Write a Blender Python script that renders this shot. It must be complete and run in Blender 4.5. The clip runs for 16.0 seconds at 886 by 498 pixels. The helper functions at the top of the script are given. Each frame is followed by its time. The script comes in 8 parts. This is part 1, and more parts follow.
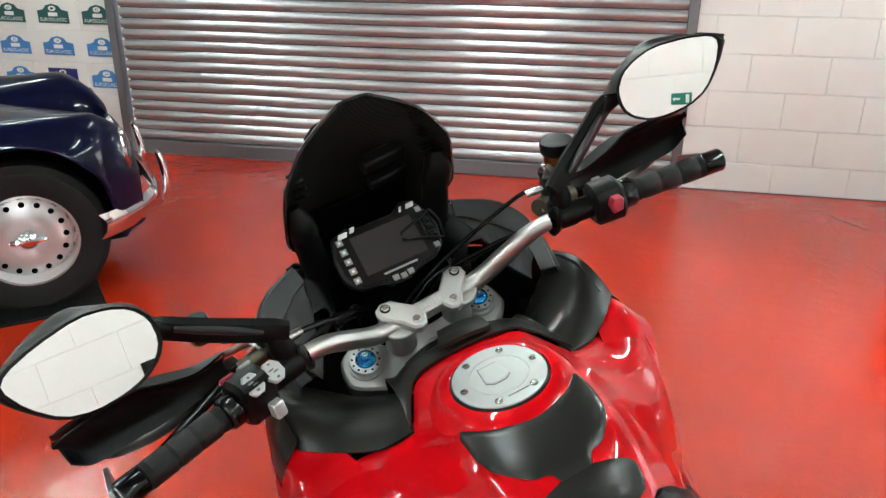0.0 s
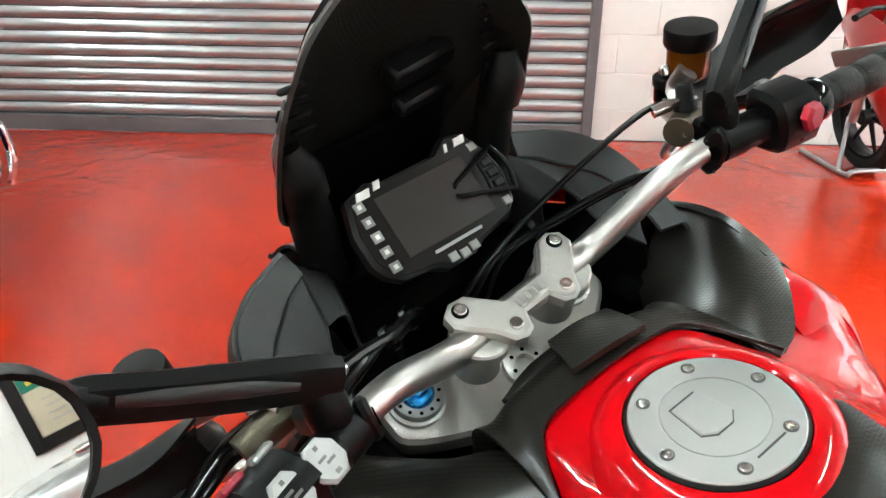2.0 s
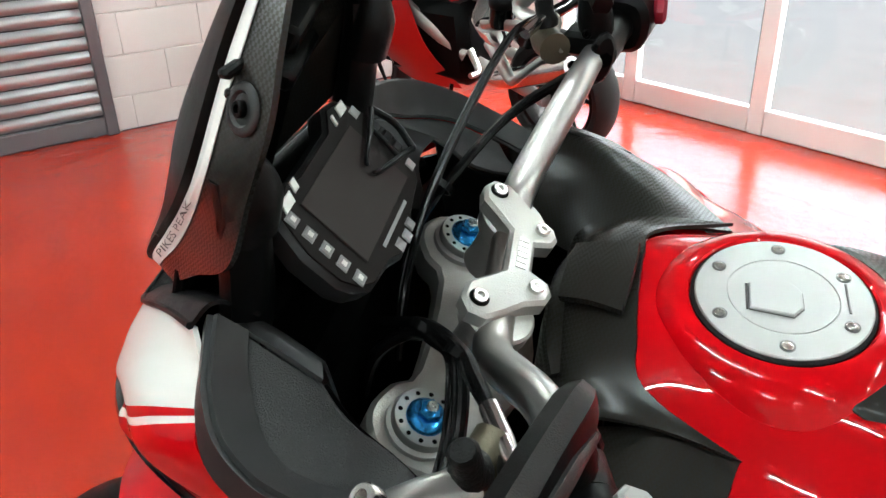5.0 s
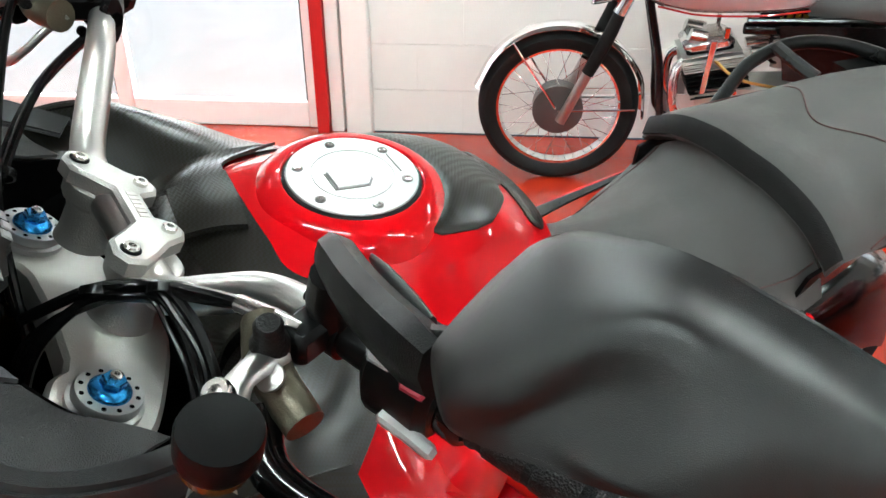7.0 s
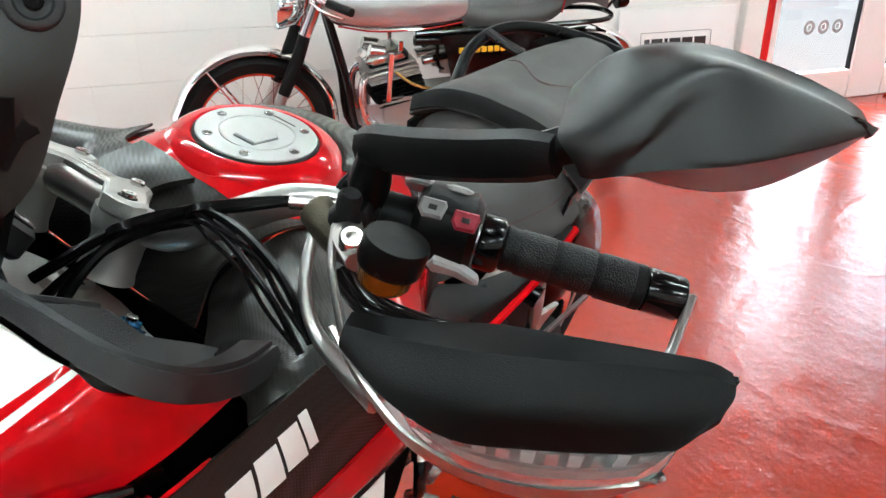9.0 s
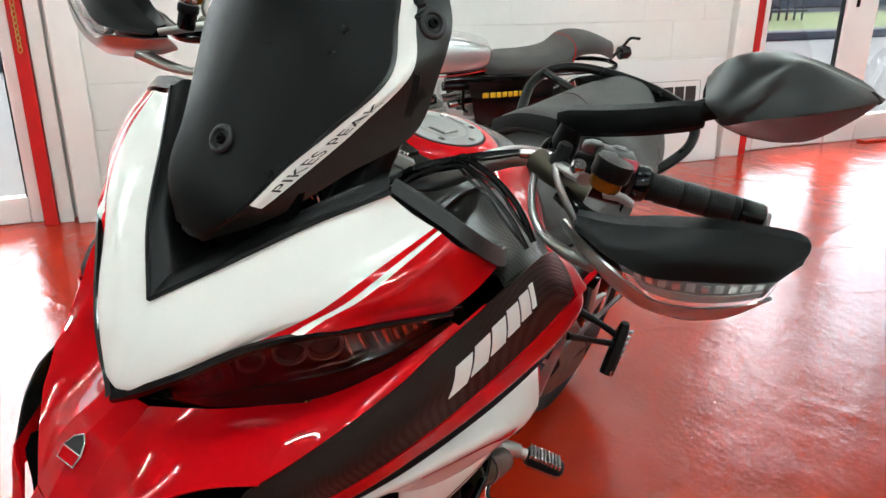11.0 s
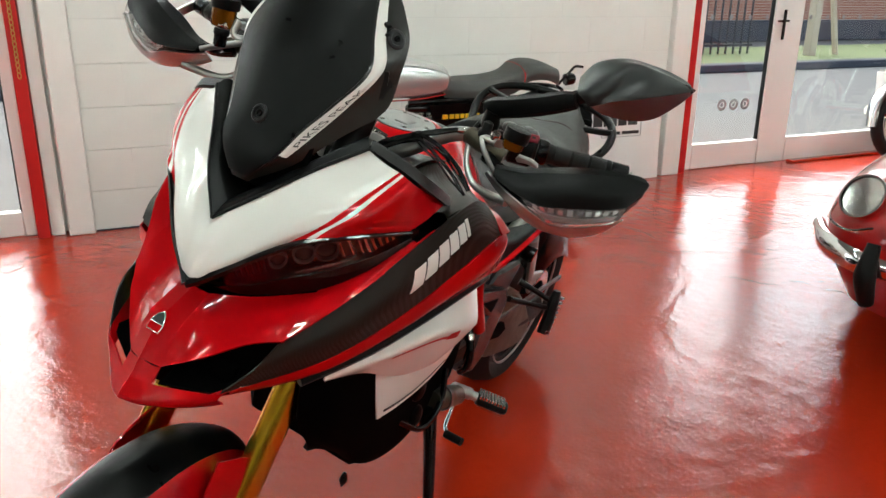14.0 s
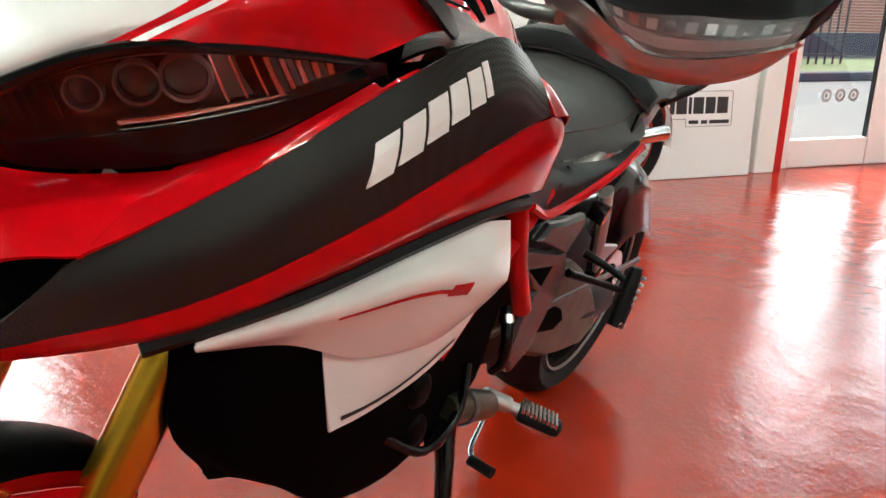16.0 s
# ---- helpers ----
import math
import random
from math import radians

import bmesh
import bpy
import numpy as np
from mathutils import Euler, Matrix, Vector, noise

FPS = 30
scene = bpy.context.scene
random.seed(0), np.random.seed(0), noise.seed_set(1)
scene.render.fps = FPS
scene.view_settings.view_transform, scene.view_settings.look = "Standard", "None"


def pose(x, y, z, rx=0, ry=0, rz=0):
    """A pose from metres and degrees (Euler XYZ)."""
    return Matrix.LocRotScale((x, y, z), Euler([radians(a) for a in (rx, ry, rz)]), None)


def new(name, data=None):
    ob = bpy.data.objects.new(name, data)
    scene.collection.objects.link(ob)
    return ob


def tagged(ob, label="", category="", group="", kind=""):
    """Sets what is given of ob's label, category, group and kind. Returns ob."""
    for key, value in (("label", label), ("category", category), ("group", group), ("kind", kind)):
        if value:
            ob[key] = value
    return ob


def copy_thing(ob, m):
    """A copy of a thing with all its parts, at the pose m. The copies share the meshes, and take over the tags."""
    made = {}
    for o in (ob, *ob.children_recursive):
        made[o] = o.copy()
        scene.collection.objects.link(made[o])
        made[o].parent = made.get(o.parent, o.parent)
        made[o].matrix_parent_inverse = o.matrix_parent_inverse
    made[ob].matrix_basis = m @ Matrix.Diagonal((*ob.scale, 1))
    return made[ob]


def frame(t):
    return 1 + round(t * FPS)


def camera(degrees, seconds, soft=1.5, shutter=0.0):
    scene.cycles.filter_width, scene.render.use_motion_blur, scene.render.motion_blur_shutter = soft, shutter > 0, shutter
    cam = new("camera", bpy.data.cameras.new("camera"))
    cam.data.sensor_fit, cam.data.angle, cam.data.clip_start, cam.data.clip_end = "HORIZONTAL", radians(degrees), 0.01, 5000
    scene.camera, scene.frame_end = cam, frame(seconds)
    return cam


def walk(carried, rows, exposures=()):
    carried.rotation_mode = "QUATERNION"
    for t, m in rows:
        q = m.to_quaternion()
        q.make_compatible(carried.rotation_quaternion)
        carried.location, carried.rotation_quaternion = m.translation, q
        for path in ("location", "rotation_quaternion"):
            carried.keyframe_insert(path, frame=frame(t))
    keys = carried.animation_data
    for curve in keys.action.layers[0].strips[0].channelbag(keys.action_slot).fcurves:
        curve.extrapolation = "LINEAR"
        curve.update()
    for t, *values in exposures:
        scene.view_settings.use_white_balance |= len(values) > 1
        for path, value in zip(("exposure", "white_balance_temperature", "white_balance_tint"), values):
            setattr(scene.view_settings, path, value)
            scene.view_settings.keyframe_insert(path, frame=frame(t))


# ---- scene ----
cam = camera(59.24, 16.0)
PATH = [
    (0, 0.114, -0.816, 1.549, 12.22, -22.25, 0.32),
    (0.5, 0.050, -0.802, 1.531, 11.09, -22.68, 0.31),
    (1, -0.025, -0.705, 1.484, 9.58, -23.37, -0.03),
    (1.5, -0.112, -0.554, 1.430, 6.21, -24.14, 0.52),
    (2, -0.174, -0.442, 1.370, 1.81, -24.38, 0.69),
    (2.5, -0.267, -0.385, 1.347, -3.18, -24.69, 0.17),
    (3, -0.345, -0.359, 1.330, -8.15, -24.61, -0.05),
    (5.5, -0.517, -0.206, 1.322, -47.49, -27.46, -1.33),
    (6, -0.581, -0.199, 1.315, -59.98, -27.91, -0.86),
    (6.5, -0.645, -0.193, 1.300, -70.61, -27.17, -1.26),
    (7, -0.643, -0.133, 1.302, -83.79, -27.43, -0.40),
    (7.5, -0.657, -0.048, 1.305, -95.06, -26.90, -0.36),
    (8, -0.712, 0.019, 1.318, -102.41, -26.33, -0.55),
    (8.5, -0.775, 0.076, 1.308, -107.13, -25.16, -0.09),
    (9, -0.780, 0.107, 1.258, -110.13, -24.62, -0.06),
    (9.5, -0.798, 0.195, 1.262, -111.58, -24.02, 0.18),
    (10, -0.864, 0.275, 1.264, -111.77, -22.59, 0.26),
    (12.5, -1.270, 0.556, 1.273, -112.53, -19.34, 0.47),
    (13, -1.347, 0.551, 1.274, -113.43, -18.88, 0.55),
    (13.5, -1.401, 0.581, 1.280, -114.02, -18.50, 0.60),
    (14, -1.403, 0.572, 1.274, -114.33, -18.31, 0.66),
    (14.5, -1.296, 0.546, 1.228, -114.40, -18.26, 0.73),
    (15, -1.166, 0.505, 1.135, -113.84, -18.20, 0.97),
    (15.5, -1.063, 0.402, 1.061, -112.16, -17.77, 1.09),
    (16, -0.957, 0.299, 0.970, -109.20, -17.07, 1.15),
]
# the roll turns the camera about its own view axis
walk(cam, [(t, pose(x, y, z, 90 + p, 0, yaw) @ pose(0, 0, 0, 0, 0, roll)) for t, x, y, z, yaw, p, roll in PATH],
     [(0, 1.93, 6250, 7), (1.5, 2.20, 6300, 7), (2.5, 2.40, 6350, 7), (3, 2.30, 6350, 7), (5.5, 1.98, 6200, 8), (7, 2.32, 6200, 8), (9, 2.12, 6100, 7), (10, 1.98, 6150, 7), (12.5, 1.52, 6300, 6), (14.5, 1.48, 6500, 5), (15.5, 1.68, 6500, 6), (16, 1.92, 6500, 6)])
# the motorcycle's own frame: it leans on its side stand
BIKE = pose(0.2200, 0.1868, 0, 0, 0, 37.92) @ pose(0, 0, 0, 0, -14.71, 0)
# ---- light: overcast daylight through the glazing, fluorescent battens on the ceiling
world = bpy.data.worlds.new("overcast")
scene.world = world
world.use_nodes = True
wn = world.node_tree
sky = wn.nodes.new("ShaderNodeTexSky")
sky.sky_type, sky.sun_disc = "NISHITA", False
sky.sun_elevation, sky.sun_rotation, sky.dust_density, sky.air_density = radians(45), radians(104), 4.0, 1.0
# thin cloud pales the blue
cloud = wn.nodes.new("ShaderNodeHueSaturation")
cloud.inputs["Saturation"].default_value = 0.6
wn.links.new(sky.outputs[0], cloud.inputs["Color"])
wn.links.new(cloud.outputs[0], wn.nodes["Background"].inputs[0])
wn.nodes["Background"].inputs[1].default_value = 0.25
sun_data = bpy.data.lights.new("sun", "SUN")
sun_data.energy, sun_data.angle, sun_data.color = 0.5, radians(20), (1.0, 0.97, 0.93)
sun = new("sun", sun_data)
sun.matrix_world = pose(9, -3, 8, 45, 0, 76)
TUBES = [(-3.6, 3.0), (-3.6, 0.2), (-3.6, -2.6), (-3.6, -5.4), (-0.9, 3.0), (-0.9, 0.2), (-0.9, -2.6), (-0.9, -5.4),
         (1.7, 3.0), (1.7, 0.2), (1.7, -2.6), (1.7, -5.4)]
CEIL = 3.05
# ---- materials


def material(name, color, rough=0.5, metal=0.0, coat=0.0, bump=0.0, scale=200.0, vary=0.0, vscale=6.0, trans=0.0, ior=1.45, rvary=0.0, spec=0.5):
    """Principled surface with fine relief (bump, scale) and broad variation of tone and gloss (vary, rvary, vscale)."""
    m = bpy.data.materials.new(name)
    m.use_nodes = True
    n, l = m.node_tree.nodes, m.node_tree.links
    p = n["Principled BSDF"]
    p.inputs["Base Color"].default_value = (*color, 1)
    p.inputs["Roughness"].default_value = rough
    p.inputs["Metallic"].default_value = metal
    p.inputs["Coat Weight"].default_value = coat
    p.inputs["Coat Roughness"].default_value = 0.02
    p.inputs["Coat IOR"].default_value = 1.42
    p.inputs["Transmission Weight"].default_value = trans
    p.inputs["IOR"].default_value = ior
    p.inputs["Specular IOR Level"].default_value = spec
    co = n.new("ShaderNodeTexCoord")
    if bump:
        t = n.new("ShaderNodeTexNoise")
        t.inputs["Scale"].default_value, t.inputs["Detail"].default_value = scale, 3
        b = n.new("ShaderNodeBump")
        b.inputs["Strength"].default_value, b.inputs["Distance"].default_value = bump, 0.002
        l.new(co.outputs["Object"], t.inputs["Vector"])
        l.new(t.outputs[0], b.inputs["Height"])
        l.new(b.outputs[0], p.inputs["Normal"])
    if vary or rvary:
        t = n.new("ShaderNodeTexNoise")
        t.inputs["Scale"].default_value, t.inputs["Detail"].default_value = vscale, 6
        l.new(co.outputs["Object"], t.inputs["Vector"])
        if vary:
            r = n.new("ShaderNodeMix")
            r.data_type = "RGBA"
            r.inputs["A"].default_value = (*[c * (1 - vary) for c in color], 1)
            r.inputs["B"].default_value = (*[min(1, c * (1 + vary)) for c in color], 1)
            l.new(t.outputs[0], r.inputs["Factor"])
            l.new(r.outputs["Result"], p.inputs["Base Color"])
        if rvary:
            r = n.new("ShaderNodeMapRange")
            r.inputs["From Min"].default_value, r.inputs["From Max"].default_value = 0.3, 0.7
            r.inputs["To Min"].default_value, r.inputs["To Max"].default_value = max(0.02, rough - rvary), rough + rvary
            l.new(t.outputs[0], r.inputs["Value"])
            l.new(r.outputs[0], p.inputs["Roughness"])
    return m


def carbon_fibre(name, rough, coat):
    """Twill weave: two crossed sets of bands about 2 mm wide."""
    m = material(name, (0.012, 0.011, 0.010), rough, coat=coat, spec=0.13)
    n, l = m.node_tree.nodes, m.node_tree.links
    co = n.new("ShaderNodeTexCoord")
    turn = n.new("ShaderNodeMapping")
    turn.inputs["Rotation"].default_value = (0.6, 0.5, 0.8)
    ch = n.new("ShaderNodeTexChecker")
    ch.inputs["Scale"].default_value = 420
    ch.inputs["Color1"].default_value, ch.inputs["Color2"].default_value = (0.001, 0.001, 0.001, 1), (0.022, 0.0202, 0.0165, 1)
    l.new(co.outputs["Object"], turn.inputs[0])
    l.new(turn.outputs[0], ch.inputs[0])
    l.new(ch.outputs[0], n["Principled BSDF"].inputs["Base Color"])
    n["Principled BSDF"].inputs["Coat Roughness"].default_value = 0.27
    # the crossed fibres also shine in turn
    shine = n.new("ShaderNodeMapRange")
    shine.inputs["To Min"].default_value, shine.inputs["To Max"].default_value = 0.02, 0.32
    l.new(ch.outputs["Fac"], shine.inputs["Value"])
    l.new(shine.outputs[0], n["Principled BSDF"].inputs["Specular IOR Level"])
    return m


RED = material("red_lacquer", (0.47, 0.0010, 0.004), 0.4, coat=0.85, spec=0.02)
WHITE = material("white_lacquer", (0.78, 0.76, 0.72), 0.3, coat=0.7, spec=0.1)
CARBON = carbon_fibre("satin_carbon", 0.34, 0.38)
SCREENC = carbon_fibre("glossy_carbon", 0.30, 0.80)
SATIN = material("satin_black_plastic", (0.003, 0.003, 0.003), 0.32, spec=0.15, bump=0.15, scale=1500, rvary=0.05, vscale=30)
GRAIN = material("grained_black_plastic", (0.003, 0.003, 0.003), 0.36, spec=0.17, bump=0.2, scale=1100, rvary=0.06, vscale=40)
TRIM = material("grey_moulded_plastic", (0.013, 0.013, 0.0135), 0.34, spec=0.5, bump=0.25, scale=1600, rvary=0.05, vscale=25)
MESHP = material("textured_grey_plastic", (0.034, 0.034, 0.034), 0.5, spec=0.4, bump=0.9, scale=900)
GLOSS = material("gloss_black", (0.002, 0.002, 0.002), 0.12, spec=0.4)
DARK = material("dark_metal", (0.0014, 0.0014, 0.0014), 0.4, spec=0.06, metal=0.0, bump=0.3, scale=300, vary=0.4, vscale=30)
# darker than any real plastic: the shade of recesses is put into this colour
VOID = material("shaded_cavity_black", (0.0008, 0.0008, 0.0008), 0.8, spec=0.03)
ALU = material("satin_aluminium", (0.47, 0.46, 0.44), 0.36, metal=1.0, bump=0.08, scale=900, rvary=0.06, vscale=20)
CASTING = material("cast_aluminium", (0.42, 0.41, 0.385), 0.45, metal=0.85, bump=0.3, scale=700, rvary=0.08, vscale=25)
DARKCAST = material("dark_cast_metal", (0.10, 0.094, 0.092), 0.38, metal=0.6, bump=0.2, scale=500, rvary=0.08, vscale=20)
HANGER = material("dark_lacquered_casting", (0.035, 0.029, 0.032), 0.18, spec=0.7, bump=0.05, scale=400)
PLATE = material("brushed_aluminium", (0.43, 0.43, 0.42), 0.5, metal=0.9, rvary=0.05, vscale=15)
STEEL = material("polished_steel", (0.65, 0.64, 0.62), 0.18, metal=1.0)
CHROME = material("chrome", (0.78, 0.78, 0.78), 0.06, metal=1.0)
BLUE = material("blue_anodised", (0.04, 0.30, 0.68), 0.26, metal=0.9)
GOLD = material("gold_anodised", (0.60, 0.36, 0.03), 0.27, metal=1.0, bump=0.04, scale=500)
BRONZE = material("bronze_grey_casting", (0.10, 0.088, 0.062), 0.42, metal=0.8, bump=0.2, scale=600, rvary=0.06, vscale=25)
BRASS = material("brass", (0.5, 0.33, 0.1), 0.35, metal=1.0)
RUBBER = material("rubber", (0.006, 0.006, 0.006), 0.5, spec=0.17, bump=0.5, scale=600, rvary=0.08, vscale=30)
CABLE = material("black_cable", (0.002, 0.002, 0.002), 0.25, spec=0.22)
SEAT = material("grey_black_vinyl", (0.044, 0.042, 0.040), 0.5, spec=0.5, bump=0.5, scale=900, rvary=0.05, vscale=15)
STITCH = material("dark_thread", (0.07, 0.03, 0.028), 0.7)
BUTTON = material("grey_button_plastic", (0.26, 0.26, 0.255), 0.45)
PADM = material("pale_grey_button_plastic", (0.33, 0.33, 0.325), 0.45)
REDBUTTON = material("red_button_plastic", (0.32, 0.02, 0.04), 0.4)
MIRROR = material("mirror_glass", (0.88, 0.88, 0.88), 0.01, metal=1.0)
DASHP = material("matt_black_dash", (0.010, 0.008, 0.0075), 0.35, spec=0.08)
SCREENG = material("display_glass", (0.040, 0.034, 0.033), 0.16, spec=0.07)
CLEAR = material("clear_lens", (0.9, 0.9, 0.9), 0.05, trans=0.9)
SMOKE = material("smoked_lens", (0.86, 0.86, 0.86), 0.02, trans=1.0, ior=1.28)
AMBER = material("amber_fluid_pot", (0.16, 0.05, 0.003), 0.15, trans=0.3)
TYRE = material("tyre_rubber", (0.008, 0.008, 0.008), 0.65, spec=0.25, bump=0.5, scale=250, vary=0.3, vscale=20)
PRINT_W = material("white_print", (0.78, 0.77, 0.74), 0.4)
PRINT_G = material("grey_print", (0.30, 0.30, 0.30), 0.5)
PRINT_K = material("black_print", (0.02, 0.02, 0.02), 0.5)
NAVY = material("navy_lacquer", (0.002, 0.003, 0.016), 0.3, spec=0.05, coat=0.6)
BACKRED = material("maroon_red_lacquer", (0.30, 0.006, 0.006), 0.3, spec=0.1, coat=0.9)
SILVER = material("silver_lacquer", (0.55, 0.55, 0.55), 0.2, metal=0.7, coat=0.8)
ORANGE = material("orange_reflector", (0.7, 0.15, 0.01), 0.3)
YELLOW = material("gold_script_paint", (0.75, 0.45, 0.02), 0.4)


def pebbled(m, scale, strength, kind="F1"):
    """Adds a raised cellular relief to a material."""
    n, l = m.node_tree.nodes, m.node_tree.links
    co, v, b = n.new("ShaderNodeTexCoord"), n.new("ShaderNodeTexVoronoi"), n.new("ShaderNodeBump")
    v.feature, v.inputs["Scale"].default_value = kind, scale
    b.inputs["Strength"].default_value, b.inputs["Distance"].default_value = strength, 0.002
    l.new(co.outputs["Object"], v.inputs["Vector"])
    l.new(v.outputs["Distance"], b.inputs["Height"])
    l.new(b.outputs[0], n["Principled BSDF"].inputs["Normal"])
    return m


KNURL = pebbled(material("knurled_rubber", (0.007, 0.007, 0.007), 0.42, spec=0.3), 700, 0.45)
PEBBLE = pebbled(material("pebbled_black_plastic", (0.006, 0.006, 0.006), 0.32, spec=0.46), 2400, 0.12)


def floor_paint():
    """Red floor paint: glossy, with trowel ripples, scuffs and bare flecks."""
    m = material("red_floor_paint", (0.42, 0.030, 0.012), 0.20, ior=1.6)
    n, l = m.node_tree.nodes, m.node_tree.links
    p = n["Principled BSDF"]
    co = n.new("ShaderNodeTexCoord")

    def tex(scale, detail=6.0, rough=0.55):
        t = n.new("ShaderNodeTexNoise")
        t.inputs["Scale"].default_value, t.inputs["Detail"].default_value, t.inputs["Roughness"].default_value = scale, detail, rough
        l.new(co.outputs["Object"], t.inputs["Vector"])
        return t

    broad, fine, ripple = tex(0.9), tex(60.0, 8.0, 0.7), tex(1.7, 6.0, 0.6)
    mix = n.new("ShaderNodeMix")
    mix.data_type = "RGBA"
    mix.inputs["A"].default_value, mix.inputs["B"].default_value = (0.31, 0.0145, 0.0045, 1), (0.43, 0.026, 0.007, 1)
    l.new(broad.outputs[0], mix.inputs["Factor"])
    fleck = n.new("ShaderNodeValToRGB")
    fleck.color_ramp.elements[0].position, fleck.color_ramp.elements[1].position = 0.735, 0.75
    l.new(fine.outputs[0], fleck.inputs[0])
    fl = n.new("ShaderNodeMix")
    fl.data_type = "RGBA"
    fl.inputs["B"].default_value = (0.50, 0.14, 0.10, 1)
    l.new(fleck.outputs[0], fl.inputs["Factor"])
    l.new(mix.outputs["Result"], fl.inputs["A"])
    l.new(fl.outputs["Result"], p.inputs["Base Color"])
    r = n.new("ShaderNodeMapRange")
    r.inputs["From Min"].default_value, r.inputs["From Max"].default_value = 0.3, 0.7
    r.inputs["To Min"].default_value, r.inputs["To Max"].default_value = 0.05, 0.13
    l.new(ripple.outputs[0], r.inputs["Value"])
    l.new(r.outputs[0], p.inputs["Roughness"])
    ad = n.new("ShaderNodeMath")
    ad.operation = "MULTIPLY_ADD"
    ad.inputs[1].default_value = 0.05
    l.new(fine.outputs[0], ad.inputs[0])
    # trowel ridges: bent cell borders, and a pebbly middle scale
    warp, vor, ridge, ad2, ad3 = n.new("ShaderNodeVectorMath"), n.new("ShaderNodeTexVoronoi"), n.new("ShaderNodeMapRange"), n.new("ShaderNodeMath"), n.new("ShaderNodeMath")
    bend_t, mid = tex(0.8, 4.0), tex(14.0, 4.0)
    warp.operation = "MULTIPLY_ADD"
    warp.inputs[1].default_value = (1.6, 1.6, 0.0)
    l.new(bend_t.outputs["Color"], warp.inputs[0])
    l.new(co.outputs["Object"], warp.inputs[2])
    vor.feature, vor.inputs["Scale"].default_value = "DISTANCE_TO_EDGE", 0.9
    l.new(warp.outputs[0], vor.inputs["Vector"])
    ridge.inputs["From Min"].default_value, ridge.inputs["From Max"].default_value = 0.0, 0.035
    ridge.inputs["To Min"].default_value, ridge.inputs["To Max"].default_value = 0.06, 0.0
    l.new(vor.outputs["Distance"], ridge.inputs["Value"])
    ad2.operation = "ADD"
    l.new(ripple.outputs[0], ad2.inputs[0])
    l.new(ridge.outputs[0], ad2.inputs[1])
    ad3.operation = "MULTIPLY_ADD"
    ad3.inputs[1].default_value = 0.10
    l.new(mid.outputs[0], ad3.inputs[0])
    l.new(ad2.outputs[0], ad3.inputs[2])
    l.new(ad3.outputs[0], ad.inputs[2])
    b = n.new("ShaderNodeBump")
    b.inputs["Strength"].default_value, b.inputs["Distance"].default_value = 0.75, 0.02
    l.new(ad.outputs[0], b.inputs["Height"])
    l.new(b.outputs[0], p.inputs["Normal"])
    return m


FLOOR = floor_paint()
BLOCK = material("white_painted_block", (0.74, 0.72, 0.69), 0.55, bump=0.5, scale=120, vary=0.03, vscale=8)
MORTAR = material("white_painted_joint", (0.70, 0.68, 0.65), 0.7, bump=0.5, scale=150)
CEILM = material("grey_ceiling_sheet", (0.14, 0.137, 0.133), 0.6, vary=0.03, vscale=2)
PVC = material("white_upvc", (0.78, 0.77, 0.75), 0.3, vary=0.02, vscale=3)
POST = material("red_post_paint", (0.45, 0.01, 0.01), 0.35, vary=0.15, vscale=9)
GALV = material("galvanised_slat", (0.44, 0.44, 0.45), 0.32, metal=0.75, bump=0.1, scale=60, vary=0.05, vscale=9, rvary=0.03)
GUIDE = material("grey_steel_guide", (0.16, 0.16, 0.17), 0.45, metal=0.5, vary=0.1, vscale=6)
TARMAC = material("pale_concrete", (0.085, 0.085, 0.084), 0.9, bump=0.5, scale=120, vary=0.2, vscale=3)
KERB = material("dark_kerb", (0.03, 0.035, 0.05), 0.8, vary=0.3, vscale=4)
GRASS = material("short_grass", (0.10, 0.13, 0.045), 0.9, bump=0.8, scale=60, vary=0.4, vscale=5)
BRICKM = material("red_brick", (0.30, 0.12, 0.08), 0.85, vary=0.3, vscale=7)
SHEETM = material("grey_hoarding", (0.30, 0.31, 0.33), 0.7, vary=0.15, vscale=4)
IRON = material("dark_iron", (0.02, 0.022, 0.03), 0.5)
TIMBER = material("pale_timber", (0.45, 0.38, 0.28), 0.8, vary=0.2, vscale=10)
SIGNW = material("white_sign_board", (0.75, 0.74, 0.73), 0.35)
PLBLUE = material("blue_plate_enamel", (0.05, 0.20, 0.48), 0.3)
PLGREEN = material("green_plate_enamel", (0.01, 0.08, 0.075), 0.3)
PLNAVY = material("navy_plate_enamel", (0.01, 0.015, 0.12), 0.3)
EXITG = material("green_sign_enamel", (0.0, 0.13, 0.085), 0.4)
PANE = material("window_glass", (0.95, 0.97, 0.96), 0.0, trans=1.0, ior=1.45)


def lamp_material(name, color, strength):
    m = bpy.data.materials.new(name)
    m.use_nodes = True
    p = m.node_tree.nodes["Principled BSDF"]
    p.inputs["Base Color"].default_value = (0.8, 0.8, 0.8, 1)
    p.inputs["Emission Color"].default_value = (*color, 1)
    p.inputs["Emission Strength"].default_value = strength
    return m


TUBE = lamp_material("lit_tube", (0.90, 1.0, 0.95), 52.0)
# ---- mesh helpers: everything is built as lists of corners and faces


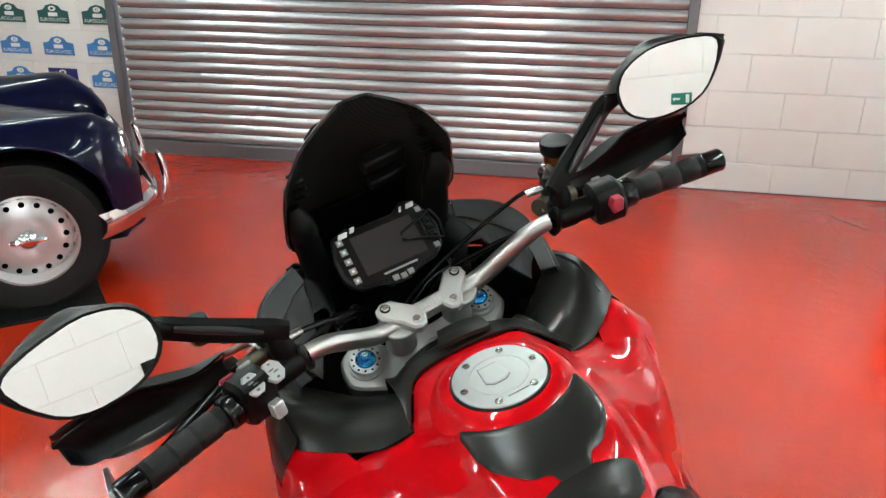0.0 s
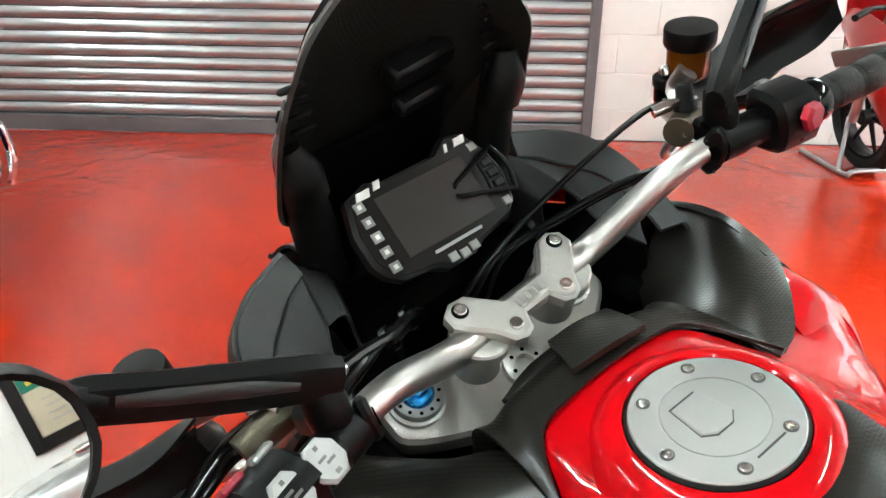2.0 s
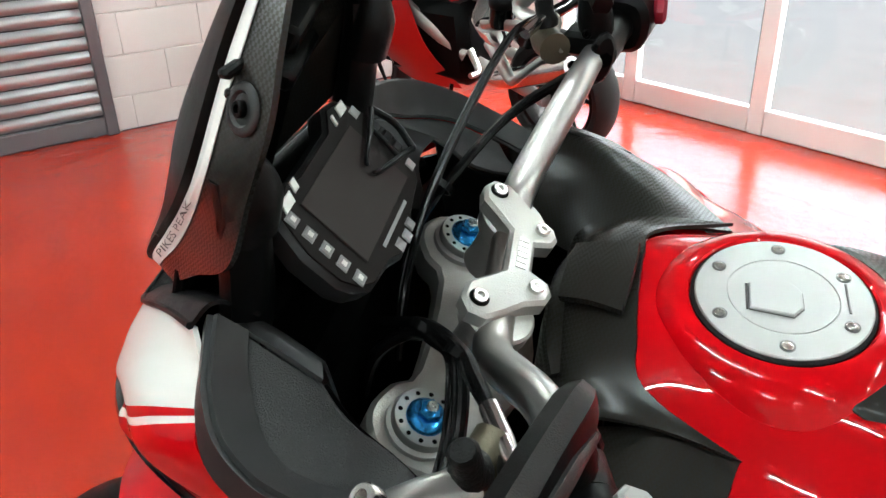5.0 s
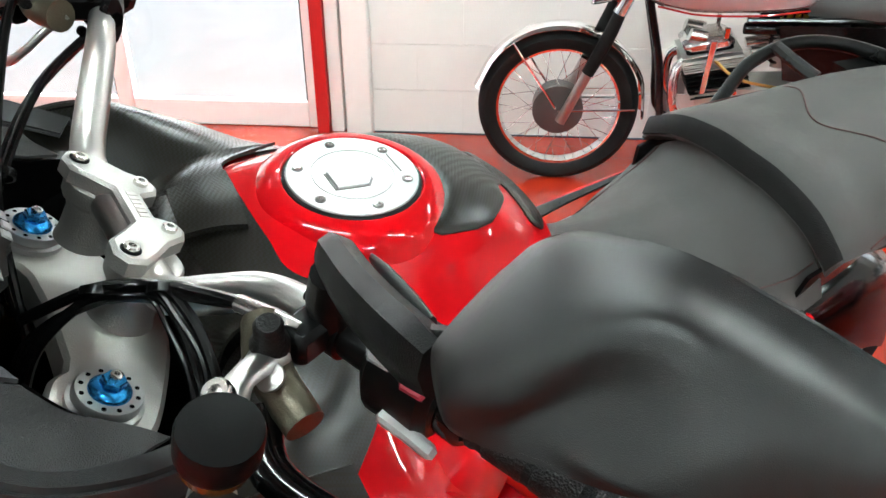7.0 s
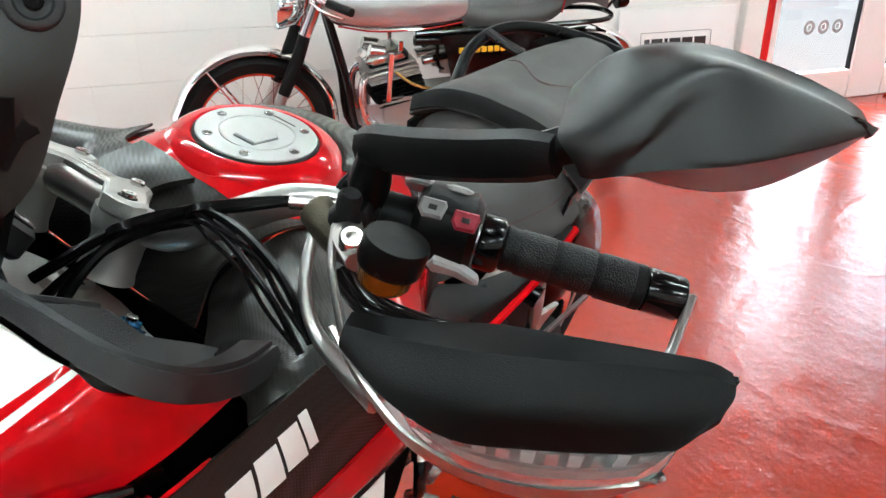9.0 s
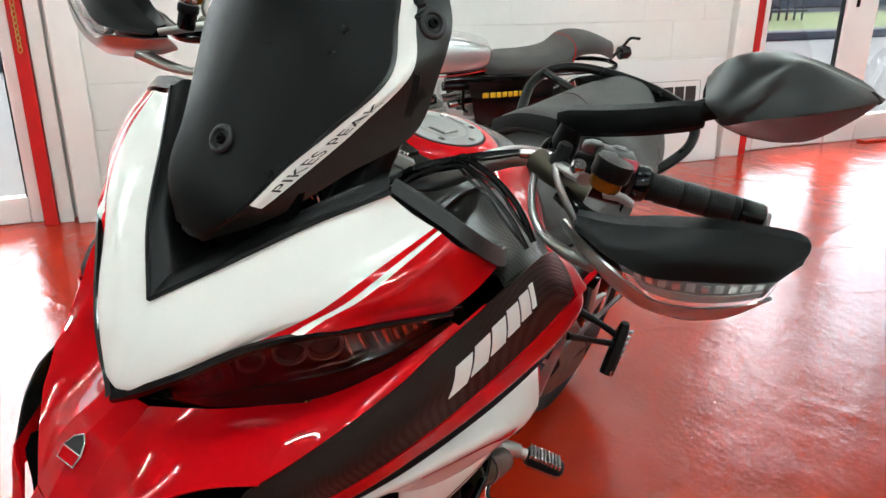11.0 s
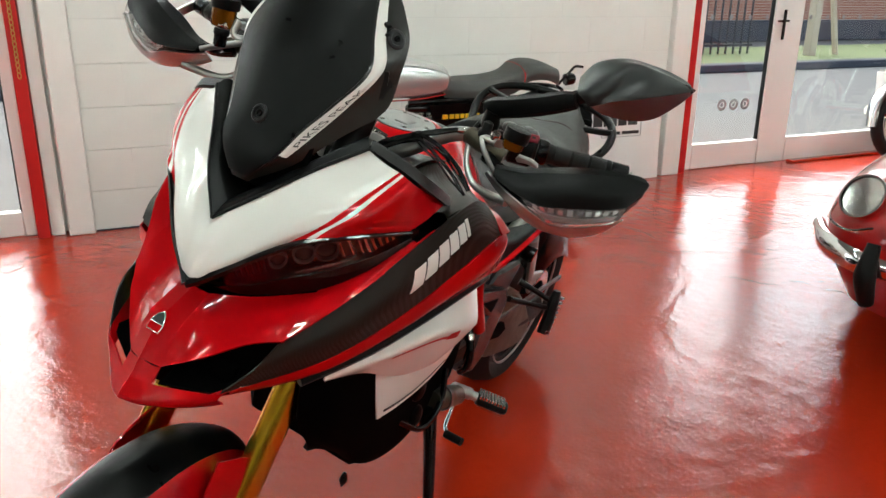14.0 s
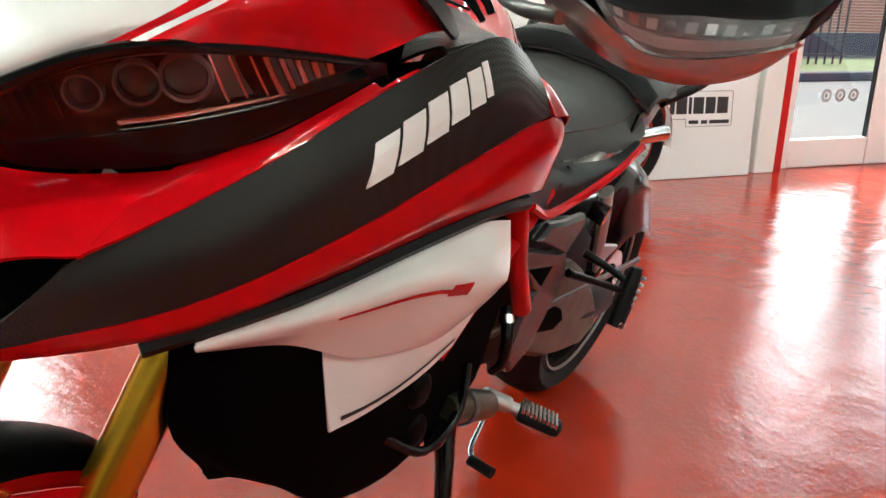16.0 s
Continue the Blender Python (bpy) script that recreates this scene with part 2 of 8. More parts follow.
class Geo:
    def __init__(self, v=(), f=()):
        self.v, self.f = [Vector(p) for p in v], [tuple(q) for q in f]

    def __add__(self, other):
        n = len(self.v)
        return Geo(self.v + other.v, self.f + [tuple(i + n for i in q) for q in other.f])

    def at(self, m):
        g = Geo((m @ p for p in self.v), self.f)
        if m.to_3x3().determinant() < 0:
            g.f = [q[::-1] for q in g.f]
        return g

    def flip(self):
        """The mirror image across the bike's middle plane."""
        return self.at(Matrix.Diagonal((-1, 1, 1, 1)))


def part(name, g, mat, parent=None, label="", smooth=40.0, category="", group="", kind=""):
    """ONE mesh object from a Geo, under a thing or a part."""
    me = bpy.data.meshes.new(name)
    me.from_pydata([tuple(p) for p in g.v], [], g.f)
    me.materials.append(mat)
    if smooth:
        me.shade_smooth()
        me.set_sharp_from_angle(angle=radians(smooth))
    me.update()
    ob = new(name, me)
    if parent is not None:
        ob.parent = parent
    return tagged(ob, label, category, group, kind)


def thing(name, m, label, category, group=""):
    ob = new(name)
    ob.matrix_world = m
    ob.empty_display_size = 0.1
    return tagged(ob, label, category, group)


def curve(pts, k=6, closed=False):
    """Points along a smooth curve through pts."""
    p = [Vector(q) for q in pts]
    n, out = len(p), []
    for i in range(n if closed else n - 1):
        a, b, c, d = ((p[(i + j) % n] if closed else p[min(max(i + j, 0), n - 1)]) for j in (-1, 0, 1, 2))
        if not closed and i == 0:
            a = b * 2 - c
        if not closed and i == n - 2:
            d = c * 2 - b
        for s in range(k):
            t = s / k
            out.append(0.5 * (2 * b + (c - a) * t + (2 * a - 5 * b + 4 * c - d) * t * t + (3 * b - a - 3 * c + d) * t**3))
    return out if closed else out + [p[-1]]


def tube(pts, r, n=10, k=5, flat=1.0, caps=True):
    """A round bar along a smooth curve; r may be one radius for each point; flat squeezes it across."""
    rad = [r] * len(pts) if isinstance(r, (int, float)) else list(r)
    c = curve(pts, k) if k > 1 else [Vector(p) for p in pts]
    m = len(c)
    rr = [float(np.interp(i * (len(pts) - 1) / (m - 1), range(len(pts)), rad)) for i in range(m)]
    up, g = None, Geo()
    for i in range(m):
        t = (c[min(i + 1, m - 1)] - c[max(i - 1, 0)]).normalized()
        if up is None:
            up = Vector((0, 0, 1)) if abs(t.z) < 0.9 else Vector((1, 0, 0))
        up = (up - t * up.dot(t)).normalized()
        side = t.cross(up)
        for j in range(n):
            a = 2 * math.pi * j / n
            g.v.append(c[i] + side * (math.cos(a) * rr[i] * flat) + up * (math.sin(a) * rr[i]))
    for i in range(m - 1):
        for j in range(n):
            g.f.append((i * n + j, i * n + (j + 1) % n, (i + 1) * n + (j + 1) % n, (i + 1) * n + j))
    if caps:
        g.f += [tuple(range(n))[::-1], tuple(range((m - 1) * n, m * n))]
    return g


def lathe(profile, n=28):
    """Turned about z: profile of (radius, height), from below to above on the outside."""
    g = Geo()
    for r, z in profile:
        for j in range(n):
            a = 2 * math.pi * j / n
            g.v.append(Vector((r * math.cos(a), r * math.sin(a), z)))
    for i in range(len(profile) - 1):
        for j in range(n):
            g.f.append((i * n + j, i * n + (j + 1) % n, (i + 1) * n + (j + 1) % n, (i + 1) * n + j))
    g.f += [tuple(range(n))[::-1], tuple(range((len(profile) - 1) * n, len(profile) * n))]
    return g


def ring(profile, n=36):
    """Turned about z from a closed profile, with a hole."""
    g = Geo()
    k = len(profile)
    for j in range(n):
        a = 2 * math.pi * j / n
        g.v += [Vector((r * math.cos(a), r * math.sin(a), z)) for r, z in profile]
    for j in range(n):
        for i in range(k):
            g.f.append((j * k + i, (j + 1) % n * k + i, (j + 1) % n * k + (i + 1) % k, j * k + (i + 1) % k))
    return g


def inset(poly, d):
    out, n = [], len(poly)
    area = sum(poly[i][0] * poly[(i + 1) % n][1] - poly[(i + 1) % n][0] * poly[i][1] for i in range(n))
    s = 1 if area > 0 else -1
    for i in range(n):
        a, b, c = (Vector(poly[(i + j) % n][:2]) for j in (-1, 0, 1))
        e, f = (b - a).normalized(), (c - b).normalized()
        na, nb = Vector((-e.y, e.x)) * s, Vector((-f.y, f.x)) * s
        h = na + nb
        h = h / max(h.dot(h) / 2, 0.35)
        out.append(b + h * d)
    return out


def prism(poly, h, b=0.002, k=0):
    """An outline in x, y with bevelled edges, from z = 0 to h; k rounds the outline."""
    if k:
        poly = [tuple(p)[:2] for p in curve([(x, y, 0) for x, y in poly], k, True)]
    n = len(poly)
    if sum(poly[i][0] * poly[(i + 1) % n][1] - poly[(i + 1) % n][0] * poly[i][1] for i in range(n)) < 0:
        poly = poly[::-1]
    ins, g = inset(poly, b), Geo()
    for p, z in ((ins, 0), (poly, b), (poly, h - b), (ins, h)):
        g.v += [Vector((q[0], q[1], z)) for q in p]
    for i in range(3):
        for j in range(n):
            g.f.append((i * n + j, i * n + (j + 1) % n, (i + 1) * n + (j + 1) % n, (i + 1) * n + j))
    g.f += [tuple(range(n))[::-1], tuple(range(3 * n, 4 * n))]
    return g


def box(lo, hi, b=0.003):
    """A box with bevelled edges between two corners."""
    x0, y0, z0 = lo
    x1, y1, z1 = hi
    b = min(b, (x1 - x0) / 3, (y1 - y0) / 3, (z1 - z0) / 3)
    g = Geo()
    idx = {}
    for i, X in enumerate((x0, x1)):
        for j, Y in enumerate((y0, y1)):
            for k, Z in enumerate((z0, z1)):
                sx, sy, sz = (1 - 2 * i) * b, (1 - 2 * j) * b, (1 - 2 * k) * b
                for a, q in enumerate(((X, Y + sy, Z + sz), (X + sx, Y, Z + sz), (X + sx, Y + sy, Z))):
                    idx[i, j, k, a] = len(g.v)
                    g.v.append(Vector(q))
    c = Vector(((x0 + x1) / 2, (y0 + y1) / 2, (z0 + z1) / 2))

    def face(*q):
        n = (g.v[q[1]] - g.v[q[0]]).cross(g.v[q[2]] - g.v[q[0]])
        m = sum((g.v[i] for i in q), Vector()) / len(q) - c
        g.f.append(q if n.dot(m) > 0 else q[::-1])

    for s in (0, 1):
        face(*(idx[s, j, k, 0] for j, k in ((0, 0), (1, 0), (1, 1), (0, 1))))
        face(*(idx[j, s, k, 1] for j, k in ((0, 0), (1, 0), (1, 1), (0, 1))))
        face(*(idx[j, k, s, 2] for j, k in ((0, 0), (1, 0), (1, 1), (0, 1))))
    for s in (0, 1):
        for t in (0, 1):
            face(idx[0, s, t, 1], idx[1, s, t, 1], idx[1, s, t, 2], idx[0, s, t, 2])
            face(idx[s, 0, t, 0], idx[s, 1, t, 0], idx[s, 1, t, 2], idx[s, 0, t, 2])
            face(idx[s, t, 0, 0], idx[s, t, 1, 0], idx[s, t, 1, 1], idx[s, t, 0, 1])
    for i in (0, 1):
        for j in (0, 1):
            for k in (0, 1):
                face(idx[i, j, k, 0], idx[i, j, k, 1], idx[i, j, k, 2])
    return g


class Surf:
    """A smooth sheet through a small grid of rows of points."""

    def __init__(self, rows):
        self.p = np.array(rows, float)
        self.nr, self.nc = self.p.shape[:2]

    @staticmethod
    def _basis(n, ts):
        """How much each of n control points counts at each place of a smooth line."""
        out = np.zeros((len(ts), n))
        for k, t in enumerate(ts):
            x = min(max(t, 0.0), 1.0) * (n - 1)
            i = min(int(x), n - 2)
            s = x - i
            w = (0.5 * (-s + 2 * s * s - s**3), 0.5 * (2 - 5 * s * s + 3 * s**3), 0.5 * (s + 4 * s * s - 3 * s**3), 0.5 * (-s * s + s**3))
            for j, q in zip((i - 1, i, i + 1, i + 2), w):
                if j < 0:
                    out[k, 0] += 2 * q
                    out[k, 1] -= q
                elif j > n - 1:
                    out[k, n - 1] += 2 * q
                    out[k, n - 2] -= q
                else:
                    out[k, j] += q
        return out

    def grid(self, us, vs, off=0.0):
        """Points at all pairs of us and vs, off metres out of the sheet."""
        at = lambda u, v: np.einsum("ai,ijk,bj->abk", self._basis(self.nr, u), self.p, self._basis(self.nc, v))  # noqa: E731
        q = at(us, vs)
        if off:
            e, us, vs = 1e-3, np.asarray(us, float), np.asarray(vs, float)
            du = at(np.minimum(us + e, 1), vs) - at(np.maximum(us - e, 0), vs)
            dv = at(us, np.minimum(vs + e, 1)) - at(us, np.maximum(vs - e, 0))
            n = np.cross(du, dv)
            q = q + off * n / np.maximum(np.linalg.norm(n, axis=-1, keepdims=True), 1e-12)
        return q

    def __call__(self, u, v, off=0.0):
        return Vector(self.grid([u], [v], off)[0, 0])

    def normal(self, u, v):
        return Vector(self.grid([u], [v], 1.0)[0, 0] - self.grid([u], [v])[0, 0])

    def shell(self, ku=6, kv=6, thick=0.003, u0=0.0, u1=1.0, v0=0.0, v1=1.0, off=0.0):
        """The sheet with a thickness, or the piece of it between u0, u1 and v0, v1."""
        nu = max(2, round(ku * (self.nr - 1) * (u1 - u0)) + 1)
        nv = max(2, round(kv * (self.nc - 1) * (v1 - v0)) + 1)
        g = Geo()
        for lay in (off, off - thick):
            g.v += [Vector(p) for p in self.grid(np.linspace(u0, u1, nu), np.linspace(v0, v1, nv), lay).reshape(-1, 3)]
        m = nu * nv
        at = lambda i, j: i * nv + j  # noqa: E731
        for i in range(nu - 1):
            for j in range(nv - 1):
                q = (at(i, j), at(i + 1, j), at(i + 1, j + 1), at(i, j + 1))
                g.f += [q, tuple(x + m for x in q[::-1])]
        edge = [at(i, 0) for i in range(nu)] + [at(nu - 1, j) for j in range(1, nv)] + [at(i, nv - 1) for i in range(nu - 2, -1, -1)] + [at(0, j) for j in range(nv - 2, 0, -1)]
        for a, b in zip(edge, edge[1:] + edge[:1]):
            g.f.append((b, a, a + m, b + m))
        return g

    def decal(self, quad, off=0.0012, n=5, thick=0.0008):
        """A thin sticker on the sheet between four (u, v) corners."""
        a, b, c, d = (np.array(q, float) for q in quad)
        g = Geo()
        for lay in (off, off - thick):
            for i in range(n):
                for j in range(n):
                    s, t = i / (n - 1), j / (n - 1)
                    q = (1 - s) * ((1 - t) * a + t * b) + s * ((1 - t) * d + t * c)
                    g.v.append(self(q[0], q[1], lay))
        m = n * n
        for i in range(n - 1):
            for j in range(n - 1):
                q = (i * n + j, (i + 1) * n + j, (i + 1) * n + j + 1, i * n + j + 1)
                g.f += [q, tuple(x + m for x in q[::-1])]
        edge = [i * n for i in range(n)] + [(n - 1) * n + j for j in range(1, n)] + [i * n + n - 1 for i in range(n - 2, -1, -1)] + list(range(n - 2, 0, -1))
        for p, q in zip(edge, edge[1:] + edge[:1]):
            g.f.append((q, p, p + m, q + m))
        return g


def faceted(rows, rcuts, ccuts=(), ku=5, kv=5, thick=0.003):
    """Sheets that meet in creases along the rows rcuts and the columns ccuts of one grid."""
    g = Geo()
    rs, cs = [0, *rcuts, len(rows) - 1], [0, *ccuts, len(rows[0]) - 1]
    for a, b in zip(rs, rs[1:]):
        for c, d in zip(cs, cs[1:]):
            g = g + Surf([r[c:d + 1] for r in rows[a:b + 1]]).shell(ku, kv, thick)
    # weld the sheets where they meet
    at, new_v, to = {}, [], []
    for p in g.v:
        k = tuple(round(q, 5) for q in p)
        if k not in at:
            at[k] = len(new_v)
            new_v.append(p)
        to.append(at[k])
    return Geo(new_v, [tuple(to[i] for i in f) for f in g.f if len({to[i] for i in f}) > 2])


def frame_at(origin, z, x=(1, 0, 0)):
    """A frame with its z axis along z and its x axis near x."""
    z = Vector(z).normalized()
    x = (Vector(x) - z * Vector(x).dot(z)).normalized()
    m = Matrix((x, z.cross(x), z)).transposed().to_4x4()
    m.translation = Vector(origin)
    return m


def cyl(a, b, r, n=16, b2=0.001):
    """A turned pin from a to b with softened rims."""
    a, b = Vector(a), Vector(b)
    h = (b - a).length
    e = min(b2, r / 3, h / 3)
    d = (b - a) / h
    return lathe([(r - e, 0), (r, e), (r, h - e), (r - e, h)], n).at(frame_at(a, d, (1, 0, 0) if abs(d.x) < 0.9 else (0, 1, 0)))


def bolt(r=0.006, h=0.004):
    """A socket-head bolt, standing on z = 0."""
    return lathe([(r, 0), (r, h * 0.8), (r * 0.85, h), (r * 0.5, h), (r * 0.45, h * 0.35), (0.0001, h * 0.35)], 14)


def lettering(body, size=1.0):
    """Flat letters of the built-in font, starting at the origin, as a Geo in x, y."""
    cu = bpy.data.curves.new("lettering", "FONT")
    cu.body, cu.size = body, size
    ob = new("lettering", cu)
    bpy.context.view_layer.update()
    me = bpy.data.meshes.new_from_object(ob.evaluated_get(bpy.context.evaluated_depsgraph_get()))
    g = Geo([v.co for v in me.vertices], [tuple(p.vertices) for p in me.polygons])
    bpy.data.objects.remove(ob)
    bpy.data.meshes.remove(me)
    return g


def both(name, g, mat, parent, label=""):
    """A part and its mirror image."""
    return part(name, g, mat, parent, label), part(name, g.flip(), mat, parent, label)
# ---- the room: x runs along the roller door, y towards it; the glazed wall stands at x = 3.12
X0, X1, Y0, Y1 = -6.4, 3.12, -7.6, 4.272
SH0, SH1 = -3.32, 0.52


def slab(name, lo, hi, mat, label="", kind="structure", b=0.0):
    c = [(x, y, z) for x in (lo[0], hi[0]) for y in (lo[1], hi[1]) for z in (lo[2], hi[2])]
    f = [(0, 1, 3, 2), (4, 6, 7, 5), (0, 4, 5, 1), (2, 3, 7, 6), (0, 2, 6, 4), (1, 5, 7, 3)]
    return part(name, box(lo, hi, b) if b else Geo(c, f), mat, None, label, 0, kind=kind)


slab("floor", (X0 - 0.3, Y0 - 0.3, -0.15), (X1 + 0.22, Y1 + 0.3, 0), FLOOR, "worn glossy red painted concrete floor")
slab("ceiling", (X0 - 0.3, Y0 - 0.3, CEIL), (X1 + 0.3, Y1 + 0.3, CEIL + 0.15), CEILM, "dull grey sheeted ceiling")
slab("wall_west", (X0 - 0.2, Y0, 0), (X0, Y1, CEIL), BLOCK, "white painted wall")
slab("wall_south", (X0 - 0.2, Y0 - 0.2, 0), (X1 + 0.2, Y0, CEIL), BLOCK, "white painted wall")
# cores behind the block courses show in the joints
wall_n1 = slab("wall_north_1", (X0 - 0.2, Y1 + 0.004, 0), (SH0 - 0.09, Y1 + 0.22, CEIL), MORTAR, "white painted concrete block wall")
wall_n2 = slab("wall_north_2", (SH1 + 0.06, Y1 + 0.004, 0), (X1 + 0.22, Y1 + 0.22, CEIL), MORTAR, "white painted concrete block wall")
slab("lintel", (SH0 - 0.09, Y1, 2.75), (SH1 + 0.06, Y1 + 0.22, CEIL), BLOCK, "white painted lintel over the roller door")
wall_e1 = slab("wall_east_1", (X1 + 0.004, -3.30, 0), (X1 + 0.2, 0.76, CEIL), MORTAR, "white painted block wall between the glazed bays")
wall_e2 = slab("wall_east_2", (X1 + 0.004, 3.42, 0), (X1 + 0.2, Y1 + 0.004, CEIL), MORTAR, "white painted block wall in the corner")
slab("wall_east_3", (X1 + 0.004, Y0, 0), (X1 + 0.2, -5.75, CEIL), MORTAR, "white painted block wall beyond the glazed door")
slab("lintel_east", (X1, 0.76, 2.25), (X1 + 0.2, 3.42, CEIL), BLOCK, "white painted lintel over the glazing")
slab("lintel_door", (X1, -5.75, 2.25), (X1 + 0.2, -3.30, CEIL), BLOCK, "white painted lintel over the glazed door")
# piers and the two red steel posts
slab("pier", (X1 - 0.06, 0.625, 0), (X1 + 0.19, 0.755, CEIL), BLOCK, "white painted pier", b=0.006)
slab("pier", (X1 - 0.06, -3.36, 0), (X1 + 0.19, -3.20, CEIL), BLOCK, "white painted pier", b=0.006)
slab("post", (X1 - 0.02, 0.775, 0), (X1 + 0.08, 0.842, CEIL), BLOCK, "white painted reveal", b=0.004)
for y in (0.846, -3.425):
    slab("post", (X1 - 0.05, y, 0), (X1 + 0.05, y + 0.062, CEIL), POST, "red painted steel door post", b=0.004)


for y0, y1 in ((0.752, 0.912), (-3.44, -3.30)):
    slab("pier", (X1 + 0.056, y0, 0), (X1 + 0.19, y1, CEIL), BLOCK, "white painted reveal behind the red post")


# solid dark strips paint in the shade of the gap under the blocks
slab("trim", (X1 - 0.014, -3.2, 0), (X1 - 0.0035, 0.62, 0.006), KERB, "thin strip painted dark for the shaded gap along the foot of the block wall")
slab("trim", (0.6, Y1 - 0.012, 0), (X1 - 0.015, Y1 - 0.0035, 0.004), KERB, "thin strip painted dark for the shaded gap along the foot of the block wall")


def light_fitting(x, y):
    t = thing("ceiling_light", pose(x, y, CEIL), "white fluorescent batten with one lit tube on the ceiling", "ceiling light", "ceiling battens")
    part("housing", box((-0.03, -0.78, -0.05), (0.03, 0.78, -0.001), 0.006), PVC, t)
    part("tube", cyl((0, -0.74, -0.075), (0, 0.74, -0.075), 0.014, 12), TUBE, t, "lit white tube")
    for s in (-1, 1):
        part("tube_holder", box((-0.018, s * 0.75 - 0.012, -0.092), (0.018, s * 0.75 + 0.012, -0.04), 0.003), PVC, t)


def wall_poster():
    p = thing("wall_poster", pose(X1 - 0.012, -0.88, 1.04), "cream poster with green heading in a black frame", "poster")
    part("backing", box((0, -0.19, 0), (0.008, 0.19, 0.30), 0.002), TIMBER, p, "cream printed sheet")
    part("heading", box((-0.003, -0.185, 0.215), (-0.0005, 0.185, 0.295), 0.0005), EXITG, p, "green heading", 0)
    part("bar", box((-0.005, -0.15, 0.24), (-0.0035, -0.03, 0.27), 0.0003), YELLOW, p, "", 0)
    part("bar", box((-0.005, 0.03, 0.24), (-0.0035, 0.15, 0.27), 0.0003), PRINT_W, p, "", 0)
    for z in (0.05, 0.085, 0.12, 0.155):
        part("bar", box((-0.004, -0.12, z), (-0.0025, 0.12, z + 0.006), 0.0003), PRINT_G, p, "", 0)
    for y in (-0.245, 0.19):
        part("frame", box((-0.012, y, -0.06), (0.010, y + 0.055, 0.32), 0.002), GLOSS, p, "black frame")
    for z, h in ((-0.06, 0.06), (0.30, 0.02)):
        part("frame", box((-0.012, -0.189, z), (0.010, 0.189, z + h), 0.002), GLOSS, p, "black frame")


wall_poster()


def exit_sign():
    s = thing("exit_sign", pose(X1 - 0.008, -2.47, 1.42), "small green exit sign on the block wall", "sign")
    part("plate", box((0, -0.085, -0.036), (0.005, 0.085, 0.036), 0.001), EXITG, s)
    part("arrow", box((-0.002, -0.055, -0.006), (-0.0005, -0.01, 0.006), 0.0003), PRINT_W, s, "white arrow", 0)
    part("arrow_head", Geo([(-0.002, -0.055, 0.014), (-0.002, -0.070, 0.0), (-0.002, -0.055, -0.014), (-0.0005, -0.055, 0.014), (-0.0005, -0.070, 0.0), (-0.0005, -0.055, -0.014)], [(0, 1, 2), (5, 4, 3), (0, 3, 4, 1), (1, 4, 5, 2), (2, 5, 3, 0)]), PRINT_W, s, "", 0)
    part("door_symbol", box((-0.002, 0.040, -0.026), (-0.0005, 0.068, 0.026), 0.0003), PRINT_W, s, "white door symbol", 0)


exit_sign()

for q in TUBES:
    light_fitting(*q)


def roller_door():
    d = thing("door_1", pose(0, Y1, 0), "closed galvanised steel roller shutter door with rounded slats", "roller door")
    d["kind"] = "structure"
    prof = [(0.003 + 0.022 * math.sin(math.pi * t) ** 0.8, 0.072 * t) for t in np.linspace(0.06, 0.94, 8)]
    g = Geo()
    for x in (SH0, SH1):
        g.v += [Vector((x, -o, z)) for o, z in prof] + [Vector((x, 0.004, z)) for o, z in reversed(prof)]
    n = 2 * len(prof)
    g.f = [(j, (j + 1) % n, n + (j + 1) % n, n + j) for j in range(n)]
    for i in range(37):
        ob = part("slat", g, GALV, d) if i == 0 else new("slat", first.data)
        if i == 0:
            first = ob
        ob.parent, ob.location = d, (0, 0, 0.105 + 0.072 * i)
    part("curtain", box((SH0, 0.006, 0.1), (SH1, 0.012, 2.76), 0.001), GUIDE, d, "dark steel behind the slat joints")
    part("bottom_rail", box((SH0, -0.035, 0.004), (SH1, 0.01, 0.104), 0.006), GUIDE, d, "grey steel bottom rail")
    for x in (SH0 - 0.085, SH1 - 0.005):
        part("guide", box((x, -0.05, 0), (x + 0.062, 0.02, 2.75), 0.004), GUIDE, d, "grey steel guide channel")


roller_door()


def glazing(name, y0, y1, leaves, label, handle=None):
    """Framed glazing in the east wall: leaves are pairs of glass edges."""
    d = thing(name, pose(X1 + 0.03, 0, 0), label, "glazed door")
    d["kind"] = "structure"
    cuts = [y0] + [v for a, b in leaves for v in (a, b)] + [y1]
    for i in range(0, len(cuts), 2):
        part("frame", box((0, cuts[i], 0.0), (0.06, cuts[i + 1], 2.25), 0.006), PVC, d)
    for a, b in leaves:
        part("bottom_rail", box((0.001, a, 0.002), (0.059, b, 0.135 if handle is None else 0.19), 0.006), PVC, d)
        part("top_rail", box((0.001, a, 2.12), (0.059, b, 2.249), 0.006), PVC, d)
        part("gasket", box((0.012, a, 0.12 if handle is None else 0.18), (0.048, a + 0.008, 2.13), 0.001), RUBBER, d, "black glazing gasket")
        g = part("pane", box((0.026, a - 0.01, 0.11), (0.03, b + 0.01, 2.14), 0.0005), PANE, d, "clear window glass", 0)
        g.visible_shadow = False
    if handle:
        h = part("door_handle", box((-0.012, handle - 0.014, 0.95), (0.0, handle + 0.014, 1.17), 0.004), GLOSS, d, "black lever handle")
        part("lever", tube([(-0.008, handle, 1.09), (-0.045, handle, 1.09), (-0.05, handle + 0.02, 1.09), (-0.05, handle + 0.11, 1.088)], 0.008, 8, 4), GLOSS, h)
    return d


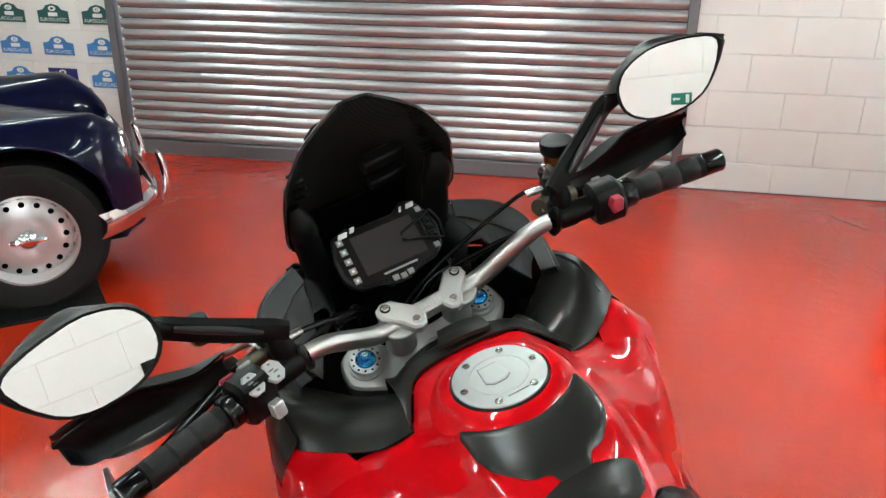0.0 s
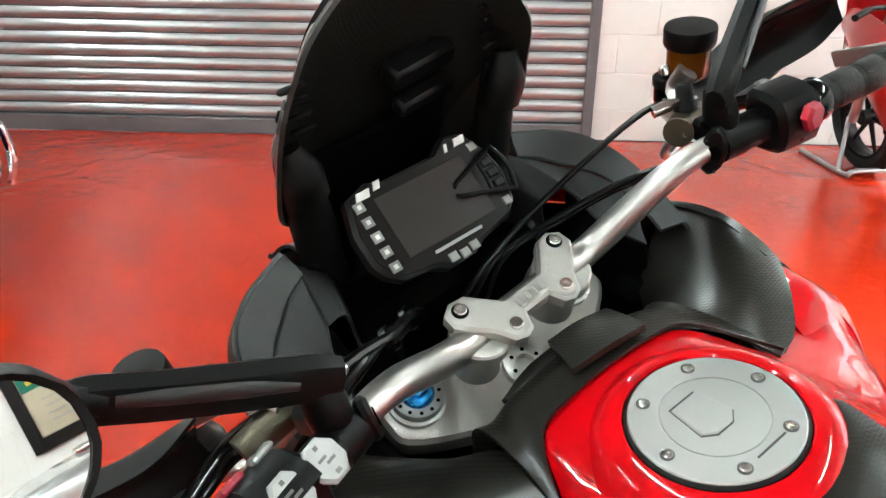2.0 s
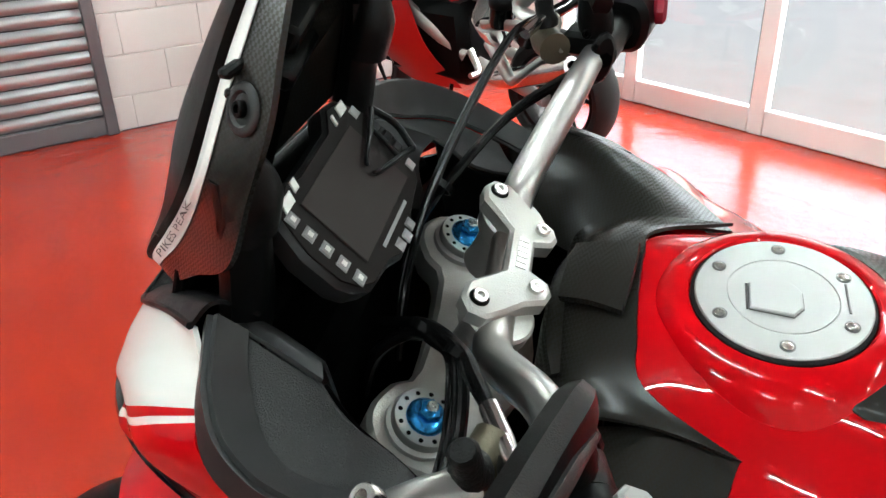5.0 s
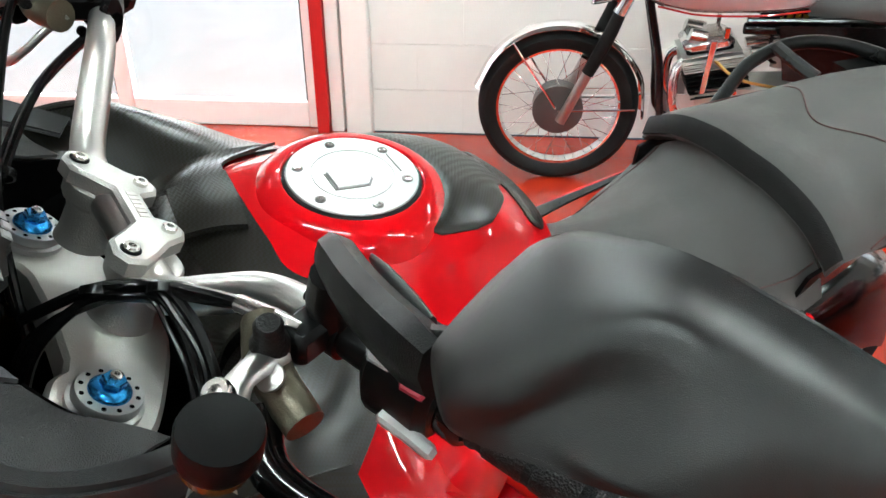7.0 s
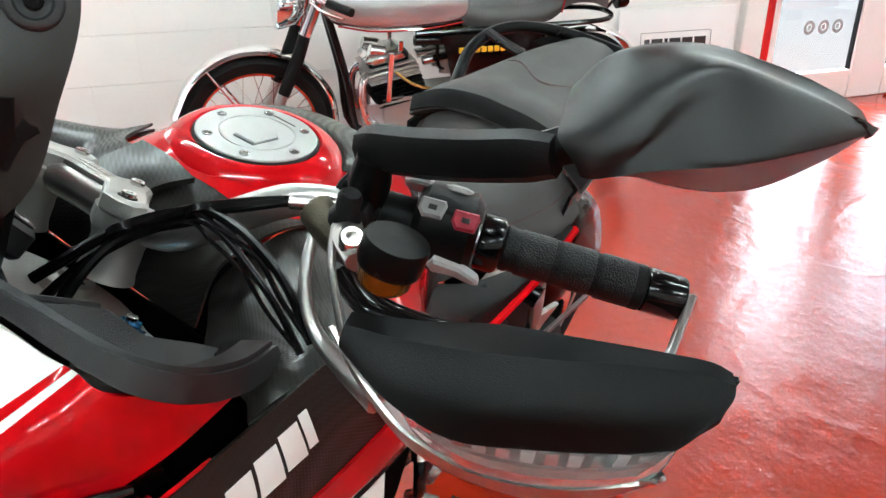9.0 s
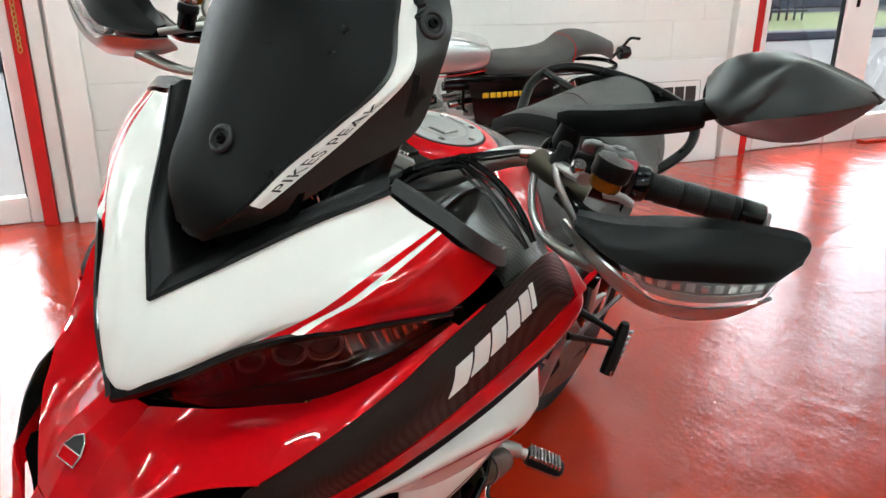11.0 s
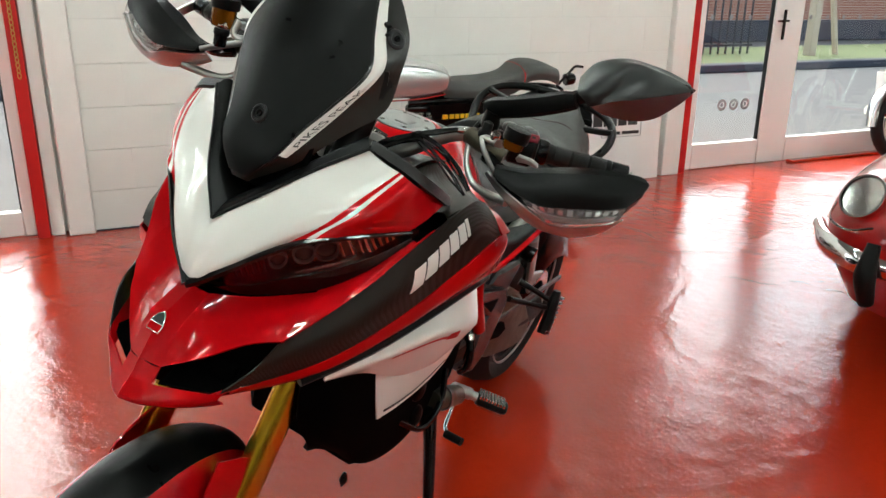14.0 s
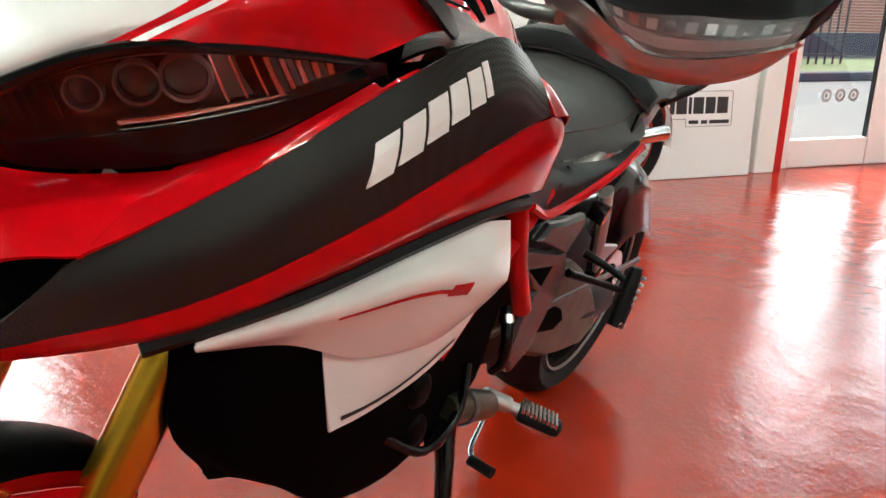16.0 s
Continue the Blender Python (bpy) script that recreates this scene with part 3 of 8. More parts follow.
glazing("window_1", 0.91, 3.42, [(0.97, 1.90), (1.99, 2.75), (2.84, 3.36)], "white framed full-height glazing looking out on the road")
door2 = glazing("door_2", -5.75, -3.43, [(-5.66, -4.50), (-4.205, -3.545)], "white framed glazed door with a black lever handle", -4.30)
part("threshold_strip", box((-0.10, -5.6, 0.001), (-0.03, -4.5, 0.018), 0.006), FLOOR, door2, "red painted threshold strip")


def round_badge(y):
    g = ring([(0.024, 0), (0.044, 0), (0.044, 0.001), (0.024, 0.001)], 24) + prism([(-0.012, -0.014), (0.012, -0.014), (0.012, 0.014), (-0.012, 0.014)], 0.001, 0.0002)
    part("window_sticker", g.at(frame_at((0.0245, y, 0.475), (-1, 0, 0), (0, -1, 0))), PRINT_G, door2, "small grey round sticker", 0)


for y in (-3.81, -3.925, -4.04):
    round_badge(y)
for y in (-3.62, -3.80, -3.98, -4.15, -4.60, -4.78, -4.96, -5.14, -5.32, -5.50):
    part("window_dot", lathe([(0.017, 0), (0.017, 0.001), (0.0001, 0.001)], 16).at(frame_at((0.0245, y, 1.115), (-1, 0, 0), (0, -1, 0))), PRINT_G, door2, "small grey safety dot on the glass", 0)


def chain():
    c = thing("chain", pose(X1 - 0.075, 0.875, 0), "dull steel hanging chain beside the red post", "chain")
    link = ring([(0.011, -0.0022), (0.0155, -0.0022), (0.0155, 0.0022), (0.011, 0.0022)], 14)
    for i in range(46):
        m = pose(0, 0, 2.0 - 0.0255 * i) @ pose(0, 0, 0, 90, 0, 45 + 90 * (i % 2)) @ Matrix.Diagonal((0.75, 1.15, 1, 1))
        part("link", link.at(m), BRASS, c)
    part("lock", box((-0.02, -0.02, 1.93), (0.02, 0.02, 1.99), 0.004), BRASS, c, "small brass padlock")


chain()


def signboard():
    s = thing("sign_board", pose(3.03, -2.74, 0), "white advertising board with dark outlined lettering leaning on the wall", "sign")
    tilt = pose(0, 0, 0, 0, 4, 0)
    part("board", box((0, -0.40, 0.003), (0.012, 0.39, 0.66), 0.002).at(tilt), SIGNW, s)
    face = tilt @ frame_at((-0.001, 0, 0), (-1, 0, 0), (0, -1, 0))
    x = -0.22
    for w in (0.035, 0.075, 0.022, 0.075, 0.072, 0.080):
        part("bar", prism([(x, 0.395), (x + w, 0.395), (x + w, 0.495), (x, 0.495)], 0.0012, 0.0003).at(face), PRINT_K, s, "", 0)
        x += w + 0.012
    edge = [(-0.245, 0.365), (-0.10, 0.365), (-0.10, 0.318), (0.225, 0.318), (0.232, 0.325), (0.232, 0.522), (0.225, 0.530), (-0.245, 0.530)]
    for p, q in zip(edge, edge[1:] + edge[:1]):
        part("outline", tube([(*p, 0.0008), (*q, 0.0008)], 0.0024, 6, 1).at(face), PRINT_G, s, "", 0)
    for x0, x1 in ((-0.08, -0.01), (0.01, 0.055), (0.07, 0.215)):
        part("bar", prism([(x0, 0.334), (x1, 0.334), (x1, 0.356), (x0, 0.356)], 0.001, 0.0002).at(face), PRINT_K, s, "", 0)


signboard()


# ---- outside: forecourt, road, kerb, verge, railings and a far brick wall
slab("ground", (X1 + 0.22, -120, -0.12), (160, 120, -0.02), TARMAC, "pale grey asphalt forecourt and road")


def outside():
    k = part("kerb", box((9.2, -60, -0.02), (9.5, 60, 0.12), 0.02), KERB, None, "dark kerb along the far side of the road", kind="structure")
    part("verge", box((9.5, -60, -0.02), (13.0, 60, 0.10), 0.02), GRASS, None, "rough grass verge", kind="stuff")
    f = thing("railing", pose(11.4, 0, 0.1), "dark iron railing with upright bars on the verge", "railing")
    for z in (0.15, 1.25):
        part("rail", box((-0.02, -12.3, z), (0.02, -3.9, z + 0.05), 0.004), IRON, f)
    bar = box((-0.016, -0.016, 0.0), (0.016, 0.016, 1.6), 0.003)
    first = None
    for i in range(42):
        ob = new("bar", first.data) if first else part("bar", bar, IRON, f)
        first = first or ob
        ob.parent, ob.location = f, (0, -12.2 + 0.2 * i, 0)
    part("hoarding", box((14.0, -12.4, 0.0), (14.1, -1.0, 2.9), 0.01), SHEETM, None, "grey boarded hoarding behind the railing", category="hoarding")
    w = thing("brick_wall", pose(16.0, -34.0, 0.0), "long red brick wall across the road", "wall")
    part("core", box((0.02, 0, 0), (0.3, 34, 3.2), 0.01), MORTAR, w)
    brk = box((0, 0, 0), (0.02, 0.215, 0.065), 0.003)
    first = None
    for r in range(16):
        for c in range(74, 92):
            ob = new("brick", first.data) if first else part("brick", brk, BRICKM, w)
            first = first or ob
            ob.parent, ob.location = w, (0, 0.02 + 0.225 * c + (0.1125 if r % 2 else 0), 0.60 + 0.075 * r)
    part("plinth", box((-0.06, 0, 0), (0.018, 34, 0.59), 0.02), KERB, w, "dark rubble plinth")
    big = []
    fac = []
    for r in range(34):
        for c in range(150):
            if r < 16 and 74 <= c < 92:
                continue
            y, z = 0.02 + 0.225 * c + (0.1125 if r % 2 else 0), 0.60 + 0.075 * r
            i = len(big)
            big += [(0.0, y, z), (0.0, y + 0.215, z), (0.0, y + 0.215, z + 0.065), (0.0, y, z + 0.065), (0.02, y, z), (0.02, y + 0.215, z), (0.02, y + 0.215, z + 0.065), (0.02, y, z + 0.065)]
            fac += [(i, i + 3, i + 2, i + 1), (i, i + 1, i + 5, i + 4), (i + 2, i + 3, i + 7, i + 6), (i + 1, i + 2, i + 6, i + 5), (i, i + 4, i + 7, i + 3)]
    part("brickwork", Geo(big, fac), BRICKM, w, "", 0, kind="stuff")
    p = thing("timber_post", pose(10.6, -13.1, 0.1), "pale timber post with a raking strut on the verge", "post")
    part("upright", box((-0.09, -0.09, 0), (0.09, 0.09, 3.2), 0.01), TIMBER, p)
    part("strut", tube([(0, -0.75, 0), (0, -0.05, 2.6)], 0.06, 8, 1), TIMBER, p)


outside()
# ---- the motorcycle, in its own upright frame: x right, y ahead, z up
bike = thing("motorcycle", BIKE, "red, white and carbon touring motorcycle leaning on its side stand", "motorcycle")
RAKE = 25.0
AXIS = Vector((0, -math.sin(radians(RAKE)), math.cos(radians(RAKE))))
# the handlebar is turned a little to the left
STEER = Matrix.Translation((0, 0.19, 1.0)) @ Matrix.Rotation(radians(4.5), 4, AXIS) @ Matrix.Translation((0, -0.19, -1.0))


def pair(name, rows, mat, thick=0.003, label="", ku=6, kv=6, sub=None, **kw):
    """A left panel given by rows of points and its mirror image on the right."""
    s = Surf(rows)
    a = part(name, s.shell(ku, kv, thick, **kw), mat, sub or bike, label)
    b = part(name, s.shell(ku, kv, thick, **kw).flip(), mat, sub or bike, label)
    return s, a, b


# front fairing: lines run from the headlight edge up and back to the cockpit
FAIR = [
    [(0, 0.532, 1.013), (-0.026, 0.518, 1.029), (-0.058, 0.490, 1.056), (-0.108, 0.432, 1.098), (-0.153, 0.377, 1.133)],
    [(0, 0.557, 0.968), (-0.030, 0.551, 0.982), (-0.070, 0.516, 1.020), (-0.126, 0.446, 1.076), (-0.171, 0.366, 1.121)],
    [(0, 0.566, 0.926), (-0.034, 0.562, 0.941), (-0.092, 0.528, 0.993), (-0.146, 0.455, 1.060), (-0.188, 0.361, 1.115)],
    [(-0.143, 0.486, 1.014), (-0.153, 0.470, 1.027), (-0.174, 0.444, 1.051), (-0.191, 0.403, 1.084), (-0.202, 0.355, 1.110)],
    [(-0.182, 0.442, 1.024), (-0.192, 0.424, 1.036), (-0.208, 0.405, 1.053), (-0.220, 0.371, 1.077), (-0.225, 0.338, 1.094)],
    [(-0.226, 0.345, 1.022), (-0.232, 0.325, 1.030), (-0.236, 0.305, 1.038), (-0.236, 0.275, 1.046), (-0.230, 0.240, 1.046)],
]
# white nose, two narrow stripes and a red flank, cut from one sheet
for name, mat, u0, u1 in (("nose_panel", WHITE, 0.0, 0.555), ("stripe", RED, 0.555, 0.60), ("stripe", WHITE, 0.60, 0.635), ("flank_panel", RED, 0.635, 1.0)):
    pair(name, FAIR, mat, 0.0035, "", 9, 9, u0=u0, u1=u1)

# the beak under the headlights, with an air intake on either side
BEAK = [
    [(0, 0.548, 0.905), (-0.030, 0.543, 0.902), (-0.080, 0.503, 0.902), (-0.125, 0.468, 0.912), (-0.160, 0.445, 0.925)],
    [(0, 0.592, 0.857), (-0.034, 0.586, 0.856), (-0.082, 0.550, 0.868), (-0.128, 0.518, 0.890), (-0.165, 0.490, 0.905)],
    [(0, 0.622, 0.806), (-0.033, 0.614, 0.804), (-0.080, 0.588, 0.832), (-0.128, 0.556, 0.866), (-0.170, 0.528, 0.880)],
    [(0, 0.636, 0.782), (-0.033, 0.628, 0.781), (-0.075, 0.612, 0.786), (-0.110, 0.600, 0.792), (-0.128, 0.590, 0.798)],
    [(0, 0.656, 0.757), (-0.030, 0.647, 0.757), (-0.070, 0.624, 0.762), (-0.105, 0.603, 0.772), (-0.126, 0.590, 0.780)],
    [(0, 0.640, 0.745), (-0.030, 0.632, 0.746), (-0.070, 0.612, 0.752), (-0.105, 0.594, 0.764), (-0.126, 0.584, 0.775)],
]
for g in (faceted(BEAK[:3], (), (1,), 6, 6, 0.003), faceted(BEAK[:3], (), (1,), 6, 6, 0.003).flip()):
    part("beak", g, RED, bike, "", 30)
pair("beak_lip", BEAK, RED, 0.003, "", 7, 7, u0=0.6)
pair("beak_bridge", BEAK, RED, 0.003, "", 7, 7, u0=0.4, u1=0.6, v1=0.25)
# near-black linings and fillers: the shade inside the intakes is in their colour
pair("air_intake", [[(x, y - 0.014, z + 0.002) for x, y, z in BEAK[2][1:]], [(x * 0.97, y - 0.05, z + 0.012) for x, y, z in BEAK[3][1:]], [(x, y - 0.012, z - 0.004) for x, y, z in BEAK[3][1:]]], VOID, 0.004, "black air intake")
part("beak_floor", box((-0.115, 0.40, 0.766), (0.115, 0.565, 0.822), 0.008), VOID, bike, "black intake floor")
part("intake_wall", box((-0.055, 0.552, 0.737), (0.055, 0.580, 0.826), 0.008), VOID, bike, "black wall between the intakes")
part("beak_core", box((-0.105, 0.42, 0.79), (0.105, 0.500, 0.868), 0.02), VOID, bike, "near-black filler for the shade behind the intakes")
# red cheek between the headlight and the carbon side panel
pair("beak_cheek", [
    [(-0.157, 0.446, 0.926), (-0.181, 0.419, 0.945), (-0.205, 0.389, 0.965), (-0.234, 0.330, 1.008)],
    [(-0.163, 0.490, 0.905), (-0.190, 0.456, 0.922), (-0.212, 0.408, 0.953), (-0.241, 0.322, 1.006)],
    [(-0.168, 0.530, 0.879), (-0.190, 0.482, 0.906), (-0.222, 0.398, 0.957), (-0.248, 0.290, 1.020)],
], RED, 0.003, "", 7, 7)
# headlights in a gloss black surround
HEAD = [
    [(0, 0.566, 0.920), (-0.072, 0.540, 0.964), (-0.143, 0.484, 1.010), (-0.190, 0.426, 1.022), (-0.232, 0.338, 1.022)],
    [(0, 0.566, 0.915), (-0.072, 0.528, 0.938), (-0.146, 0.470, 0.972), (-0.196, 0.410, 0.995), (-0.232, 0.336, 1.016)],
    [(0, 0.550, 0.905), (-0.078, 0.506, 0.906), (-0.157, 0.450, 0.928), (-0.205, 0.392, 0.966), (-0.233, 0.333, 1.008)],
]
pair("headlight_surround", [[(x, y - 0.022, z) for x, y, z in r] for r in HEAD], GLOSS, 0.004, "gloss black headlight surround", 6, 8)
pair("headlight_rim", HEAD, GLOSS, 0.008, "gloss black rim", 8, 8, u0=0.70)
pair("headlight_bowl", HEAD, GLOSS, 0.003, "black headlight bowl", 6, 8, u1=0.72, off=-0.018)
lens_s, lens_l, lens_r = pair("headlight", HEAD, SMOKE, 0.002, "clear headlight lens over chrome projectors", 8, 10, u0=0.04, u1=0.68, v0=0.18, v1=0.93)
for ob, sx in ((lens_l, 1), (lens_r, -1)):
    # two small projectors, a square module and a fanned outer reflector
    for v, r in ((0.40, 0.015), (0.50, 0.017), (0.60, 0.019)):
        p, n = lens_s(0.36, v, -0.008), Vector(lens_s.normal(0.36, v))
        m = frame_at(p, n, (0, 0, 1))
        g = ring([(r * 0.80, -0.010), (r, -0.010), (r * 0.97, 0.0), (r * 0.84, 0.0)], 24).at(m)
        eye = part("projector", g if sx == 1 else g.flip(), DARKCAST, ob, "chrome projector")
        g = lathe([(r * 0.80, -0.008), (r * 0.62, -0.002), (r * 0.3, 0.002), (0.0001, 0.003)], 20).at(m)
        part("projector_lens", g if sx == 1 else g.flip(), SCREENG, eye, "dark glass bead")
    g = lens_s.shell(5, 5, 0.004, u0=0.14, u1=0.60, v0=0.665, v1=0.76, off=-0.012)
    part("module", g if sx == 1 else g.flip(), DARKCAST, ob, "square grey light module")
    for v in (0.668, 0.712, 0.758):
        g = lens_s.shell(6, 3, 0.004, u0=0.12, u1=0.62, v0=v, v1=v + 0.006, off=-0.008)
        part("module_edge", g if sx == 1 else g.flip(), STEEL, ob)
    for i in range(9):
        g = lens_s.shell(3, 3, 0.003, u0=0.10 + 0.008 * i, u1=0.64 - 0.022 * i, v0=0.785 + 0.016 * i, v1=0.797 + 0.016 * i, off=-0.006)
        part("light_guide", g if sx == 1 else g.flip(), DARKCAST if i % 2 else STEEL, ob, "ribbed bright reflector")
    for u, w, v0, v1, m in ((0.07, 0.03, 0.20, 0.90, DARKCAST), (0.63, 0.035, 0.44, 0.80, STEEL)):
        g = lens_s.shell(8, 8, 0.003, u0=u, u1=u + w, v0=v0, v1=v1, off=-0.006)
        part("reflector_rib", g if sx == 1 else g.flip(), m, ob, "bright reflector rib")
    for i in range(6):
        v = 0.22 + 0.024 * i
        g = lens_s.shell(6, 3, 0.002, u0=0.16, u1=0.56, v0=v, v1=v + 0.008, off=-0.010)
        part("reflector_rib", g if sx == 1 else g.flip(), SATIN, ob, "dark divider")
both("headlight_seal", tube([(x, y + 0.001, z + 0.001) for x, y, z in HEAD[0]], [0.011, 0.0065, 0.005, 0.004, 0.003], 8, 6), GLOSS, bike, "gloss black seal over the headlight")
# shield badge
g = prism([(-0.0135, 0.015), (0.0135, 0.015), (0.0145, 0.002), (0.0085, -0.011), (0, -0.0175), (-0.0085, -0.011), (-0.0145, 0.002)], 0.0016, 0.0005)
mb = frame_at((0, 0.5945, 0.8560), (0, 0.80, 0.60), (1, 0, 0))
badge = part("badge", g.at(mb), STEEL, bike, "small silver shield badge")
part("badge_field", prism([(-0.0125, 0.001), (0.0125, 0.001), (0.0075, -0.0095), (0, -0.0155), (-0.0075, -0.0095)], 0.0022, 0.0003).at(mb), PRINT_K, badge, "black field")
part("badge_field", prism([(-0.012, 0.0135), (0.012, 0.0135), (0.0128, 0.0025), (-0.0128, 0.0025)], 0.0022, 0.0003).at(mb), RED, badge, "red field")

# carbon side panels with the maker's name as plain white blocks
SIDE = [
    [(-0.165, 0.535, 0.872), (-0.207, 0.440, 0.930), (-0.236, 0.345, 0.990), (-0.254, 0.262, 1.034), (-0.257, 0.190, 1.048), (-0.251, 0.120, 1.028)],
    [(-0.152, 0.566, 0.836), (-0.219, 0.452, 0.886), (-0.254, 0.346, 0.946), (-0.273, 0.250, 0.994), (-0.279, 0.180, 1.012), (-0.274, 0.114, 1.006)],
    [(-0.125, 0.592, 0.797), (-0.205, 0.468, 0.836), (-0.254, 0.350, 0.892), (-0.282, 0.236, 0.946), (-0.290, 0.160, 0.972), (-0.289, 0.104, 0.978)],
]
side_s, side_l, side_r = pair("side_panel", SIDE, CARBON, 0.003, "satin carbon fibre side panel", 8, 8)
for ob, sx in ((side_l, 1), (side_r, -1)):
    for i in range(6):
        v0, w = 0.405 + 0.052 * i, 0.044 if i < 5 else 0.022
        lo, hi = 0.665 - 0.030 * i, 0.335 - 0.029 * i
        q = [(lo, v0), (hi, v0 + 0.012), (hi, v0 + w + 0.012), (lo, v0 + w)]
        g = side_s.decal(q, 0.0012, 4)
        part("letter_block", g if sx == 1 else g.flip(), PRINT_W, ob, "white block of the maker's name", 0)

# red edging below the carbon, running back into the tank flank
EDGE = [
    [(-0.122, 0.595, 0.797), (-0.206, 0.470, 0.837), (-0.256, 0.350, 0.892), (-0.285, 0.236, 0.946), (-0.293, 0.160, 0.972), (-0.291, 0.104, 0.978), (-0.272, 0.066, 0.986)],
    [(-0.110, 0.598, 0.786), (-0.203, 0.470, 0.818), (-0.256, 0.345, 0.866), (-0.288, 0.228, 0.912), (-0.300, 0.140, 0.940), (-0.297, 0.078, 0.952), (-0.270, 0.032, 0.956)],
    [(-0.100, 0.600, 0.776), (-0.190, 0.472, 0.803), (-0.240, 0.350, 0.842), (-0.272, 0.228, 0.878), (-0.284, 0.120, 0.890), (-0.280, 0.050, 0.885), (-0.262, 0.000, 0.890)],
]
pair("side_edging", EDGE, RED, 0.003, "", 7, 7)
# carbon shoulders in front of the tank
WING = [
    [(-0.118, 0.026, 1.0285), (-0.108, 0.080, 1.034), (-0.098, 0.140, 1.004), (-0.125, 0.175, 0.988), (-0.160, 0.215, 0.986)],
    [(-0.165, 0.044, 1.0140), (-0.160, 0.090, 1.030), (-0.160, 0.140, 1.024), (-0.172, 0.185, 1.012), (-0.195, 0.230, 1.010)],
    [(-0.213, 0.080, 1.0125), (-0.212, 0.112, 1.028), (-0.217, 0.150, 1.038), (-0.224, 0.200, 1.036), (-0.231, 0.245, 1.030)],
    [(-0.252, 0.119, 1.0115), (-0.253, 0.142, 1.026), (-0.255, 0.180, 1.038), (-0.254, 0.220, 1.040), (-0.250, 0.262, 1.034)],
]
wing_s, wing_l, wing_r = pair("tank_shoulder", WING, CARBON, 0.003, "satin carbon fibre shoulder panel", 6, 6)
for ob, sx in ((wing_l, 1), (wing_r, -1)):
    for g in (wing_s.shell(4, 6, 0.002, u0=0.80, u1=1.0, off=0.0016), wing_s.shell(6, 3, 0.002, v1=0.10, off=0.0016)):
        part("shoulder_band", g if sx == 1 else g.flip(), MESHP, ob, "grey satin border")
    part("shoulder_crease", (tube([wing_s(0.80, v, 0.001) for v in (0.02, 0.25, 0.5, 0.75, 0.98)], 0.0022, 6, 4) if sx == 1 else tube([wing_s(0.80, v, 0.001) for v in (0.02, 0.25, 0.5, 0.75, 0.98)], 0.0022, 6, 4).flip()), TRIM, ob)
pair("tank_flank", [
    [(-0.205, 0.082, 1.013), (-0.250, 0.122, 1.011), (-0.273, 0.115, 1.000), (-0.291, 0.106, 0.976)],
    [(-0.195, 0.058, 1.004), (-0.240, 0.074, 1.002), (-0.264, 0.070, 0.992), (-0.288, 0.060, 0.968)],
    [(-0.180, 0.018, 0.984), (-0.220, 0.016, 0.968), (-0.237, 0.006, 0.943), (-0.248, -0.006, 0.910)],
], RED, 0.003, "", 6, 6)
# carbon bridge between the shoulders, behind the handlebar
half = [[(0, 0.100, 1.060), (0, 0.140, 1.050), (0, 0.168, 1.025), (0, 0.175, 0.985)],
        [(-0.045, 0.098, 1.058), (-0.045, 0.138, 1.048), (-0.045, 0.166, 1.020), (-0.045, 0.175, 0.980)],
        [(-0.085, 0.090, 1.050), (-0.082, 0.135, 1.044), (-0.080, 0.160, 1.012), (-0.080, 0.170, 0.975)],
        [(-0.122, 0.026, 1.034), (-0.112, 0.090, 1.043), (-0.108, 0.150, 1.030), (-0.105, 0.170, 0.975)]]
pair("tank_bridge", half, CARBON, 0.003, "satin carbon fibre tank front cover", 5, 5)
part("cover_plate", Surf([[(-0.050, 0.152, 1.054), (-0.047, 0.126, 1.062), (-0.045, 0.102, 1.066)], [(-0.018, 0.156, 1.057), (-0.010, 0.130, 1.065), (-0.005, 0.105, 1.068)], [(0.014, 0.158, 1.055), (0.022, 0.134, 1.062), (0.031, 0.110, 1.064)]]).shell(4, 4, 0.006).flip(), CARBON, bike, "raised carbon fibre scoop plate")
part("cover_rib", tube([(-0.07, 0.150, 1.033), (-0.03, 0.160, 1.038), (0.03, 0.160, 1.038), (0.07, 0.150, 1.033)], 0.006, 8, 4, 1.6), CARBON, bike)

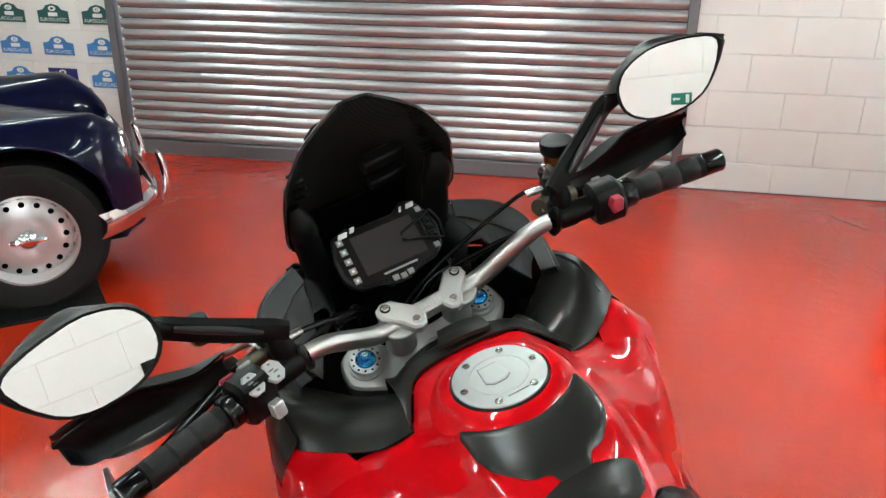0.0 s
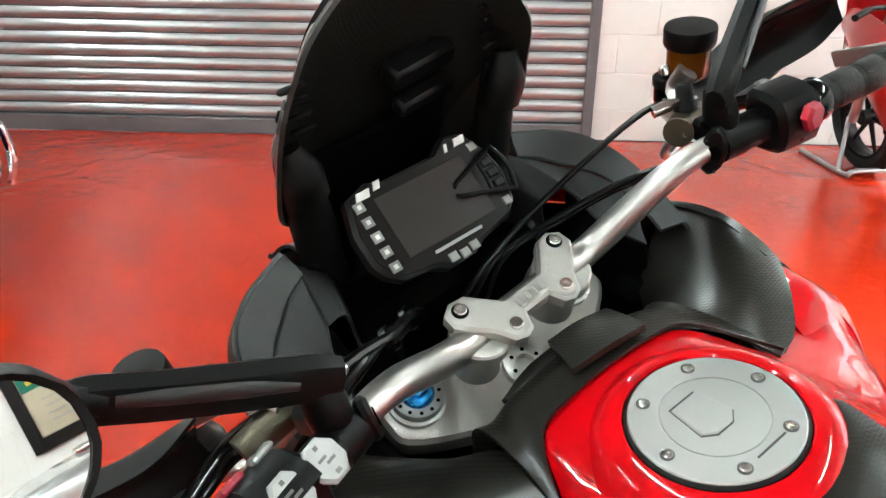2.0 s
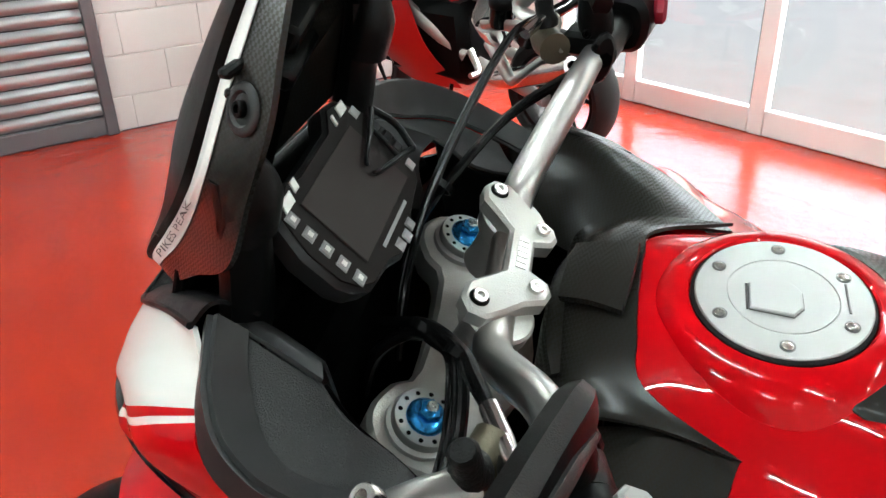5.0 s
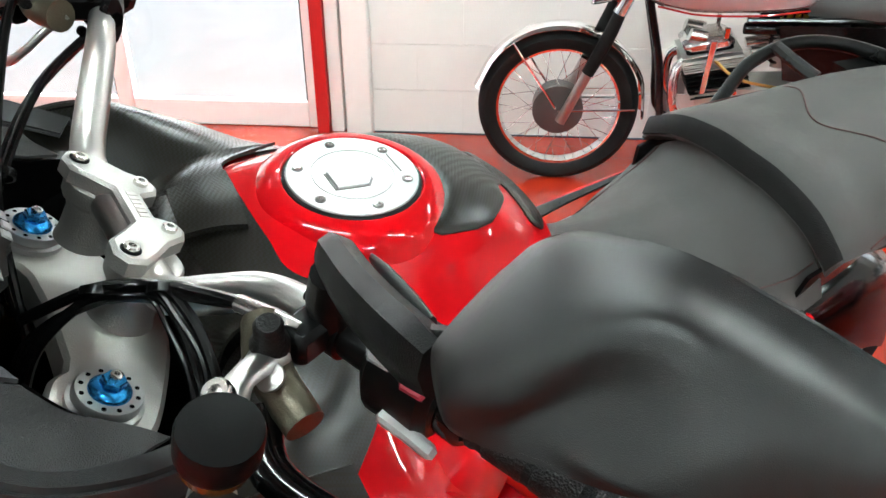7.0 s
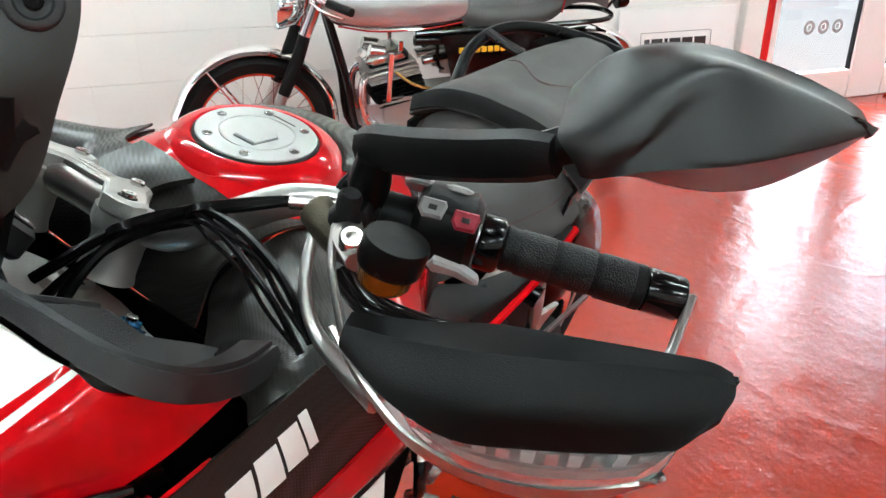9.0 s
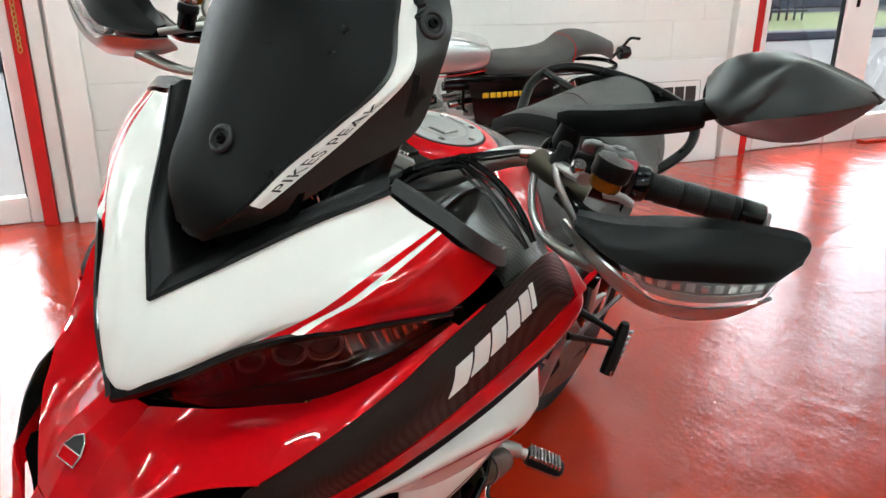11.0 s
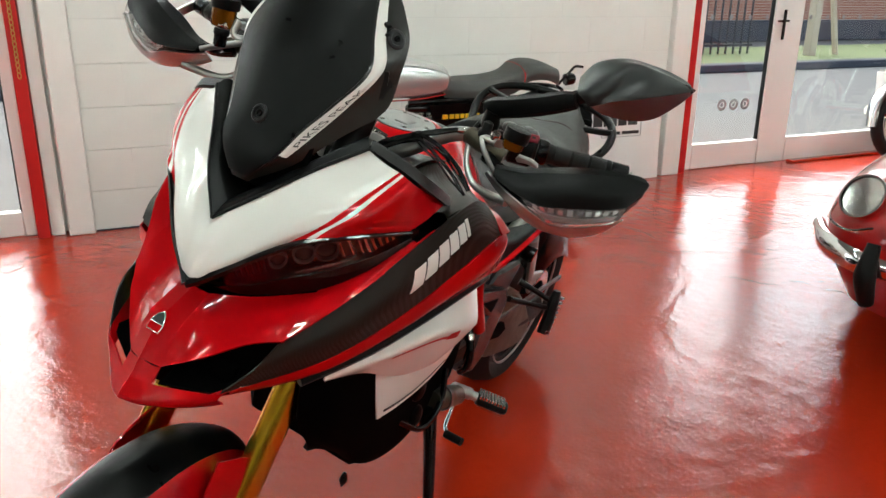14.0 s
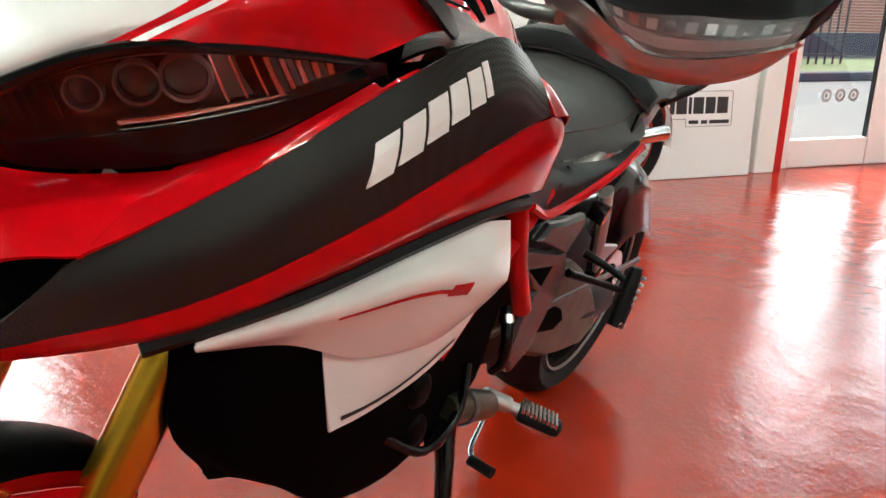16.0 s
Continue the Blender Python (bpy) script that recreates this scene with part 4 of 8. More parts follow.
# tank: rows from front to back, each from the left flank over the top
TANKH = [
    [(0, 0.104, 1.055), (0.045, 0.103, 1.053), (0.085, 0.090, 1.046), (0.125, 0.030, 1.026), (0.19, 0.060, 1.003), (0.250, 0.062, 0.990), (0.268, 0.035, 0.955), (0.264, 0.0, 0.885)],
    [(0, 0.060, 1.064), (0.045, 0.060, 1.062), (0.085, 0.050, 1.050), (0.128, 0.005, 1.022), (0.184, 0.015, 1.000), (0.232, 0.008, 0.976), (0.252, -0.010, 0.940), (0.250, -0.03, 0.870)],
    [(0, 0.000, 1.066), (0.045, 0.000, 1.065), (0.085, -0.005, 1.052), (0.132, -0.025, 1.014), (0.174, -0.030, 0.986), (0.206, -0.040, 0.954), (0.220, -0.055, 0.910), (0.222, -0.07, 0.850)],
    [(0, -0.070, 1.062), (0.045, -0.070, 1.060), (0.085, -0.072, 1.046), (0.122, -0.080, 1.010), (0.150, -0.090, 0.976), (0.168, -0.100, 0.940), (0.178, -0.110, 0.897), (0.180, -0.12, 0.845)],
    [(0, -0.145, 1.040), (0.040, -0.145, 1.038), (0.076, -0.147, 1.024), (0.102, -0.152, 0.994), (0.124, -0.158, 0.962), (0.138, -0.165, 0.925), (0.146, -0.172, 0.885), (0.148, -0.18, 0.840)],
    [(0, -0.205, 1.000), (0.036, -0.206, 0.996), (0.065, -0.208, 0.980), (0.088, -0.212, 0.950), (0.106, -0.216, 0.918), (0.120, -0.222, 0.885), (0.128, -0.228, 0.855), (0.130, -0.23, 0.830)],
]
TANKH = [[r[j] if i in (0, 5) or j in (0, 1, 2, 7) else tuple(0.6 * r[j][k] + 0.1 * (r[j - 1][k] + r[j + 1][k] + TANKH[i - 1][j][k] + TANKH[i + 1][j][k]) for k in range(3)) for j in range(8)] for i, r in enumerate(TANKH)]
TANK = [[(-x, y, z) for x, y, z in reversed(r)] + [(x, y, z) for x, y, z in r[1:]] for r in TANKH]
tank_s = Surf(TANK)
part("tank", tank_s.shell(8, 6, 0.003), RED, bike, "glossy red fuel tank")
CAP = pose(0, 0, 1.0625)
# raised collar round the filler
part("filler_collar", lathe([(0.104, -0.030), (0.096, -0.016), (0.088, -0.004), (0.080, 0.003), (0.072, 0.0068), (0.066, 0.0074), (0.0645, 0.0060), (0.0640, 0.000)], 56).at(CAP), RED, bike)
cap = part("fuel_cap", lathe([(0.0635, -0.004), (0.0635, 0.006), (0.062, 0.0075), (0.0595, 0.008)], 56).at(CAP), RUBBER, bike, "brushed aluminium fuel cap with a black rim")
part("cap_plate", lathe([(0.0608, 0.004), (0.0608, 0.0086), (0.0598, 0.0095), (0.0385, 0.0095), (0.0383, 0.0085), (0.0375, 0.0085), (0.0373, 0.0095), (0.0001, 0.0095)], 56).at(CAP), PLATE, cap)
for a in (30, 90, 150, 210, 270, 330):
    part("screw_seat", ring([(0.0040, -0.0004), (0.0052, -0.0004), (0.0052, 0.0010), (0.0040, 0.0010)], 18).at(CAP @ pose(-0.050 * math.sin(radians(a)), 0.050 * math.cos(radians(a)), 0.0092)), DARKCAST, cap)
    part("cap_screw", bolt(0.0040, 0.0022).at(CAP @ pose(-0.050 * math.sin(radians(a)), 0.050 * math.cos(radians(a)), 0.0088)), STEEL, cap)
flap = [(-0.017, -0.012), (-0.013, 0.017), (0.013, 0.017), (0.017, -0.012), (0.008, -0.019), (-0.008, -0.019)]
part("flap_gap", prism([(x * 1.045, y * 1.04 - 0.0002) for x, y in flap], 0.0008, 0.0002).at(CAP @ pose(-0.005, 0.006, 0.0090)), DARKCAST, cap, "", 0)
part("lock_flap", prism(flap, 0.003, 0.001).at(CAP @ pose(-0.005, 0.006, 0.0092)), PLATE, cap, "raised shield-shaped lock flap")
part("lock_gap", prism([(-0.013, 0.0178), (0.013, 0.0178), (0.0135, 0.0194), (-0.0135, 0.0194)], 0.0012, 0.0002).at(CAP @ pose(-0.005, 0.006, 0.0092)), DARKCAST, cap, "", 0)
part("hinge_gap", prism([(-0.012, -0.0445), (0.018, -0.0445), (0.018, -0.043), (-0.012, -0.043)], 0.0012, 0.0002).at(CAP @ pose(0, 0, 0.0090, 0, 0, 0)), DARKCAST, cap, "", 0)
# carbon pads on the tank's back
tv = lambda x: 0.5 + 0.5 * x  # noqa: E731


def patch(s, vs, lo, hi, n, off, thick):
    """A piece of a sheet between two curves lo and hi over the stations vs, with a rounded-off border."""
    g, k = Geo(), len(vs)
    for lay in (0, 1):
        for i in range(n):
            for j in range(k):
                rim = i in (0, n - 1) or j in (0, k - 1)
                g.v.append(s(lo[j] + (hi[j] - lo[j]) * i / (n - 1), vs[j], off - thick if lay else off - (thick * 0.45 if rim else 0)))
    m = n * k
    for i in range(n - 1):
        for j in range(k - 1):
            q = (i * k + j, (i + 1) * k + j, (i + 1) * k + j + 1, i * k + j + 1)
            g.f += [q, tuple(x + m for x in q[::-1])]
    edge = [i * k for i in range(n)] + [(n - 1) * k + j for j in range(1, k)] + [i * k + k - 1 for i in range(n - 2, -1, -1)] + list(range(k - 2, 0, -1))
    for x, y in zip(edge, edge[1:] + edge[:1]):
        g.f.append((y, x, x + m, y + m))
    return g


def bend(x, xs, ys):
    return float(np.interp(abs(x), xs, ys))


ST = [-1 + 2 * i / 44 for i in range(45)]
padob = part("tank_pad", patch(tank_s, [tv(0.285 * q) for q in ST], [bend(q, (0, 0.3, 0.5, 0.7, 0.85, 0.93, 0.97, 1), (0.632, 0.624, 0.607, 0.575, 0.535, 0.510, 0.512, 0.530)) for q in ST],
                                [bend(q, (0, 0.26, 0.30, 0.38, 0.52, 0.62, 0.8, 0.94, 0.98, 1), (0.850, 0.850, 0.822, 0.808, 0.802, 0.790, 0.745, 0.700, 0.680, 0.640)) for q in ST], 12, 0.0034, 0.004), CARBON, bike, "satin carbon fibre tank pad")
part("pad_tail", patch(tank_s, [tv(0.27 * q) for q in ST], [bend(q, (0, 0.3, 0.36, 0.9, 0.97, 1), (0.846, 0.846, 0.850, 0.862, 0.870, 0.885)) for q in ST],
                       [bend(q, (0, 0.7, 0.9, 1), (0.995, 0.985, 0.960, 0.930)) for q in ST], 8, 0.0034, 0.004), CARBON, padob)
for sx in (1, -1):
    vs = [0.28 + 0.66 * i / 24 for i in range(25)]
    g = patch(tank_s, [tv(v) for v in vs], [bend(v, (0.28, 0.34, 0.45, 0.60, 0.75, 0.94), (0.985, 0.945, 0.905, 0.865, 0.800, 0.700)) for v in vs], [1.0] * 25, 7, 0.005, 0.008)
    part("knee_pad", g if sx == 1 else g.flip(), SATIN, bike, "satin black knee panel")

# black cowl between the nose and the screen
COWL = [
    [(0, 0.534, 1.011), (-0.058, 0.492, 1.054), (-0.108, 0.434, 1.096), (-0.154, 0.376, 1.134)],
    [(0, 0.505, 1.026), (-0.052, 0.468, 1.064), (-0.098, 0.416, 1.106), (-0.140, 0.362, 1.144)],
    [(0, 0.455, 1.030), (-0.045, 0.430, 1.060), (-0.085, 0.392, 1.090), (-0.125, 0.345, 1.120)],
]
pair("screen_cowl", [r[:] for r in COWL], SATIN, 0.003, "satin black cowl", 6, 6)
both("nose_seal", tube([(x, y + 0.001, z + 0.002) for x, y, z in COWL[0]], 0.0028, 6, 5), SATIN, bike, "black edge seal")
# windscreen: rows from the lower tip up; edge, outer and inner side of the white line, flank, middle
SCRH = [
    [(0.016, 0.484, 1.060), (0.013, 0.485, 1.061), (0.010, 0.486, 1.062), (0.006, 0.487, 1.062), (0, 0.488, 1.062)],
    [(0.072, 0.447, 1.094), (0.061, 0.461, 1.100), (0.053, 0.469, 1.103), (0.028, 0.474, 1.103), (0, 0.475, 1.103)],
    [(0.112, 0.394, 1.140), (0.090, 0.416, 1.146), (0.072, 0.435, 1.143), (0.037, 0.448, 1.143), (0, 0.452, 1.143)],
    [(0.145, 0.341, 1.183), (0.112, 0.380, 1.188), (0.096, 0.398, 1.184), (0.048, 0.423, 1.185), (0, 0.430, 1.185)],
    [(0.143, 0.314, 1.235), (0.131, 0.343, 1.240), (0.118, 0.359, 1.233), (0.062, 0.392, 1.235), (0, 0.402, 1.235)],
    [(0.135, 0.294, 1.278), (0.114, 0.326, 1.280), (0.101, 0.338, 1.279), (0.054, 0.364, 1.280), (0, 0.373, 1.280)],
    [(0.118, 0.288, 1.309), (0.101, 0.313, 1.308), (0.090, 0.325, 1.306), (0.048, 0.344, 1.310), (0, 0.351, 1.310)],
    [(0.097, 0.284, 1.336), (0.086, 0.300, 1.337), (0.077, 0.308, 1.337), (0.040, 0.323, 1.338), (0, 0.328, 1.338)],
    [(0.068, 0.282, 1.358), (0.060, 0.292, 1.360), (0.053, 0.296, 1.361), (0.028, 0.303, 1.363), (0, 0.305, 1.363)],
    [(0.030, 0.280, 1.380), (0.026, 0.282, 1.382), (0.022, 0.283, 1.383), (0.012, 0.284, 1.384), (0, 0.284, 1.384)],
]
scr_s = Surf([[(-x, y, z) for x, y, z in r] + [(x, y, z) for x, y, z in reversed(r[:-1])] for r in SCRH])
screen = part("windscreen", scr_s.shell(6, 5, 0.004), SCREENC, bike, "satin black carbon-look windscreen with a white edge line")
# the raised middle of the screen
bulge = scr_s.shell(6, 8, 0.008, u0=0.02, u1=0.86, v0=0.262, v1=0.738, off=0.006)
part("screen_bulge", bulge, SATIN, screen, "satin black raised centre")
for f in (lambda v: v, lambda v: 1 - v):
    va, vb = sorted((f(0.130), f(0.248)))
    part("edge_line", scr_s.shell(8, 24, 0.0008, u0=0.125, u1=0.80, v0=va, v1=vb, off=0.0014), WHITE, screen, "white edge line")
    p, n = scr_s(0.560, f(0.068), 0.0008), scr_s.normal(0.560, f(0.068))
    b = part("screen_bolt", lathe([(0.015, 0), (0.0145, 0.0012), (0.013, 0.0022), (0.010, 0.0022), (0.0085, 0.0004), (0.0001, 0.0004)], 24).at(frame_at(p, n)), TRIM, screen, "black rubber washer bolt")
    part("bolt_head", bolt(0.005, 0.0035).at(frame_at(p + n * 0.001, n)), DARK, b)
p, n = scr_s(0.235, 0.5, 0.0062), scr_s.normal(0.235, 0.5)
b = part("screen_bolt", lathe([(0.014, 0), (0.014, 0.003), (0.012, 0.005), (0.010, 0.005), (0.0085, 0.001), (0.0001, 0.001)], 24).at(frame_at(p, n)), TRIM, screen, "black rubber washer bolt")
part("bolt_head", bolt(0.005, 0.0035).at(frame_at(p + n * 0.001, n)), DARK, b)
# the printed name runs up along the white line
words = lettering("PIKES PEAK")
wide = max(q.x for q in words.v)
name_print = Geo([scr_s(0.160 + 0.232 * q.x / wide, 0.152 + 0.085 * q.y + 0.006 * q.x / wide, 0.0026) for q in words.v], words.f)
part("screen_print", name_print, PRINT_K, screen, "black printed letters on the white line", 0)
# stays behind the screen
for sx in (1, -1):
    g = tube([(-0.105 * sx, 0.372, 1.09), (-0.112 * sx, 0.352, 1.15), (-0.118 * sx, 0.338, 1.205), (-0.122 * sx, 0.335, 1.24)], [0.026, 0.024, 0.021, 0.014], 12, 5, 0.7)
    stay = part("screen_stay", g, SATIN, bike, "satin black screen stay")
    part("stay_cap", tube([(-0.117 * sx, 0.335, 1.198), (-0.120 * sx, 0.325, 1.222), (-0.124 * sx, 0.322, 1.25)], [0.0245, 0.023, 0.012], 12, 4, 0.75), GRAIN, stay)
    for i in range(4):
        part("vent_rib", box((-0.012, -0.004, -0.003), (0.012, 0.006, 0.003), 0.002).at(frame_at((-0.106 * sx, 0.318, 1.262 + 0.012 * i), (0, 0.3, 1), (1, -0.6 * sx, 0))), GRAIN, stay)
part("adjuster", box((-0.04, -0.012, -0.012), (0.04, 0.012, 0.012), 0.004).at(frame_at((0.045, 0.352, 1.262), (0, -0.6, 1), (1, 0.1, 0))), GRAIN, screen, "black screen adjuster handle")
part("adjuster_grip", box((-0.036, -0.008, -0.010), (0.036, 0.010, 0.008), 0.004).at(frame_at((0.050, 0.362, 1.226), (0, -0.6, 1), (1, 0.1, 0))), GRAIN, screen)
# near-black colour carries the shade behind the screen
part("screen_carrier", box((-0.09, -0.012, -0.09), (0.09, 0.0, 0.09), 0.006).at(frame_at((0, 0.425, 1.13), (0, -0.45, 1))), VOID, screen, "black carrier plate, darkened further for shade")

# cockpit trim: the grey moulded rim, its textured inner field and the well
RIM = [
    [(-0.149, 0.367, 1.131), (-0.176, 0.359, 1.122), (-0.203, 0.351, 1.112), (-0.228, 0.335, 1.095), (-0.240, 0.300, 1.073), (-0.235, 0.250, 1.047), (-0.219, 0.196, 1.028)],
    [(-0.147, 0.362, 1.141), (-0.173, 0.354, 1.134), (-0.198, 0.345, 1.125), (-0.221, 0.328, 1.110), (-0.233, 0.297, 1.090), (-0.229, 0.250, 1.065), (-0.214, 0.202, 1.044)],
    [(-0.140, 0.349, 1.120), (-0.160, 0.343, 1.112), (-0.180, 0.334, 1.098), (-0.202, 0.316, 1.084), (-0.212, 0.291, 1.072), (-0.207, 0.250, 1.054), (-0.196, 0.214, 1.040)],
]
part("cockpit_rim", faceted(RIM, (1,), (), 6, 6, 0.004), TRIM, bike, "grey-black moulded cockpit rim")
part("cockpit_rim", faceted(RIM, (1,), (), 6, 6, 0.004).flip(), TRIM, bike, "grey-black moulded cockpit rim")
both("rim_bead", tube(RIM[2], 0.0020, 6, 5), MESHP, bike)
FIELD = [
    [(-0.140, 0.350, 1.116), (-0.160, 0.344, 1.106), (-0.180, 0.335, 1.092), (-0.203, 0.317, 1.078), (-0.212, 0.291, 1.066), (-0.207, 0.250, 1.048)],
    [(-0.146, 0.322, 1.103), (-0.160, 0.316, 1.090), (-0.174, 0.304, 1.073), (-0.190, 0.284, 1.058), (-0.194, 0.262, 1.048), (-0.192, 0.238, 1.038)],
    [(-0.150, 0.296, 1.090), (-0.157, 0.284, 1.074), (-0.160, 0.270, 1.056), (-0.165, 0.252, 1.044), (-0.172, 0.236, 1.036), (-0.180, 0.222, 1.028)],
]
pair("cockpit_field", FIELD, MESHP, 0.003, "textured grey cockpit panel", 6, 6)
pair("field_crease", [[(-0.138, 0.372, 1.118), (-0.141, 0.347, 1.118), (-0.150, 0.297, 1.091)], [(-0.112, 0.372, 1.100), (-0.118, 0.345, 1.100), (-0.128, 0.306, 1.082)], [(-0.105, 0.368, 1.05), (-0.112, 0.338, 1.04), (-0.126, 0.304, 1.03)]], TRIM, 0.003, "", 5, 5)
# well, liners and filler blocks: cockpit shade is painted in as near-black
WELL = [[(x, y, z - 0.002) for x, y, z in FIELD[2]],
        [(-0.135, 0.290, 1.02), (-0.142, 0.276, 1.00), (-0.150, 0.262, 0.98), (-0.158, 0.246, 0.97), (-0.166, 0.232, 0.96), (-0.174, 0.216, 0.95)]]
pair("cockpit_well", WELL, VOID, 0.003, "black inner fairing, darkened further for the shade of the well", 4, 4)
part("steering_well", box((-0.20, 0.12, 0.82), (0.20, 0.36, 0.93), 0.02), VOID, bike, "near-black block standing for the shaded space under the handlebar")
both("inner_liner", box((-0.215, 0.125, 0.90), (-0.148, 0.300, 0.995), 0.015), VOID, bike, "black inner fairing liner, darkened further for shade")
part("inner_liner", box((-0.15, 0.315, 0.90), (0.15, 0.42, 1.055), 0.015), VOID, bike, "black inner fairing liner, darkened further for shade")
part("cockpit_bulkhead", box((-0.13, 0.36, 0.95), (0.13, 0.43, 1.09), 0.015), VOID, bike, "black bulkhead behind the screen, darkened further for shade")

# dashboard
DM = frame_at((0.0, 0.333, 1.122), (0.0, -0.775, 0.631), (1, 0, 0))
outl = [(-0.078, 0.044), (-0.089, 0.010), (-0.088, -0.022), (-0.081, -0.036), (-0.067, -0.047), (-0.034, -0.051), (-0.019, -0.059), (0.013, -0.058), (0.028, -0.051), (0.067, -0.044), (0.083, -0.030),
        (0.092, 0.000), (0.088, 0.026), (0.074, 0.053), (0.053, 0.058), (0.032, 0.046), (-0.032, 0.046), (-0.050, 0.052)]
dash = part("dashboard", prism(outl, 0.024, 0.004).at(DM), TRIM, bike, "black dashboard with a blank colour display")
part("dash_face", prism([(x * 0.95, y * 0.94) for x, y in outl], 0.002, 0.0006).at(DM @ pose(0, 0, 0.0235)), DASHP, dash)
part("display", prism([(-0.053, -0.032), (0.055, -0.032), (0.055, 0.033), (-0.053, 0.033)], 0.002, 0.0005).at(DM @ pose(0, 0, 0.0250)), SCREENG, dash, "dark switched-off display")
for i in range(5):
    key = part("warning_light", prism([(-0.0055, -0.005), (0.0055, -0.005), (0.0055, 0.005), (-0.0055, 0.005)], 0.002, 0.0012).at(DM @ pose(-0.070, 0.032 - 0.016 * i, 0.0250)), BUTTON, dash)
    part("light_mark", prism([(-0.0022, -0.0022), (0.0022, -0.0022), (0.0022, 0.0022), (-0.0022, 0.0022)], 0.0006, 0.0002).at(DM @ pose(-0.070, 0.032 - 0.016 * i, 0.0270)), PRINT_W, key)
for x, y in ((-0.013, -0.051), (0.000, -0.053), (0.013, -0.051), (0.072, -0.029), (0.073, 0.035)):
    part("warning_light", prism([(-0.005, -0.0045), (0.005, -0.0045), (0.005, 0.0045), (-0.005, 0.0045)], 0.002, 0.0012).at(DM @ pose(x, y, 0.0250)), BUTTON, dash)
for x, y, w in ((-0.060, 0.041, 0.010), (-0.042, 0.044, 0.006), (0.046, 0.045, 0.004), (0.064, 0.046, 0.009)):
    part("shift_light", prism([(-w, -0.004), (w - 0.004, -0.004), (w, 0.004), (-w + 0.004, 0.004)], 0.002, 0.0006).at(DM @ pose(x, y, 0.0250)), PRINT_W, dash)
part("print_bar", prism([(-0.029, -0.0016), (0.029, -0.0016), (0.029, 0.0016), (-0.029, 0.0016)], 0.001, 0.0002).at(DM @ pose(0.002, -0.039, 0.0250)), PRINT_G, dash, "", 0)
# a wire clip with two arms over the display and three keys between them
clip = part("dash_clip", tube([(0.087, 0.026, 0.030), (0.060, 0.018, 0.033), (0.030, 0.009, 0.032), (0.027, 0.005, 0.030)], [0.0026, 0.0024, 0.002, 0.0016], 8, 4).at(DM), SATIN, dash, "black wire clip across the display")
part("clip_arm", tube([(0.086, -0.023, 0.030), (0.058, -0.014, 0.033), (0.028, -0.005, 0.032), (0.025, -0.001, 0.030)], [0.0026, 0.0024, 0.002, 0.0016], 8, 4).at(DM), SATIN, clip)
part("clip_bow", tube([(0.087, 0.026, 0.030), (0.092, 0.002, 0.032), (0.086, -0.023, 0.030)], 0.003, 8, 3).at(DM), SATIN, clip)
part("clip_bow", tube([(0.063, 0.018, 0.032), (0.062, 0.002, 0.033), (0.060, -0.014, 0.032)], 0.002, 8, 3).at(DM), SATIN, clip)
for y in (0.014, 0.002, -0.010):
    part("clip_pad", prism([(-0.006, -0.0045), (0.006, -0.0045), (0.006, 0.0045), (-0.006, 0.0045)], 0.004, 0.0015).at(DM @ pose(0.074, y, 0.026)), GRAIN, clip)

# white lower side panels
LOWA = [
    [(-0.198, 0.444, 0.792), (-0.236, 0.345, 0.822), (-0.262, 0.250, 0.856), (-0.268, 0.150, 0.860), (-0.258, 0.058, 0.838)],
    [(-0.199, 0.446, 0.788), (-0.247, 0.345, 0.810), (-0.288, 0.250, 0.836), (-0.297, 0.160, 0.815), (-0.290, 0.095, 0.797)],
    [(-0.199, 0.444, 0.784), (-0.236, 0.345, 0.788), (-0.268, 0.250, 0.790), (-0.284, 0.160, 0.770), (-0.282, 0.090, 0.770)],
    [(-0.196, 0.440, 0.780), (-0.212, 0.350, 0.760), (-0.232, 0.265, 0.722), (-0.254, 0.170, 0.712), (-0.262, 0.090, 0.730)],
]
pair("lower_panel", LOWA, WHITE, 0.003, "", 6, 7)
LOWB = [
    [(-0.206, 0.290, 0.730), (-0.232, 0.240, 0.722), (-0.252, 0.170, 0.714), (-0.262, 0.090, 0.732)],
    [(-0.213, 0.276, 0.665), (-0.232, 0.230, 0.668), (-0.248, 0.160, 0.682), (-0.258, 0.100, 0.706)],
    [(-0.219, 0.266, 0.619), (-0.230, 0.215, 0.628), (-0.244, 0.150, 0.652), (-0.254, 0.108, 0.684)],
]
lowb_s, _, _ = pair("lower_panel", LOWB, WHITE, 0.003, "", 6, 6)
lowa_s = Surf(LOWA)
for sx in (1, -1):
    for g, mat in ((lowb_s.decal([(0.88, 0.10), (0.84, 0.5), (0.78, 0.51), (0.82, 0.10)], 0.0015, 5), PRINT_K), (lowb_s.decal([(0.84, 0.5), (0.62, 0.95), (0.57, 0.94), (0.78, 0.5)], 0.0015, 5), PRINT_K),
                   (lowa_s.decal([(0.52, 0.28), (0.50, 0.60), (0.46, 0.60), (0.49, 0.28)], 0.0015, 6), RED), (lowa_s.decal([(0.53, 0.58), (0.50, 0.66), (0.38, 0.66), (0.42, 0.58)], 0.0016, 5), RED)):
        part("pinstripe", g if sx == 1 else g.flip(), mat, bike, "", 0)
    # black seal between the red edging and the white panel
seal = tube([(-0.175, 0.480, 0.792), (-0.225, 0.370, 0.826), (-0.258, 0.260, 0.862), (-0.270, 0.150, 0.876), (-0.262, 0.050, 0.862)], 0.010, 8, 5, 1.3)
both("panel_seal", seal, SATIN, bike)
